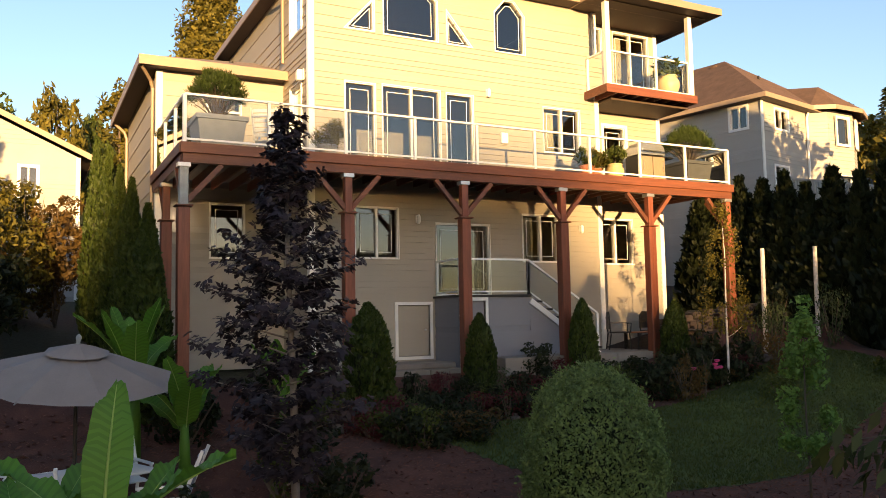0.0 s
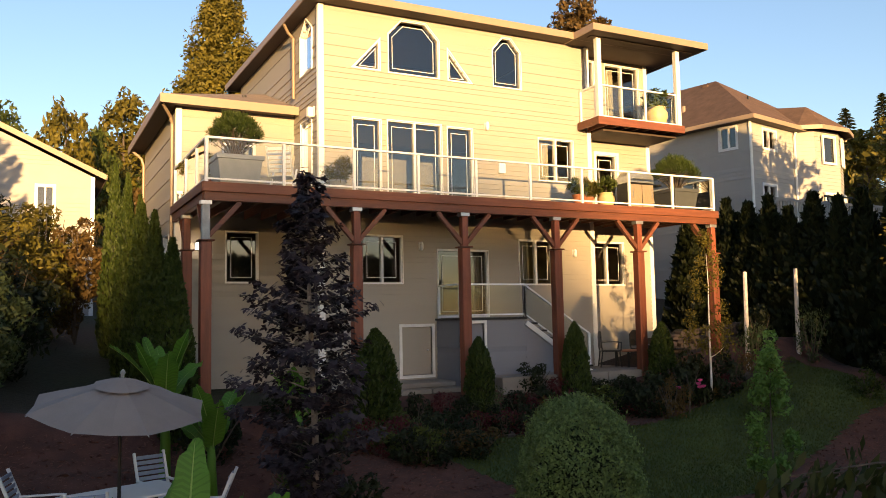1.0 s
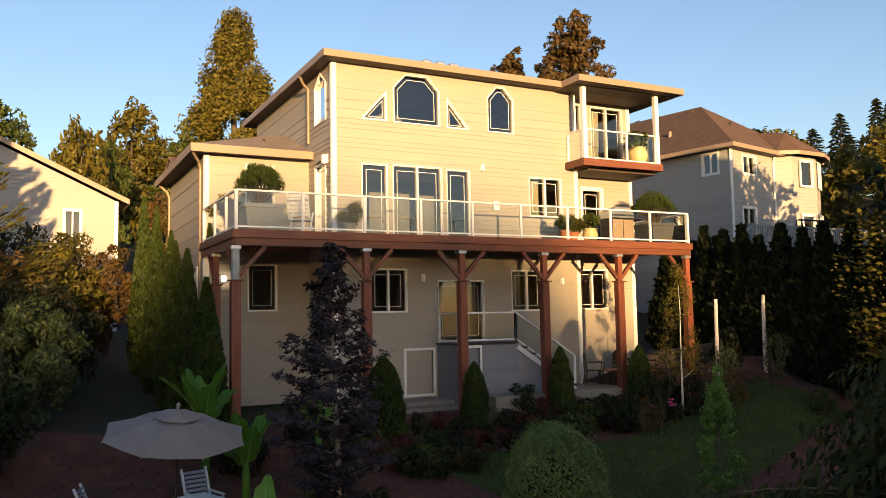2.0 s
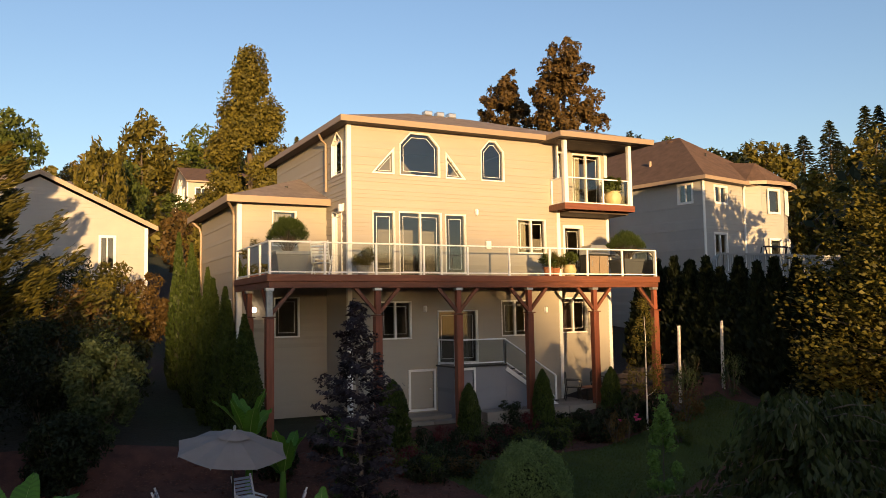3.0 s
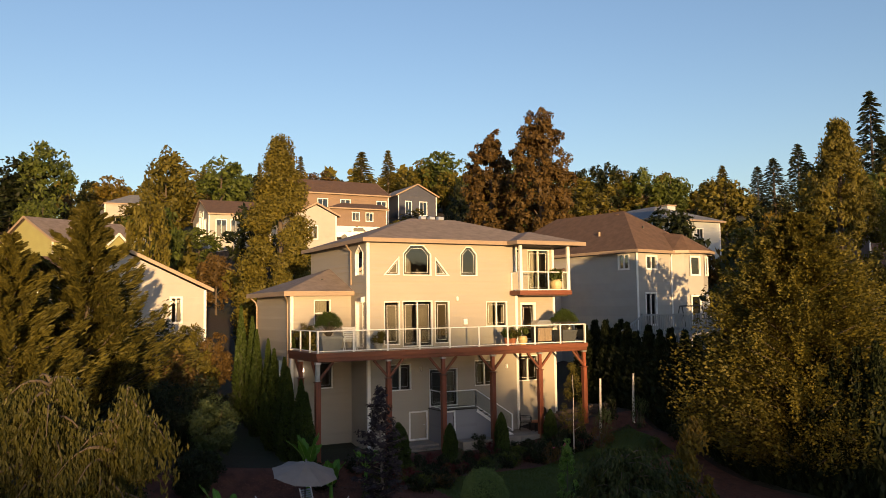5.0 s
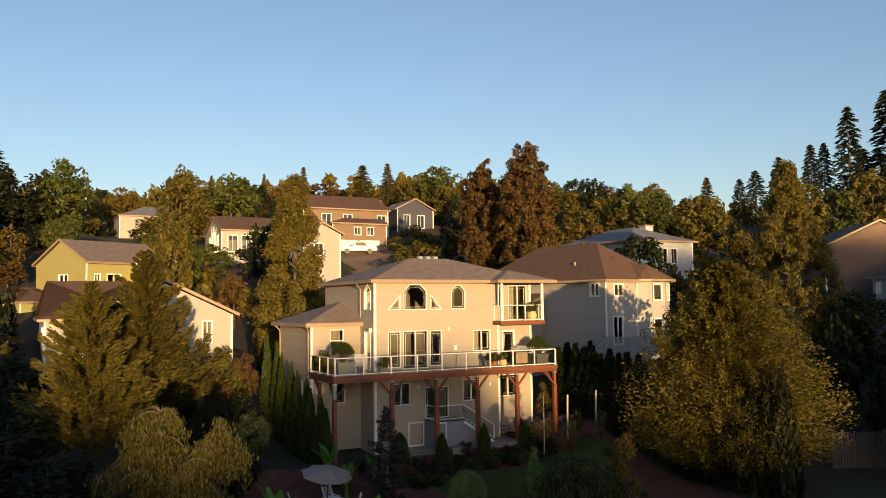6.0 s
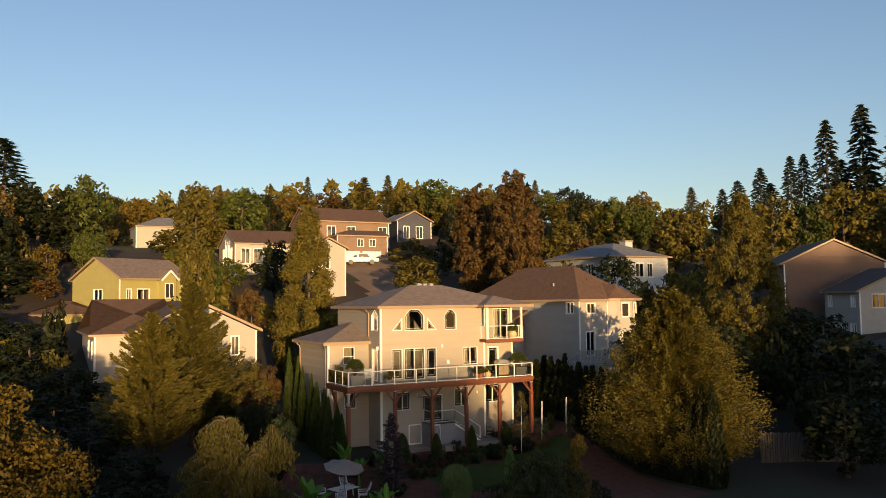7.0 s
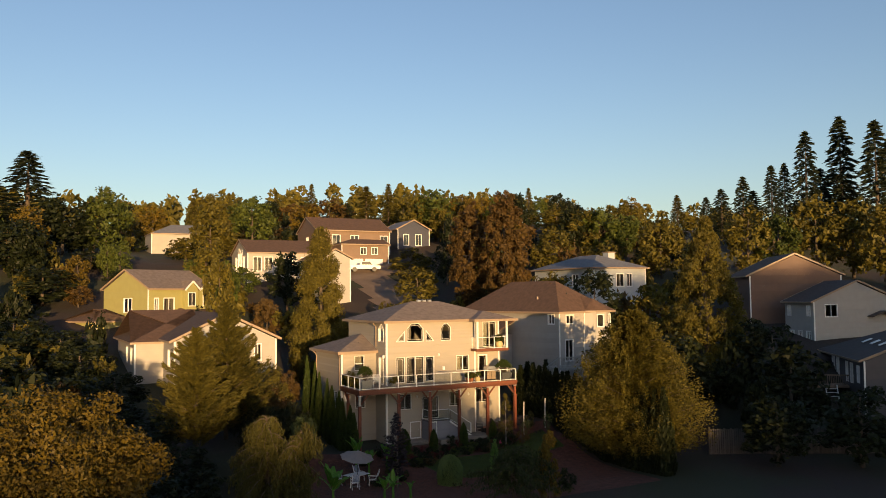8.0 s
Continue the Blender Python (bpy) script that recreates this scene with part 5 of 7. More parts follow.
def build_near_trees():
    broad_tree("tall_tree", "tall narrow olive-green tree beside the house", R, 15.5, 3.3, 62000, 0.105, L_OLIVE, z0=0.4, clumps=190, cone=True, clump_r=0.24, at=on_ground(6.8, 36.5))
    for x, y, top, r in ((30.7, 48.2, 23.9, 2.7), (31.8, 41.6, 24.3, 3.1)):
        g = ground_z(x, y)
        broad_tree("oak_tree", "large dark rust-brown oak with gaps in the crown", R, top - g, r, 22000, 0.17, L_RUST, z0=1.5, clumps=300, clump_r=0.17, limbs=16, at=on_ground(x, y), group="oaks behind the house")
    conifer("cypress_tree", "golden green conifer with feathery sprays", R, 9.9, 4.4, 62000, L_NEEDLE, leaf=0.145, droop=-0.05, power=0.82, up=0.55, at=on_ground(-6.4, 19.9), group="conifers beside the lawn", level=210, loose=0.38)
    conifer("cypress_tree", "golden green conifer with feathery sprays", R, 8.5, 3.7, 52000, L_NEEDLE, leaf=0.14, droop=-0.05, power=0.82, up=0.55, at=on_ground(-9.2, 16.6), group="conifers beside the lawn", level=210, loose=0.38)
    broad_tree("golden_tree", "broad tree with yellow autumn leaves", R, 8.2, 5.0, 46000, 0.105, L_GOLD, z0=0.4, clumps=170, clump_r=0.19, at=on_ground(-18.6, 1.6))
    conifer("large_tree", "large olive-green tree with dense upswept leafy branches", R, 11.2, 6.7, 190000, L_OLIVE, leaf=0.066, droop=0.12, power=0.74, z0=0.02, up=0.42, slim=0.6, level=900, loose=0.55, fan=0.15, belly=0.25, at=on_ground(20.2, 6.1))
    broad_tree("cedar_tree", "tall bronze-green cedar among houses", R, 15.4, 4.2, 42000, 0.15, L_OLIVE, z0=0.5, clumps=520, cone=True, clump_r=0.13, droop=0.8, slim=0.35, at=on_ground(41.5, 19.3), limbs=12)
    # weeping tree: strands that hang from arching limbs
    t = thing("weeping_conifer", "weeping conifer with hanging golden green strands", "tree", at=on_ground(-8.3, 2.5))
    b = B()
    b.tube([(0, 0, 0), (0.1, 0, 3.1), (0, 0.1, 6.1)], [0.16, 0.11, 0.02], 7)
    b.tube([(0.1, 0, 2), (0.8, -1.4, 4.4), (1.35, -2.4, 5.9)], [0.10, 0.07, 0.015], 7)
    cs, ds = [], []
    for k in range(84):
        ox, oy, top = (0, 0, 6.1) if k % 5 < 3 else (1.35, -2.4, 5.9)
        a, f = k * 2.4, 0.3 + 0.7 * k / 84
        ln = (2.8 if ox == 0 else 2.0) * (1.12 - f) ** 0.55 * R.uniform(0.6, 1.15)
        z0 = f * top
        ox, oy = ox * f, oy * f
        arc = [(ox + math.cos(a) * ln * s, oy + math.sin(a) * ln * s, z0 + 0.8 * s - 1.2 * s * s) for s in np.linspace(0, 1, 6)]
        b.tube(arc, [0.05, 0.04, 0.03, 0.02, 0.012, 0.006], 5)
        for s in np.linspace(0.25, 1, 10):
            px, py, pz = ox + math.cos(a) * ln * s, oy + math.sin(a) * ln * s, z0 + 0.8 * s - 1.2 * s * s
            hang = R.uniform(0.35, 1.25)
            m = 56
            q = R.uniform(0, 1, m)
            wide = 0.03 + 0.10 * (1 - q)
            cs.append(np.stack([px + R.normal(0, 1, m) * wide, py + R.normal(0, 1, m) * wide, pz - q * hang], 1))
            ds.append(np.stack([R.normal(0, 0.3, m), R.normal(0, 0.3, m), -np.ones(m)], 1))
    c, d = np.concatenate(cs), unit(np.concatenate(ds))
    w = unit(np.cross(d, R.normal(0, 1, c.shape)))
    s = 0.068 * R.uniform(0.6, 1.5, (len(c), 1))
    part("trunk", b, BARK, t, smooth=True)
    part("crown", cards("crown", c, d * s, w * s * 0.28, w * 0, L_WEEP), L_WEEP, t)
    # cherry with long hanging leaves
    t = thing("cherry_tree", "young tree with long drooping dark leaves", "tree", at=on_ground(6.45, 1.4))
    b = B()
    b.tube([(0, 0, 0), (0, 0.05, 1.3), (0, 0, 3.2)], [0.09, 0.07, 0.02], 7)
    cs, ds = [], []
    for k in range(90):
        a, z0 = k * 2.4 + R.uniform(-0.3, 0.3), 0.5 + 2.5 * k / 90
        ln = R.uniform(1.5, 2.6) * (1.2 - 0.7 * k / 90) * 1.3
        ln *= 1 - 0.45 * max(math.cos(a - 2.5), 0) * (k > 16)
        if k in (12, 19, 27, 33):   # long limbs towards the path
            a, ln, z0 = 2.45 + 0.05 * (k - 22) / 4, 2.75, 1.15 + 0.012 * k
        arc = [(math.cos(a) * ln * s, math.sin(a) * ln * s, z0 + 0.9 * s - 0.75 * s * s) for s in np.linspace(0, 1, 5)]
        b.tube(arc, [0.022, 0.018, 0.013, 0.009, 0.004], 5)
        m = 120
        s = R.uniform(0.15, 1, m)
        cs.append(np.stack([math.cos(a) * ln * s + R.normal(0, 0.13, m), math.sin(a) * ln * s + R.normal(0, 0.13, m), z0 + 0.9 * s - 0.75 * s * s - 0.06 + R.normal(0, 0.08, m)], 1))
        ds.append(np.stack([math.cos(a) * 0.4 + R.normal(0, 0.45, m), math.sin(a) * 0.4 + R.normal(0, 0.45, m), -np.ones(m)], 1))
    c, d = np.concatenate(cs), unit(np.concatenate(ds))
    w = unit(np.cross(d, R.normal(0, 1, c.shape)))
    s = 0.085 * R.uniform(0.7, 1.3, (len(c), 1))
    part("trunk", b, BARK, t, smooth=True)
    part("crown", cards("crown", c, d * s, w * s * 0.36, w * 0, L_CHERRY), L_CHERRY, t)
    broad_tree("young_tree", "young upright tree with golden hanging leaves", R, 4.3, 0.85, 4200, 0.085, L_GOLD, z0=0.3, clumps=60, trunk=0.04, clump_r=0.28, at=on_ground(8.8, 1.0), droop=1.2, slim=0.36, cone=True)
    # purple maple in tiers
    t = thing("purple_maple", "slender maple with dark purple leaves in loose tiers", "tree", at=on_ground(1.78, 8.0))
    b = B()
    b.tube([(0.12, 0.05, -0.05), (0.08, 0, 1.6), (0.02, 0.03, 3.4), (0, 0, 4.85)], [0.05, 0.042, 0.026, 0.008], 8)
    cs, ups = [], []
    for k in range(92):
        f = 0.17 + 0.82 * (k + R.uniform()) / 92
        rad = float(np.interp(f, [0.17, 0.3, 0.45, 0.66, 0.76, 0.88, 1.0], [0.55, 0.85, 0.95, 0.85, 0.5, 0.36, 0.1])) * R.uniform(0.5, 1.12)
        a, z0 = k * 2.4 + R.uniform(-0.4, 0.4), f * 4.9
        arc = [(math.cos(a) * rad * q, math.sin(a) * rad * q, z0 - 0.25 * rad + 0.3 * rad * q) for q in (0.0, 0.5, 1.0)]
        b.tube(arc, [0.012, 0.008, 0.003], 4)
        m = 16 + int(52 * rad)
        q = R.uniform(0.3, 1.05, m)
        wd = 0.05 + 0.12 * rad * (1.2 - q)
        cs.append(np.stack([math.cos(a) * rad * q - math.sin(a) * R.normal(0, 1, m) * wd, math.sin(a) * rad * q + math.cos(a) * R.normal(0, 1, m) * wd, z0 - 0.25 * rad + 0.3 * rad * q + R.normal(0, 0.035, m)], 1))
        ups.append(np.tile([[math.cos(a) * 0.5, math.sin(a) * 0.5, 1.0]], (m, 1)))
    part("trunk", b, GREYBARK, t, smooth=True)
    # palmate leaves: three lobes each
    c, up = np.concatenate(cs), unit(np.concatenate(ups) + R.normal(0, 0.45, (sum(map(len, cs)), 3)))
    d = unit(np.cross(up, R.normal(0, 1, c.shape)))
    d[:, 2] -= 0.35
    d = unit(d)
    w = unit(np.cross(up, d))
    s = 0.046 * R.uniform(0.7, 1.3, (len(c), 1))
    lobes = [(c + d * s, d * s, w * s * 0.55)]
    for g in (-1, 1):
        e = unit(d * 0.45 + w * g)
        lobes.append((c + e * s * 0.8, e * s * 0.85, unit(np.cross(up, e)) * s * 0.45))
    cc, dd, ww = (np.concatenate([q[i] for q in lobes]) for i in range(3))
    part("crown", cards("crown", cc, dd, ww, dd * 0, L_PURPLE), L_PURPLE, t)
    # slender birch and sapling
    broad_tree("birch_tree", "slender birch with thin autumn leaves and pale trunk", R, 4.1, 0.62, 3000, 0.034, L_OLIVE, z0=1.1, clumps=70, trunk=0.032, tm=PALEBARK, clump_r=0.3, cone=True, at=on_ground(12.9, 12.3), limbs=2)
    broad_tree("sapling", "narrow young tree with light green leaves", R, 2.75, 0.34, 3600, 0.036, L_SAPLING, z0=0.75, clumps=46, trunk=0.02, clump_r=0.4, at=on_ground(8.5, 6.8), slim=0.6, cone=True)


build_near_trees()


def build_hedges():
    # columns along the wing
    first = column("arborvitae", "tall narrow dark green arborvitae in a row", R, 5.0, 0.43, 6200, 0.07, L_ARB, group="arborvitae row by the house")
    spots = [(1.05, 13.5, 3.1), (1.15, 14.5, 3.5), (0.95, 15.5, 3.9), (1.1, 16.6, 4.3), (1.0, 17.8, 4.6), (1.1, 19.1, 5.0), (0.95, 20.5, 5.4), (1.1, 21.9, 6.0), (0.9, 23.3, 6.5)]
    for i, (x, y, top) in enumerate(spots):
        h = top - ground_z(x, y)
        m = on_ground(x, y, i * 1.3, R.uniform(0.9, 1.1), h / 5.0, -0.1)
        if i:
            copy_thing(first, m)
    first.matrix_basis = on_ground(spots[0][0], spots[0][1], 0.3, 0.95, (spots[0][2] - ground_z(*spots[0][:2])) / 5.0, -0.1)
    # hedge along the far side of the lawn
    far = column("hedge_arborvitae", "dark green arborvitae in a long tall hedge, shade in its colour", R, 5.0, 0.75, 2600, 0.17, L_DARK, group="tall boundary hedge")
    k = 0
    for x, y in [(18.7 + 0.03 * i, 17.0 - 0.78 * i) for i in range(20)] + [(17.3 + 0.9 * i, 17.9 + 0.3 * i) for i in range(1, 6)]:
        h = 5.2 - 0.05 * max(16 - y, 0) - ground_z(x, y) + R.uniform(-0.3, 0.35)
        m = on_ground(x + R.uniform(-0.1, 0.1), y, k * 2.1, R.uniform(0.95, 1.15), h / 5.0, -0.1)
        k += 1
        if k > 1:
            copy_thing(far, m)
        else:
            keep = m
    far.matrix_basis = keep
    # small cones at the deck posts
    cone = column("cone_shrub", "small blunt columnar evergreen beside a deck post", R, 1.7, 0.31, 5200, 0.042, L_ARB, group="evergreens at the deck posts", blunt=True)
    spots = [(4.85, 13.25, 1.60), (7.28, 13.35, 1.38), (9.85, 13.4, 1.65), (12.45, 13.4, 1.6)]
    for x, y, top in spots[1:]:
        copy_thing(cone, on_ground(x, y, x, 1.0, (top - ground_z(x, y)) / 1.7, -0.05))
    x, y, top = spots[0]
    cone.matrix_basis = on_ground(x, y, 0, 1.5, (top - ground_z(x, y)) / 1.7, -0.05)


build_hedges()


# ---- unseen trees added across the valley, behind the camera, to cast shade ----
def build_shade_trees():
    rng = np.random.default_rng(11)
    proto = broad_tree("valley_tree", "unseen dark broadleaf tree added to shade the house and gardens", rng, 18, 2.6, 400, 1.8, L_DARK, z0=0.1, clumps=90, clump_r=0.4, limbs=2, group="trees across the valley")
    far, rows = 240.0, []
    for i in range(98):
        x = -125 + i * 2.6
        at = x + far * math.tan(-SUN_AZ)   # where this tree's shade meets the house line
        if at < -30: lift = 12.0
        elif at < -0.5: lift = 3.8
        elif at < 8.2: lift = 6.9
        elif at < 12.2: lift = rng.uniform(1.8, 3.0)
        elif at < 15: lift = rng.uniform(2.0, 4.6)
        elif at < 32: lift = 1.6
        elif at < 42: lift = 7.0
        else: lift = 16.5
        rows.append((x, 15.7 - far + rng.uniform(-1, 1), (lift + far * math.tan(SUN_EL)) + rng.uniform(-0.4, 0.4)))

    def at_pose(x, y, top):
        return on_ground(x, y, rng.uniform(0, 6.28), 1.0, (top - ground_z(x, y)) / 18, -0.1)
    for row in rows[1:]:
        copy_thing(proto, at_pose(*row))
    for x, y, top in rows:
        copy_thing(proto, at_pose(x + 0.85, y - 5.0, top))
        copy_thing(proto, at_pose(x + 1.7, y - 9.0, top - 0.4))
    proto.matrix_basis = at_pose(*rows[0])


build_shade_trees()


# ---- garden ground: lawn, patio, walls, rocks ----
def draped(name, outline, lift, m, label, category, step=0.5):
    """A sheet cut to an outline test that lies on the ground."""
    xs, ys = np.arange(outline[0], outline[1], step), np.arange(outline[2], outline[3], step)
    inside = outline[4]
    b, idx = B(), {}
    for i, x in enumerate(xs):
        for j, y in enumerate(ys):
            if inside(x + step / 2, y + step / 2):
                f = []
                for u, v in ((i, j), (i + 1, j), (i + 1, j + 1), (i, j + 1)):
                    if (u, v) not in idx:
                        px, py = outline[0] + u * step, outline[2] + v * step
                        idx[u, v] = len(b.v)
                        b.v.append((px, py, ground_z(px, py) + lift))
                    f.append(idx[u, v])
                b.f.append(tuple(f))
    return tagged(new(name, b.mesh(name, m, True)), label, category, kind="structure")


def in_lawn(x, y):
    low = float(np.interp(x, [5.4, 5.7, 6.2, 7.3, 8.6, 9.7, 11.7, 15.0, 17.0], [11.2, 10.2, 9.1, 8.2, 8.0, 8.0, 9.0, 10.0, 10.3]))
    high = float(np.interp(x, [5.4, 5.8, 6.6, 8.2, 10.8, 12.5, 15.2, 17.0], [11.3, 11.8, 12.2, 12.1, 11.9, 12.2, 13.0, 13.3]))
    return 5.4 < x < 16.9 and low < y < high


LAWN = mat("lawn_turf", (0.042, 0.068, 0.012), 0.95, vary=0.5, scale=1.2, bump=0.8, fine=40)
draped("lawn", (4.0, 17.0, 1.0, 13.0, in_lawn), 0.03, LAWN, "mown green lawn with curved mulch edge", "lawn", 0.1)


MULCH = mat("bark_mulch_bed", (0.090, 0.034, 0.023), 0.95, vary=0.5, scale=3, bump=1.0, fine=45)
draped("mulch_bed", (-7.0, 18.0, 1.0, 14.2, lambda x, y: not in_lawn(x, y)), 0.02, MULCH, "reddish brown bark mulch between the shrubs", "mulch", 0.1)


def build_grass():
    n = 60000
    x, y = R.uniform(5.3, 16.9, n), R.uniform(7.9, 13.4, n)
    k = np.array([in_lawn(a, b) for a, b in zip(x, y)])
    x, y = x[k], y[k]
    z = np.array([ground_z(a, b) for a, b in zip(x, y)]) + 0.04
    c = np.stack([x, y, z], 1)
    d = unit(np.stack([R.normal(0, 0.5, len(x)), R.normal(0, 0.5, len(x)), np.ones(len(x))], 1))
    w = unit(np.cross(d, R.normal(0, 1, c.shape)))
    tagged(new("grass", cards("grass", c, d * 0.035, w * 0.008, w * 0, GRASS)), "short green grass blades on the lawn", "grass", kind="stuff")


build_grass()


def build_mulch():
    n = 34000
    x, y = R.uniform(-4, 16.8, n), R.uniform(3.5, 13.6, n)
    k = np.array([not in_lawn(a, b) for a, b in zip(x, y)])
    x, y = x[k], y[k]
    c = np.stack([x, y, np.array([ground_z(a, b) for a, b in zip(x, y)]) + 0.034], 1)
    d = unit(np.stack([R.normal(0, 1, len(x)), R.normal(0, 1, len(x)), R.normal(0, 0.25, len(x))], 1))
    w = unit(np.cross(d, R.normal(0, 0.4, c.shape) + np.array([[0, 0, 1.0]])))
    m = mat("bark_chips", (0.14, 0.055, 0.036), 0.9, vary=0.3)
    s = R.uniform(0.5, 1.4, (len(x), 1))
    tagged(new("bark_mulch", cards("bark_mulch", c, d * 0.045 * s, w * 0.015 * s, w * 0, m)), "reddish brown bark chips on the beds", "mulch", kind="stuff")


build_mulch()


def rock_mesh(rng, r):
    bm = bmesh.new()
    bmesh.ops.create_icosphere(bm, subdivisions=2, radius=r)
    for v in bm.verts:
        v.co *= 1 + 0.35 * noise.noise(v.co * 2.2 / r + Vector((rng.uniform(0, 50), 0, 0)))
        v.co.z *= 0.62
    me = bpy.data.meshes.new("rock")
    bm.to_mesh(me)
    bm.free()
    me.materials.append(STONE)
    return me


def build_hardscape():
    pat = tagged(thing("patio", "concrete patio under the deck", "patio", kind="structure"), kind="structure")
    for x0 in np.arange(5.2, 17.5, 1.5):
        for y0 in (13.9, 15.2):
            y1 = y0 + 1.28
            part("slab", B().box(x0, x0 + 1.48, y0 if x0 > 8 else max(y0, 14.4), y1, 0.0, 0.40 if x0 > 8 else 0.2, 0.012), CONCRETE, pat)
    ho = thing("door_step", "concrete pad in front of the low door", "step", at=pose(6.9, 15.2, 0.3))
    part("pad", B().box(-0.85, 0.55, -0.5, 0.5, -0.1, 0.02, 0.02), CONCRETE, ho)
    # retaining wall of stacked blocks beside the lawn
    rw = thing("retaining_wall", "low retaining wall of tan concrete blocks", "wall", kind="structure")
    block = B().box(-0.22, 0.22, -0.14, 0.14, 0, 0.16, 0.025).mesh("block", BLOCK)
    path = [(13.4, 14.9), (15.2, 14.7), (16.9, 14.3)]
    for (xa, ya), (xb, yb) in zip(path[:-1], path[1:]):
        ln = math.hypot(xb - xa, yb - ya)
        ang = math.degrees(math.atan2(yb - ya, xb - xa))
        for row in range(4):
            for i in range(int(ln / 0.45)):
                t = (i + (0.5 if row % 2 else 0.25)) * 0.45 / ln
                x, y = xa + (xb - xa) * t, ya + (yb - ya) * t
                o = new("block", block)
                o.parent = rw
                o.matrix_basis = pose(x + R.uniform(-0.01, 0.01), y, ground_z(xa, ya) * (1 - t) + ground_z(xb, yb) * t - 0.12 + row * 0.165, 0, 0, ang + R.uniform(-1.5, 1.5))
    rocks = [rock_mesh(R, 0.2) for _ in range(5)]
    for i in range(34):
        x = 3.6 + i * 0.33 + R.uniform(-0.3, 0.3)
        y = 12.45 + 0.5 * math.sin(x * 0.8) + R.uniform(-0.4, 0.4) + (0.7 if x > 9 else 0)
        s = R.uniform(0.4, 1.3)
        o = tagged(new("rock", rocks[i % 5]), "rough brown garden rock edging the bed", "rock", "rocks edging the bed")
        o.matrix_basis = Matrix.LocRotScale((x, y, ground_z(x, y) + 0.05), Euler((R.uniform(0, 0.4), 0, R.uniform(0, 6))), (s, s * R.uniform(0.7, 1), s * R.uniform(0.7, 1)))
    for x, y, top in ((15.14, 13.2, 2.8), (17.3, 13.4, 2.92)):
        p = thing("trellis_post", "tall weathered white garden post with climber", "post", "white garden posts", at=on_ground(x, y))
        part("shaft", B().tube([(0, 0, -0.1), (0.02, 0.01, 1.2), (0.07, 0.03, top - ground_z(x, y))], [0.06, 0.055, 0.05], 8), PALEBARK, p)


build_hardscape()


# ---- shrubs of the beds ----
def build_beds():
    kinds = [("dark green", L_DARK, 0.05, 0.5), ("silvery green", L_SILVER, 0.035, 0.3), ("dark red", L_RED, 0.04, 0.4), ("rust coloured", L_RUST, 0.04, 0.4), ("green", L_GREEN, 0.045, 0.5)]
    protos = []
    for word, m, leaf, slim in kinds:
        protos.append([shrub("bed_shrub", "low " + word + " garden shrub in the bed", R, 0.8, 0.62, 850, leaf * 1.05, m, group="shrubs in the bed", slim=slim) for _ in range(2)])
    used = set()

    def put(k, x, y, s, hz):
        p = protos[k][int(R.integers(0, 2))]
        m = on_ground(x, y, R.uniform(0, 6.28), s, hz, -0.05)
        if p.name in used:
            later.append((p, m))
        else:
            used.add(p.name)
            first.append((p, m))

    later, first = [], []
    for i in range(92):
        x = R.uniform(4.0, 13.6)
        y = (12.25 if x > 6.3 else 11.0) + R.uniform(0, 1.2 if x > 6.3 else 2.4) + (0.15 if x > 9 else 0)
        put(int(R.choice([0, 0, 1, 2, 3, 4], p=[0.25, 0.2, 0.2, 0.12, 0.13, 0.1])), x, y, R.uniform(0.6, 1.05), R.uniform(0.5, 0.85))
    for x, y, k, s, h in ((9.0, 13.9, 0, 0.9, 0.9), (12.9, 10.9, 4, 0.7, 0.7), (11.4, 12.0, 3, 0.8, 1.2), (12.4, 12.6, 0, 1.2, 1.5), (13.4, 12.4, 0, 1.1, 1.3), (14.2, 12.0, 3, 1.1, 1.2), (11.2, 12.5, 0, 1.0, 1.2),
                          (15.1, 12.9, 1, 0.9, 1.8), (17.3, 13.0, 1, 0.9, 1.9), (16.0, 10.5, 4, 0.8, 0.9), (16.0, 13.6, 0, 1.0, 1.6), (4.3, 11.8, 2, 0.7, 0.6), (3.6, 12.6, 4, 0.9, 0.9), (17.9, 11.0, 0, 1.2, 1.4),
                          (2.9, 11.2, 0, 1.1, 1.0), (3.0, 9.6, 0, 1.0, 0.9), (2.4, 10.4, 4, 1.0, 1.1), (1.5, 12.6, 0, 1.2, 1.3), (0.9, 9.0, 0, 1.0, 0.8), (3.2, 13.4, 0, 1.2, 1.2), (10.9, 4.0, 0, 1.3, 1.5), (12.0, 5.5, 4, 1.3, 1.4), (11.0, 2.2, 0, 1.4, 1.6)):
        put(k, x, y, s, h)
    for p, m in later:
        copy_thing(p, m)
    for p, m in first:
        p.matrix_basis = m
    # the large clipped round bush
    bush = thing("round_bush", "large rounded bush with small light green leaves", "shrub", at=on_ground(5.3, 7.25))
    # not a stem: a dark filling dome, coloured as shade between the leaves
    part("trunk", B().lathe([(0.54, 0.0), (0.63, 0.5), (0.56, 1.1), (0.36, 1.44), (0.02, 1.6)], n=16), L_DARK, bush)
    n = 36000
    f, a = R.uniform(0, 1, n), R.uniform(0, 6.2832, n)
    rr = np.interp(f, [0, 0.3, 0.55, 0.75, 0.9, 1.0], [0.72, 0.82, 0.77, 0.61, 0.36, 0.03])
    zz = np.interp(f, [0, 0.3, 0.55, 0.75, 0.9, 1.0], [0.02, 0.55, 1.08, 1.50, 1.76, 1.85])
    lump = 1 + 0.06 * np.sin(a * 5 + zz * 4) * np.cos(zz * 7 + a * 2) + R.normal(0, 0.035, n)
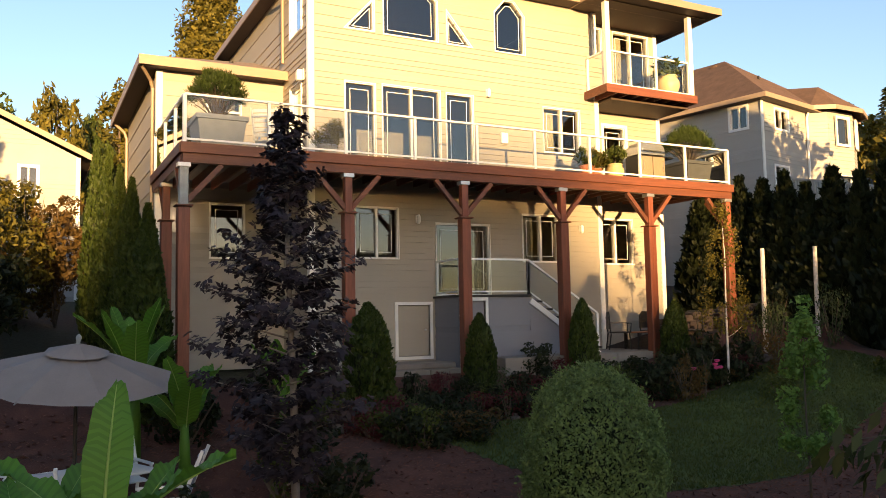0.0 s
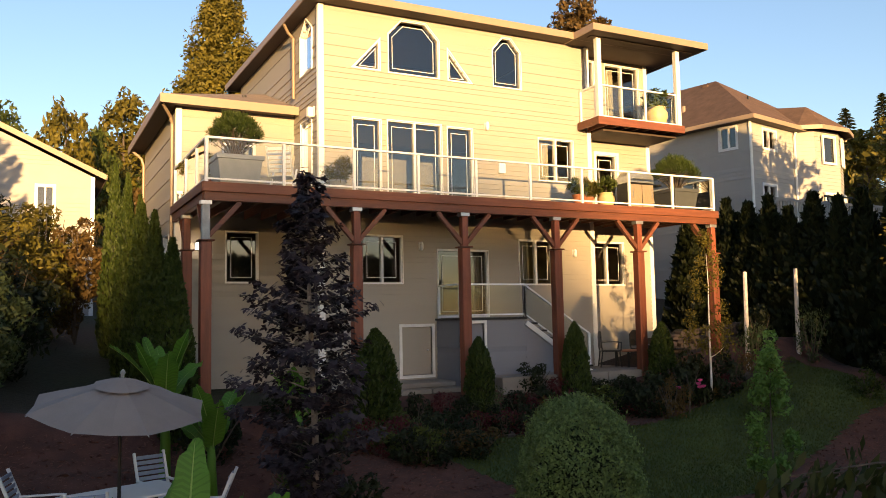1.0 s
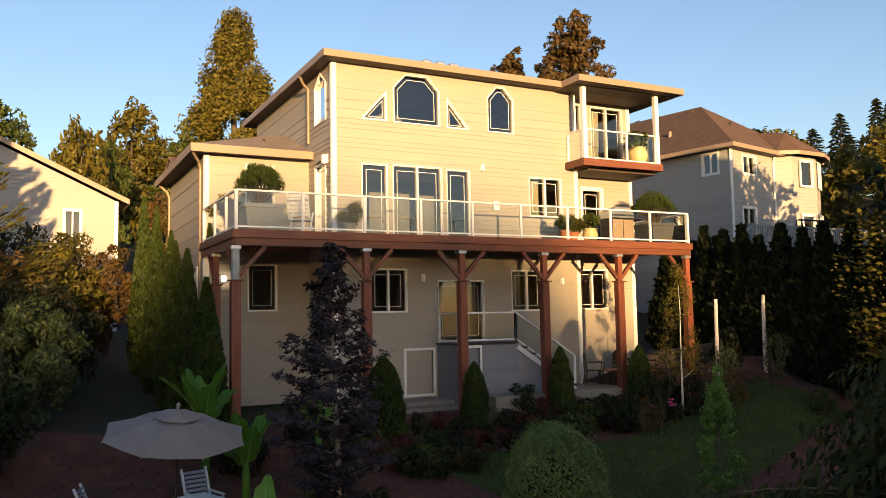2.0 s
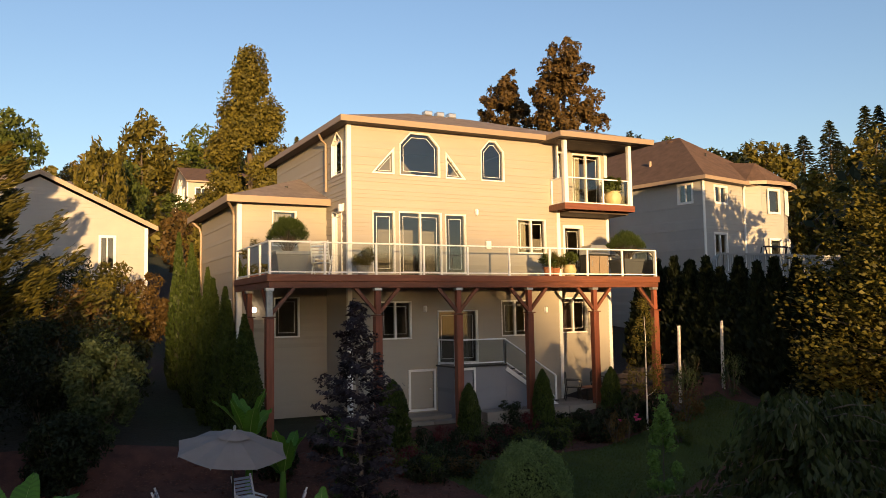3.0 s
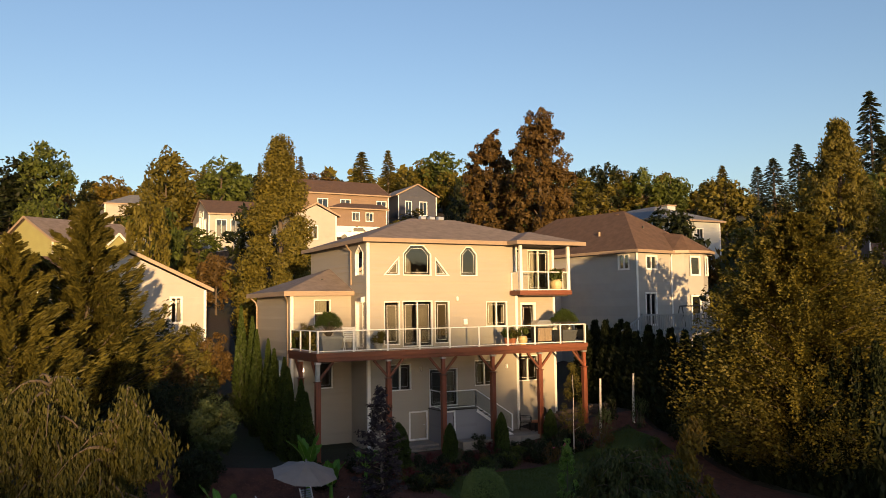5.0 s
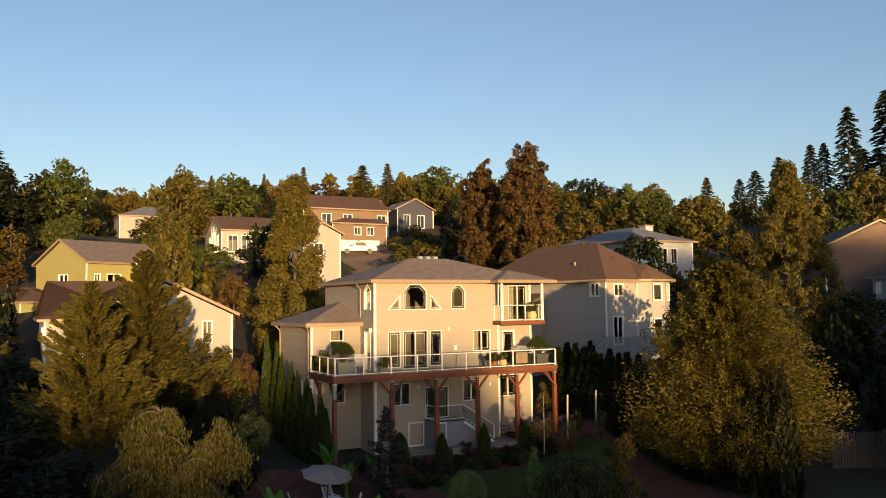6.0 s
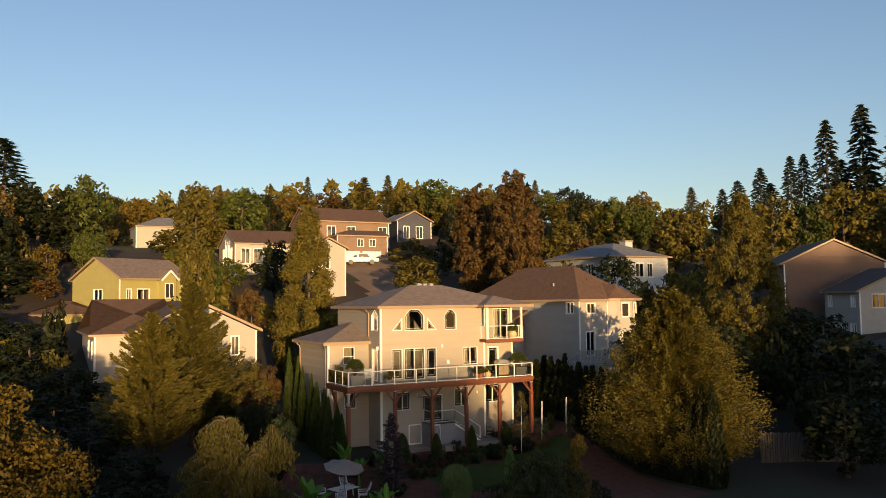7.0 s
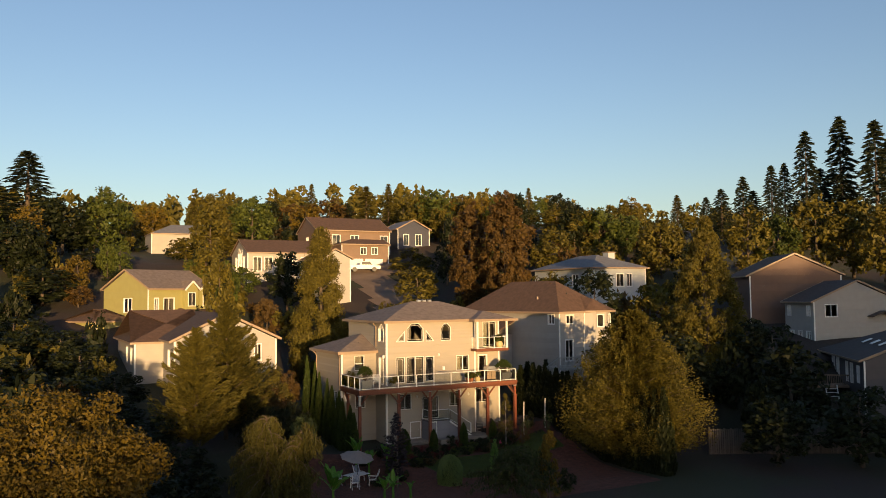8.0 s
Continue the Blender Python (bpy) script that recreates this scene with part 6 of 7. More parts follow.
    lump = np.where(R.uniform(0, 1, n) < 0.05, lump + R.uniform(0.02, 0.12, n), lump)
    c = np.stack([np.cos(a) * rr * lump, np.sin(a) * rr * lump, zz * (0.5 + 0.5 * lump)], 1)
    out = np.stack([np.cos(a), np.sin(a), 0.2 + 1.6 * f ** 3], 1)
    part("foliage", leaf_cards("foliage", c, out, 0.027, R, L_BUSH, 0.5, 0.45, 0.8), L_BUSH, bush)
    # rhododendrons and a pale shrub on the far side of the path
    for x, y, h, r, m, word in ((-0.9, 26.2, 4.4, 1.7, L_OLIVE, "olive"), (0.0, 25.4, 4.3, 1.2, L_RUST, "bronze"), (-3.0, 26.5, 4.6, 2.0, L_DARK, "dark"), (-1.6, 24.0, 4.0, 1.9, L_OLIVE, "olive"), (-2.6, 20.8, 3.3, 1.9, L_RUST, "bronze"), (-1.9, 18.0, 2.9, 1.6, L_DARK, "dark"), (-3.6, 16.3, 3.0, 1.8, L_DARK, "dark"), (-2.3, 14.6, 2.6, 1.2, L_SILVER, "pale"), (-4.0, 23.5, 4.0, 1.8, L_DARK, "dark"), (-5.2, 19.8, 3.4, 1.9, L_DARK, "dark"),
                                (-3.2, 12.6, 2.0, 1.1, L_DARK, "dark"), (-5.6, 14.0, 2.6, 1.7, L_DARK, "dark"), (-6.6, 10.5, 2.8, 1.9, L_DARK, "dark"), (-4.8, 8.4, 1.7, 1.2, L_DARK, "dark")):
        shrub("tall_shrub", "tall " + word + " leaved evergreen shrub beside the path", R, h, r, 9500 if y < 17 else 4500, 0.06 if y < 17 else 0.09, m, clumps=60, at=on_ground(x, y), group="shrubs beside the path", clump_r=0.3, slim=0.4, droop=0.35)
    # flowers
    f = thing("rose_bush", "small bush with pink flowers", "shrub", at=on_ground(11.9, 12.0))
    part("stem", B().tube([(0, 0, 0), (0.05, 0, 0.5), (0, 0.05, 0.9)], [0.02, 0.014, 0.006], 5), BARK, f)
    pink = mat("pink_petals", (0.55, 0.05, 0.16), 0.6, vary=0.2)
    for k in range(5):
        part("flower", B().lathe([(0.0, 0), (0.05, 0.02), (0.06, 0.06), (0.02, 0.07)], R.uniform(-0.3, 0.3), R.uniform(-0.25, 0.1), 9), pink, f).location.z = R.uniform(0.55, 1.0)


build_beds()


def build_hill_shrubs():
    """Bushes and thickets that fill the gardens between the houses."""
    keep = PLOTS
    protos = [[shrub("hill_bush", w + " bush between the gardens", R, 3.0, 2.2, 480, 0.28, m, clumps=26, group="bushes on the hillside", clump_r=0.34) for _ in range(2)] for w, m in (("dense dark green", L_DARK), ("dense olive green", L_OLIVE), ("dense autumn rust", L_RUST))]
    flat = [p for q in protos for p in q]
    spots = []
    while len(spots) < 230:
        y = -6 + 145 * R.uniform() ** 0.9
        x = R.uniform(-30 - 0.1 * y, 45 + 0.65 * y)
        if any(a - 1.5 < x < b + 1.5 and c - 1.5 < y < d + 1.5 for a, b, c, d in keep) or y < 5 or (y < 30 and -15 < x < 20) or (9 < y < 30 and 10 < x < 35):
            continue
        spots.append((x, y))
    for i, (x, y) in enumerate(spots):
        k = int(R.choice([0, 1, 2, 3, 4, 5], p=[0.28, 0.28, 0.14, 0.14, 0.08, 0.08])) if y > 14 or x < 12 else int(R.integers(0, 2))
        m = on_ground(x, y, R.uniform(0, 6.28), R.uniform(0.7, 1.5), R.uniform(0.6, 1.8), -0.1)
        if i >= 6:
            copy_thing(flat[k], m)
    for p, (x, y) in zip(flat, spots[:6]):
        p.matrix_basis = on_ground(x, y, 0, 1.1, 1.1, -0.1)


build_hill_shrubs()


# ---- banana plants ----
L_RIB = leaf_mat("banana_midribs", (0.22, 0.36, 0.08), (0.32, 0.46, 0.12), gloss=0.4)
def banana_leaf(b, base, az, length, rise, width, rng):
    """A long arching blade with a raised midrib."""
    n = 40
    side = Vector((-math.sin(az), math.cos(az), 0))
    rows = []
    for i in range(n + 1):
        t = i / n
        d = length * (t * 0.85 * math.cos(rise) + 0.1 * t * t)
        p = Vector(base) + Vector((math.cos(az), math.sin(az), 0)) * d + Vector((0, 0, length * (t * math.sin(rise) - 0.42 * t * t * math.cos(rise))))
        w = width * (math.sin(math.pi * min(t * 0.93 + 0.07, 1)) ** 0.6) * (0.12 if t < 0.12 else 1)
        wav = 0.03 * math.sin(t * 21 + az) + (0.006 if i % 2 else -0.006)
        rows.append([tuple(p - side * w + Vector((0, 0, 0.18 * w + wav))), tuple(p - side * w * 0.5 + Vector((0, 0, 0.12 * w + (0.005 if i % 2 else -0.005)))), tuple(p + Vector((0, 0, -0.02))), tuple(p + side * w * 0.5 + Vector((0, 0, 0.12 * w))), tuple(p + side * w + Vector((0, 0, 0.18 * w - wav)))])
    b.add([v for r in rows for v in r], [(i * 5 + j, i * 5 + j + 1, i * 5 + j + 6, i * 5 + j + 5) for i in range(n) for j in range(4)])
    return [r[2] for r in rows]


def banana(x, y, h, leaves, length, width, label, turn=0.0, blades=()):
    t = thing("banana_plant", label, "plant", "banana plants", at=on_ground(x, y, turn))
    part("stem", B().tube([(0, 0, -0.05), (0.02, 0, h * 0.5), (0, 0.02, h)], [0.10, 0.08, 0.05], 9), L_BANANA, t, smooth=True)
    blades = blades or [(k * 2.4 + 0.3, R.uniform(0.7, 1.35), length * R.uniform(0.75, 1.1), width * R.uniform(0.8, 1.1)) for k in range(leaves)]
    for k, (az, rise, ln, wd) in enumerate(blades):
        b = B()
        mid = banana_leaf(b, (0, 0, h * (0.75 + 0.25 * k / len(blades))), az, ln, rise, wd, R)
        leaf = part("leaf", b, L_BANANA, t, smooth=True)
        leaf.data.materials.append(L_BANANA_DARK)
        for q in leaf.data.polygons:
            q.material_index = (q.index // 4) % 2
        part("midrib", B().tube(mid[::8], [0.012 - 0.0018 * i for i in range(len(mid[::8]))], 5), L_RIB, leaf, "pale green midrib", smooth=True)


banana(-0.4, 3.8, 1.5, 7, 1.0, 0.15, "broad-leaved banana plant near the seating", blades=((1.9, 1.0, 0.85, 0.13), (-2.0, 0.8, 0.8, 0.12), (0.3, 1.1, 0.85, 0.13), (-1.1, 0.6, 0.8, 0.12), (2.6, 0.9, 1.0, 0.13), (-0.4, 0.85, 1.0, 0.13), (1.1, 1.46, 0.84, 0.13)))
banana(0.42, 3.15, 1.4, 5, 0.7, 0.1, "young banana plant near the seating", blades=((0.2, 1.25, 0.65, 0.09), (1.3, 0.9, 0.6, 0.09), (2.6, 1.0, 0.6, 0.09), (-0.9, 0.9, 0.55, 0.08)))
banana(-0.75, 4.2, 1.2, 6, 1.0, 0.15, "young banana plant near the seating", 2.9)
banana(-4.2, 3.6, 1.9, 10, 1.6, 0.22, "tall banana plant in the dark bed")
banana(0.7, 12.2, 1.3, 9, 1.5, 0.2, "banana plant behind the parasol", 1.0)
banana(1.3, 11.4, 1.0, 7, 1.3, 0.18, "banana plant behind the parasol", 2.0)
banana(2.9, 12.0, 0.9, 6, 1.2, 0.17, "banana plant beside the maple", 0.6)


# ---- parasol, table and chairs ----
def build_parasol():
    x, y = -0.22, 9.8
    p = thing("parasol", "open taupe garden parasol with eight panels", "parasol", at=pose(x, y, ground_z(x, y), 0, 0, 12))
    top = 1.09 - ground_z(x, y)
    r, drop, n = 1.14, 0.36, 8
    part("pole", B().tube([(0, 0, 0), (0, 0, top)], [0.025, 0.022], 8), BLACKM, p)
    part("base", B().lathe([(0.0, 0.08), (0.06, 0.08), (0.25, 0.04), (0.27, 0.0)], n=18), CONCRETE, p)
    cor = [(math.cos(6.2832 * k / n), math.sin(6.2832 * k / n)) for k in range(n)]
    tilt = pose(0, 0, top - 0.3, 0, 0, -12) @ pose(0, 0, 0, 13, 0, 12) @ pose(0, 0, 0.3 - top)
    for k in range(n):
        a, c = cor[k], cor[(k + 1) % n]
        b = B()
        rows = []
        for i, s in enumerate((0.14, 0.4, 0.7, 1.0)):
            z = top - 0.06 - drop * (0.85 * s + 0.15 * s * s)
            mid = 0.965
            rows.append([(a[0] * r * s, a[1] * r * s, z), ((a[0] + c[0]) / 2 * r * s * mid * 1.02, (a[1] + c[1]) / 2 * r * s * mid * 1.02, z - 0.025 * s), (c[0] * r * s, c[1] * r * s, z)])
        b.add([v for q in rows for v in q], [(i * 3 + j, i * 3 + j + 1, i * 3 + j + 4, i * 3 + j + 3) for i in range(3) for j in range(2)])
        part("panel", b, CANVAS, p).matrix_basis = tilt
        part("rib", B().tube([(a[0] * 0.1, a[1] * 0.1, top - 0.13), (a[0] * r, a[1] * r, top - 0.08 - drop)], [0.01, 0.008], 5), GREYWOOD, p).matrix_basis = tilt
    b = B()
    for k in range(n):
        a, c = cor[k], cor[(k + 1) % n]
        b.add([(a[0] * 0.03, a[1] * 0.03, top - 0.02), (a[0] * 0.36, a[1] * 0.36, top - 0.12), ((a[0] + c[0]) * 0.19, (a[1] + c[1]) * 0.185, top - 0.13), (c[0] * 0.36, c[1] * 0.36, top - 0.12), (c[0] * 0.03, c[1] * 0.03, top - 0.02)], [(0, 1, 2, 3, 4)])
    part("vent", b, CANVAS, p).matrix_basis = tilt
    part("finial", B().lathe([(0.0, 0.1), (0.025, 0.08), (0.035, 0.05), (0.025, 0.02), (0.02, -0.06)], n=10), GREYWOOD, p, smooth=True).matrix_basis = tilt @ pose(0, 0, top)


build_parasol()


def garden_chair(at, label="white slatted garden chair with blue-grey back"):
    c = thing("garden_chair", label, "chair", "chairs round the garden table", at=at)
    for i in range(6):
        part("seat_slat", B().box(-0.22, 0.22, -0.24 + i * 0.08, -0.175 + i * 0.08, 0.42, 0.44, 0.004), METALW, c)
    for i in range(7):
        y = 0.25 + i * 0.025
        part("back_slat", B().box(-0.21, 0.21, y, y + 0.018, 0.5 + i * 0.075, 0.555 + i * 0.075, 0.004), BLUEGREY, c)
    for x in (-0.23, 0.23):
        part("back_post", B().beam((x, 0.2, 0.42), (x, 0.46, 1.05), 0.035, 0.04), METALW, c)
        part("front_leg", B().beam((x, -0.2, 0.43), (x, -0.26, 0), 0.035, 0.035), METALW, c)
        part("rear_leg", B().beam((x, 0.18, 0.43), (x, 0.3, 0), 0.035, 0.035), METALW, c)
        part("arm", B().box(x - 0.03, x + 0.03, -0.28, 0.3, 0.64, 0.665, 0.006), METALW, c)
        part("arm_post", B().beam((x, -0.24, 0.44), (x, -0.25, 0.64), 0.03, 0.03), METALW, c)
    return c


def build_seating():
    gz = ground_z(-0.1, 10.4)
    t = thing("garden_table", "pale rectangular garden table under the parasol", "table", at=pose(-0.1, 10.25, gz, 0, 0, 20))
    part("tabletop", B().box(-0.75, 0.75, -0.48, 0.48, 0.70, 0.735, 0.01), METALW, t)
    for x in (-0.65, 0.65):
        for y in (-0.38, 0.38):
            part("leg", B().box(x - 0.025, x + 0.025, y - 0.025, y + 0.025, 0, 0.70, 0.005), BLACKM, t)
    c = garden_chair(pose(0.75, 9.5, gz, 0, 0, -110))
    for x, y, a in ((-1.15, 10.9, 75), (-0.6, 9.3, 170), (0.5, 11.2, 15)):
        copy_thing(c, pose(x, y, gz, 0, 0, a))


build_seating()


# ---- things on the deck and patio ----
def pot(name, label, x, y, z, r, h, m, ph=0.5, pr=0.4, pm=L_GREEN, leaf=0.04, n=1500, slim=0.3, round_belly=False):
    p = thing(name, label, "plant pot", at=pose(x, y, z))
    prof = [(r * 0.62, 0), (r * 0.95, h * 0.9), (r * 1.04, h * 0.91), (r * 1.04, h), (r * 0.92, h), (r * 0.86, h * 0.85), (0.0, h * 0.84)]
    if round_belly:
        prof = [(r * 0.6, 0), (r * 0.85, h * 0.2), (r * 1.05, h * 0.5), (r * 1.02, h * 0.7), (r * 0.8, h * 0.9), (r * 0.88, h * 0.93), (r * 0.88, h), (r * 0.76, h), (r * 0.7, h * 0.86), (0.0, h * 0.85)]
    part("pot", B().lathe(prof, n=20), m, p, smooth=round_belly)
    c, out = broad_points(R, h + ph, pr, h * 0.95, n, 14, clump_r=0.42)
    part("plant", leaf_cards("plant", c, out, leaf, R, pm, -0.3, slim), pm, p)
    part("stem", B().tube([(0, 0, h * 0.8), (0.02, 0, h + ph * 0.4), (-0.02, 0.02, h + ph * 0.7)], [0.03, 0.02, 0.01], 6), BARK, p)


def planter(label, x, y, z, w, h, top, wide, flat, m, turn=0.0):
    """A tapered square planter with a dwarf pine: bare stems below, a dome of needle tufts above."""
    p = thing("square_planter", label, "plant pot", "square planters on the deck", at=pose(x, y, z, 0, 0, turn))
    lo, hi = w * 0.40, w * 0.5
    rings = [(lo, 0), (hi * 0.97, h * 0.86), (hi * 1.05, h * 0.87), (hi * 1.05, h), (hi * 0.93, h), (hi * 0.9, h * 0.88)]
    b = B().add([(sx * q, sy * q, zz) for q, zz in rings for sx, sy in ((-1, -1), (1, -1), (1, 1), (-1, 1))],
                [(i * 4 + j, i * 4 + (j + 1) % 4, i * 4 + 4 + (j + 1) % 4, i * 4 + 4 + j) for i in range(len(rings) - 1) for j in range(4)] + [(3, 2, 1, 0)])
    part("pot", b, m, p)
    part("soil", B().box(-hi * 0.9, hi * 0.9, -hi * 0.9, hi * 0.9, h * 0.8, h * 0.88), MULCHSOIL, p)
    st = B()
    cs, ds = [], []
    mid = h + (top - h) * 0.42
    for k in range(46):
        a, q = k * 2.4, math.sqrt((k + 0.5) / 46)
        tip = Vector((math.cos(a) * wide * q, math.sin(a) * wide * q, mid + (top - mid) * (1 - q ** flat) + R.uniform(-0.04, 0.05)))
        st.tube([(0, 0, h * 0.85), (tip.x * 0.45, tip.y * 0.45, h + (tip.z - h) * 0.45), tuple(tip)], [0.022, 0.012, 0.005], 4)
        n = 120
        f = R.uniform(0, 1, n) ** 0.6
        v = unit(R.normal(0, 1, (n, 3)) + np.array([[0, 0, 0.7]]))
        cs.append(np.array(tip)[None] + v * 0.15 * f[:, None] * wide / 0.55)
        ds.append(v + np.array([[0, 0, 0.5]]))
    c, d = np.concatenate(cs), unit(np.concatenate(ds))
    wv = unit(np.cross(d, R.normal(0, 1, c.shape)))
    part("stem", st, BARK, p)
    part("plant", cards("plant", c, d * 0.055, wv * 0.008, wv * 0, L_ARB), L_ARB, p)


def build_deck_things():
    z = 4.452
    planter("large tapered grey planter with a rounded dwarf pine", 2.42, 14.75, z, 0.92, 0.66, 1.52, 0.52, 2.4, POTGREY)
    pot("corner_pot", "brown pot with spiky grass by the railing", 2.05, 16.7, z, 0.3, 0.5, TERRA, ph=0.6, pr=0.42, pm=L_OLIVE, leaf=0.09, n=900, slim=0.1)
    pot("grass_pot", "dark pot with long green grass", 4.55, 14.55, z, 0.2, 0.3, POTGREY, ph=0.5, pr=0.34, pm=L_OLIVE, leaf=0.11, n=900, slim=0.07)
    pot("terracotta_pot", "terracotta pot with upright leaves", 10.95, 14.5, z, 0.18, 0.32, TERRA, ph=0.45, pr=0.26, pm=L_GREEN, leaf=0.09, n=600, slim=0.15)
    pot("clay_pot", "tan clay pot with green leaves", 11.75, 14.45, z, 0.21, 0.4, POTTAN, round_belly=True, ph=0.4, pr=0.3, pm=L_GREEN, leaf=0.06, n=800)
    pot("clay_pot", "small brown pot with yellow-green leaves", 11.35, 14.7, z, 0.17, 0.3, TERRA, ph=0.5, pr=0.3, pm=L_OLIVE, leaf=0.09, n=700, slim=0.12)
    planter("large dark grey planter with a spreading dwarf pine", 14.25, 14.6, z, 0.85, 0.62, 1.5, 0.6, 1.5, POTDARK)
    pot("balcony_pot", "round tan pot with leafy plant on the balcony", 14.2, 15.15, 6.945, 0.30, 0.55, POTTAN, ph=0.42, pr=0.36, pm=L_GREEN, leaf=0.09, n=700, slim=0.3, round_belly=True)
    # gas grill under its cover
    g = thing("grill", "barbecue grill with grey hood and tan doors", "grill", at=pose(13.15, 14.95, z))
    part("cabinet", B().box(-0.42, 0.42, -0.26, 0.27, 0.06, 0.78, 0.02), BLACKM, g)
    for x in (-0.2, 0.2):
        door = part("door", B().box(x - 0.19, x + 0.19, -0.285, -0.262, 0.12, 0.74, 0.008), FASCIA, g, "tan panelled door")
        part("handle", B().box(x - 0.01 - 0.12 * (1 if x < 0 else -1), x + 0.01 - 0.12 * (1 if x < 0 else -1), -0.31, -0.286, 0.4, 0.6), STEEL, door)
    part("side_shelf", B().box(0.425, 0.75, -0.22, 0.22, 0.74, 0.78, 0.01), BLACKM, g)
    part("hood", B().prism([(-0.42, 0.79), (0.42, 0.79), (0.40, 0.98), (0.28, 1.1), (-0.28, 1.1), (-0.40, 0.98)], -0.27, 0.26), STEEL, g, "grey metal hood")
    part("hood_handle", B().tube([(-0.3, -0.3, 0.9), (0.3, -0.3, 0.9)], [0.015, 0.015], 6), STEEL, g)
    for x in (-0.36, 0.36):
        part("wheel", B().box(x - 0.03, x + 0.03, -0.2, -0.1, 0, 0.1, 0.01), BLACKM, g)
    garden = thing("deck_chair", "white folding chair on the deck", "chair", at=pose(3.55, 15.2, z, 0, 0, 150))
    for i in range(5):
        part("seat_slat", B().box(-0.24, 0.24, -0.24 + i * 0.095, -0.165 + i * 0.095, 0.40, 0.42, 0.004), METALW, garden)
    for i in range(6):
        part("back_slat", B().box(-0.23, 0.23, 0.24 + i * 0.03, 0.26 + i * 0.03, 0.48 + i * 0.09, 0.55 + i * 0.09, 0.004), METALW, garden)
    for x in (-0.25, 0.25):
        part("leg", B().beam((x, -0.25, 0), (x, 0.25, 0.62), 0.035, 0.03), METALW, garden)
        part("leg", B().beam((x, 0.3, 0), (x, -0.22, 0.62), 0.035, 0.03), METALW, garden)
        part("back_post", B().beam((x, 0.2, 0.4), (x, 0.44, 1.02), 0.035, 0.03), METALW, garden)
    # iron chairs and table on the patio
    t = thing("patio_table", "low dark metal table on the patio", "table", at=pose(13.0, 14.95, 0.4))
    part("tabletop", B().box(-0.6, 0.6, -0.32, 0.32, 0.40, 0.43, 0.01), TERRA, t)
    for x in (-0.5, 0.5):
        for y in (-0.25, 0.25):
            part("leg", B().box(x - 0.02, x + 0.02, y - 0.02, y + 0.02, 0, 0.40), BLACKM, t)
    c = thing("patio_chair", "dark metal armchair on the patio", "chair", "chairs on the patio", at=pose(12.3, 15.2, 0.4, 0, 0, 60))
    part("seat", B().box(-0.25, 0.25, -0.25, 0.25, 0.40, 0.44, 0.015), BLACKM, c)
    part("backrest", B().prism([(-0.25, 0.5), (0.25, 0.5), (0.25, 0.82), (0.12, 0.93), (-0.12, 0.93), (-0.25, 0.82)], 0.24, 0.27), BLACKM, c)
    for x in (-0.24, 0.24):
        part("arm", B().tube([(x, -0.25, 0.42), (x, -0.27, 0.64), (x, 0, 0.66), (x, 0.26, 0.66)], [0.018] * 4, 6), BLACKM, c)
        part("leg", B().tube([(x, -0.22, 0.4), (x, -0.26, 0)], [0.018, 0.018], 6), BLACKM, c)
        part("leg", B().tube([(x, 0.22, 0.4), (x, 0.28, 0)], [0.018, 0.018], 6), BLACKM, c)
        part("back_post", B().tube([(x, 0.23, 0.42), (x, 0.26, 0.8)], [0.018, 0.018], 6), BLACKM, c)
    for x, y, a in ((13.7, 15.5, 10), (14.2, 14.7, -60)):
        copy_thing(c, pose(x, y, 0.4, 0, 0, a))
    # small lit lamp at the wing
    l = thing("porch_lamp", "small lit white lamp on the basement wall", "lamp", at=pose(2.2, WY - 0.03, 3.55))
    glow = bpy.data.materials.new("lit_lamp")
    nd, lk = nodes_of(glow)
    nd["Principled BSDF"].inputs["Emission Color"].default_value = (1, 0.85, 0.6, 1)
    nd["Principled BSDF"].inputs["Emission Strength"].default_value = 6
    part("mount", B().box(-0.06, 0.06, -0.03, 0.0, -0.09, 0.09, 0.01), WHITE, l)
    part("globe", B().lathe([(0.0, -0.08), (0.05, -0.06), (0.06, 0), (0.05, 0.06), (0.0, 0.08)], 0, -0.1, 10), glow, l)


build_deck_things()


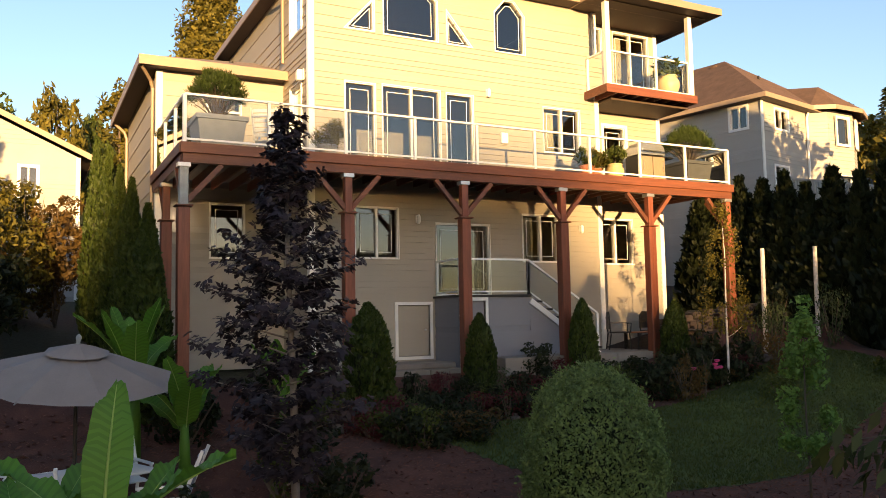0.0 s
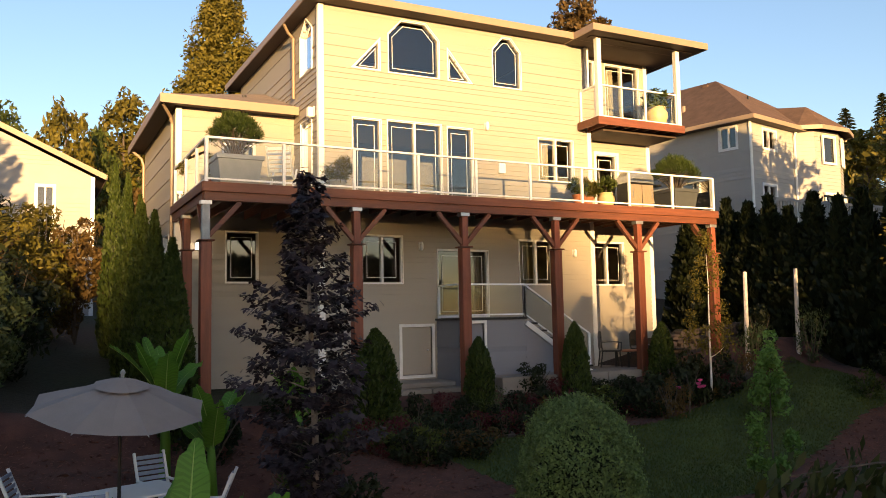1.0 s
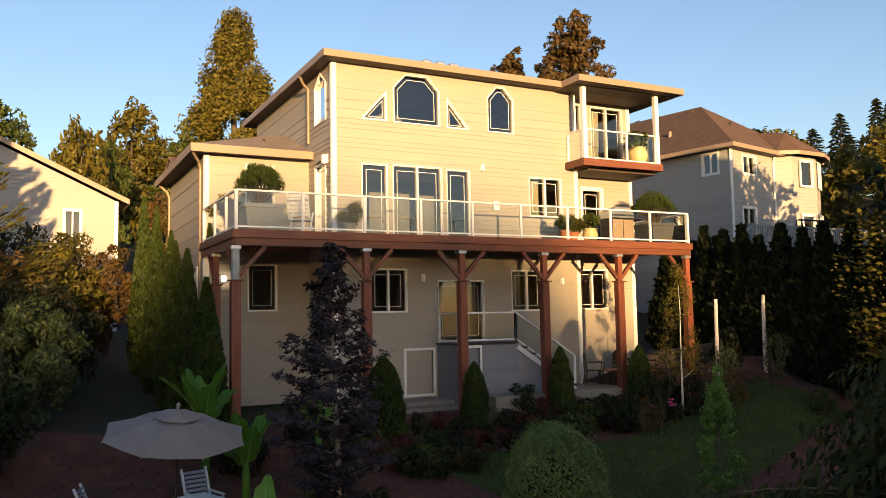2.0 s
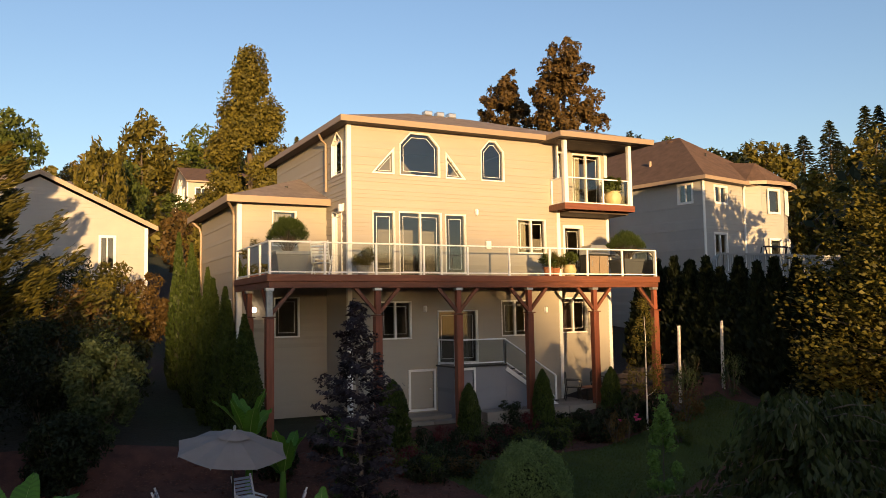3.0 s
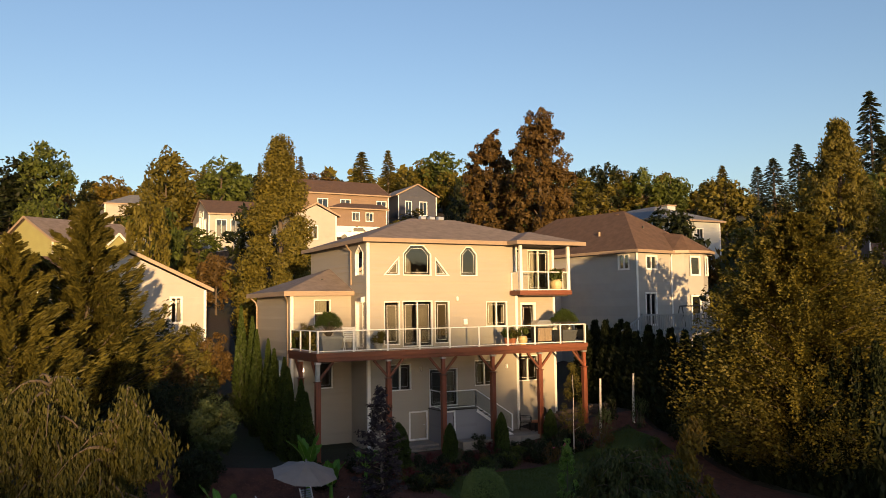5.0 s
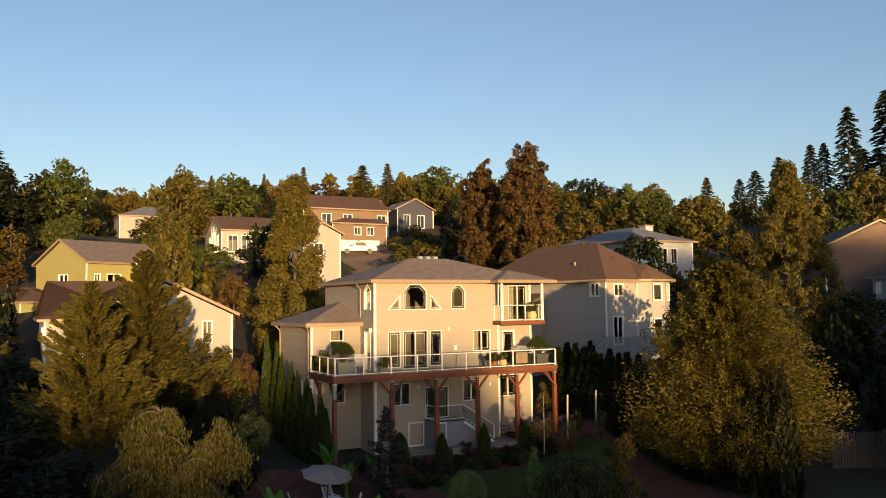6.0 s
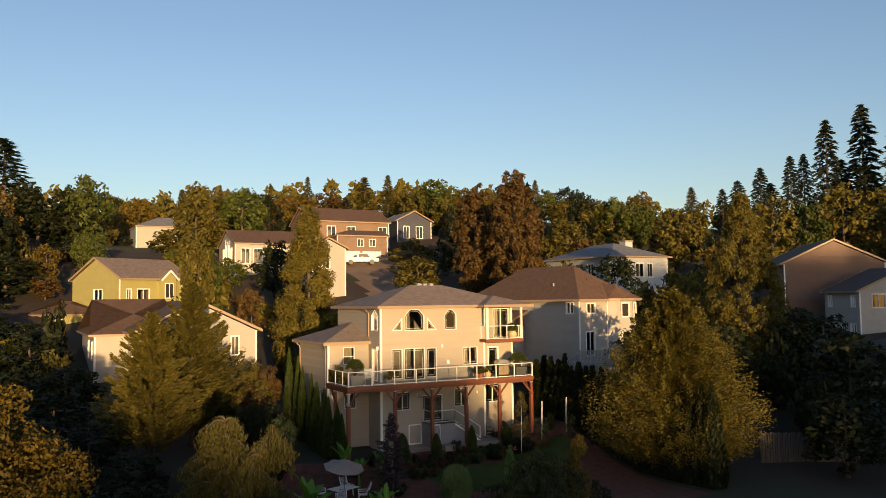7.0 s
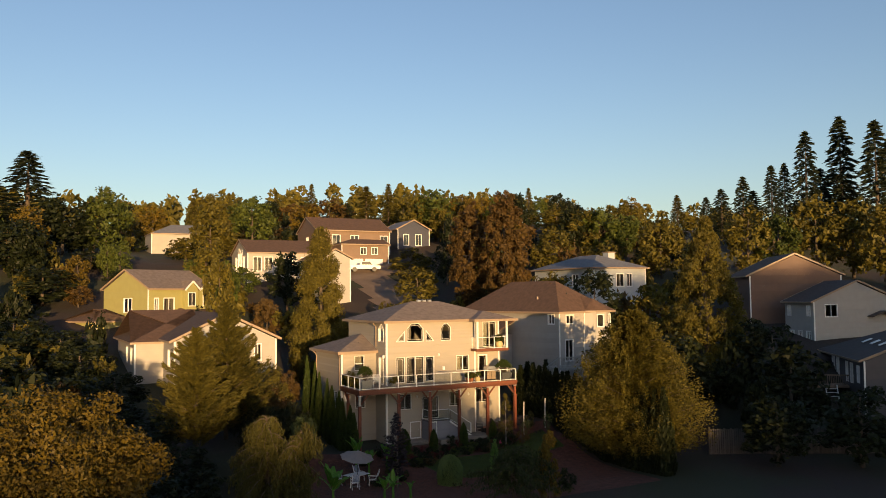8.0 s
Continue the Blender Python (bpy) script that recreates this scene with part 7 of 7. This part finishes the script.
# ---- far woods that close the ridge ----
def build_far_woods():
    k = 230
    x = R.uniform(-170, 330, k)
    y = 205 + 22 * np.sin(x * 0.05) + R.uniform(-14, 14, k)
    h = R.uniform(6.0, 12.0, k)
    g = np.array([ground_z(a, b) for a, b in zip(x, y)])
    n = 80 * k
    i = np.repeat(np.arange(k), 80)
    v = unit(R.normal(0, 1, (n, 3))) * R.uniform(0.6, 1.0, (n, 1))
    c = np.stack([x[i] + v[:, 0] * 2.9, y[i] + v[:, 1] * 2.9, g[i] + h[i] * (0.5 + 0.5 * v[:, 2])], 1)
    tagged(new("far_woods", leaf_cards("far_woods", c, np.tile([[0, -1.0, 0.2]], (n, 1)), 1.0, R, L_OLIVE, 0.2, 0.6, 0.9)), "olive woods along the far ridge", "woods", kind="stuff")


build_far_woods()


# ---- hill road and truck ----
ASPHALT = mat("dusty_driveway", (0.17, 0.12, 0.085), 0.9, vary=0.25, scale=0.6, bump=0.3)
draped("road", (20, 46, 58, 88, lambda x, y: abs(x - (24.5 + 0.28 * (y - 58) + 1.5 * math.sin(y * 0.12))) < 3.2 or (27.5 < x < 37 and y > 80 and y < 86)), 0.06, ASPHALT, "sunlit driveway climbing to the brown house", "road", 1.0)


def build_truck():
    x, y = 30.6, 82.6
    t = thing("pickup_truck", "white pickup truck parked on the driveway", "car", at=on_ground(x, y, radians(-20), dz=0.08))
    body = B().prism([(-2.6, 0.45), (2.6, 0.45), (2.6, 0.95), (1.5, 1.05), (0.9, 1.72), (-0.5, 1.72), (-0.7, 1.1), (-2.6, 1.1)], -0.9, 0.9)
    part("body", body, WHITE, t)
    part("window", B().prism([(0.0, 1.15), (1.3, 1.12), (0.85, 1.62), (-0.4, 1.62), (-0.4, 1.15)], -0.915, 0.915), DARKLINE, t)
    for wx in (-1.6, 1.6):
        for s in (-1, 1):
            w = part("wheel", B().prism([(wx + 0.38 * math.cos(k * 0.524), 0.38 + 0.38 * math.sin(k * 0.524)) for k in range(12)], s * 0.92 - 0.12, s * 0.92 + 0.12), DARKLINE, t)


build_truck()
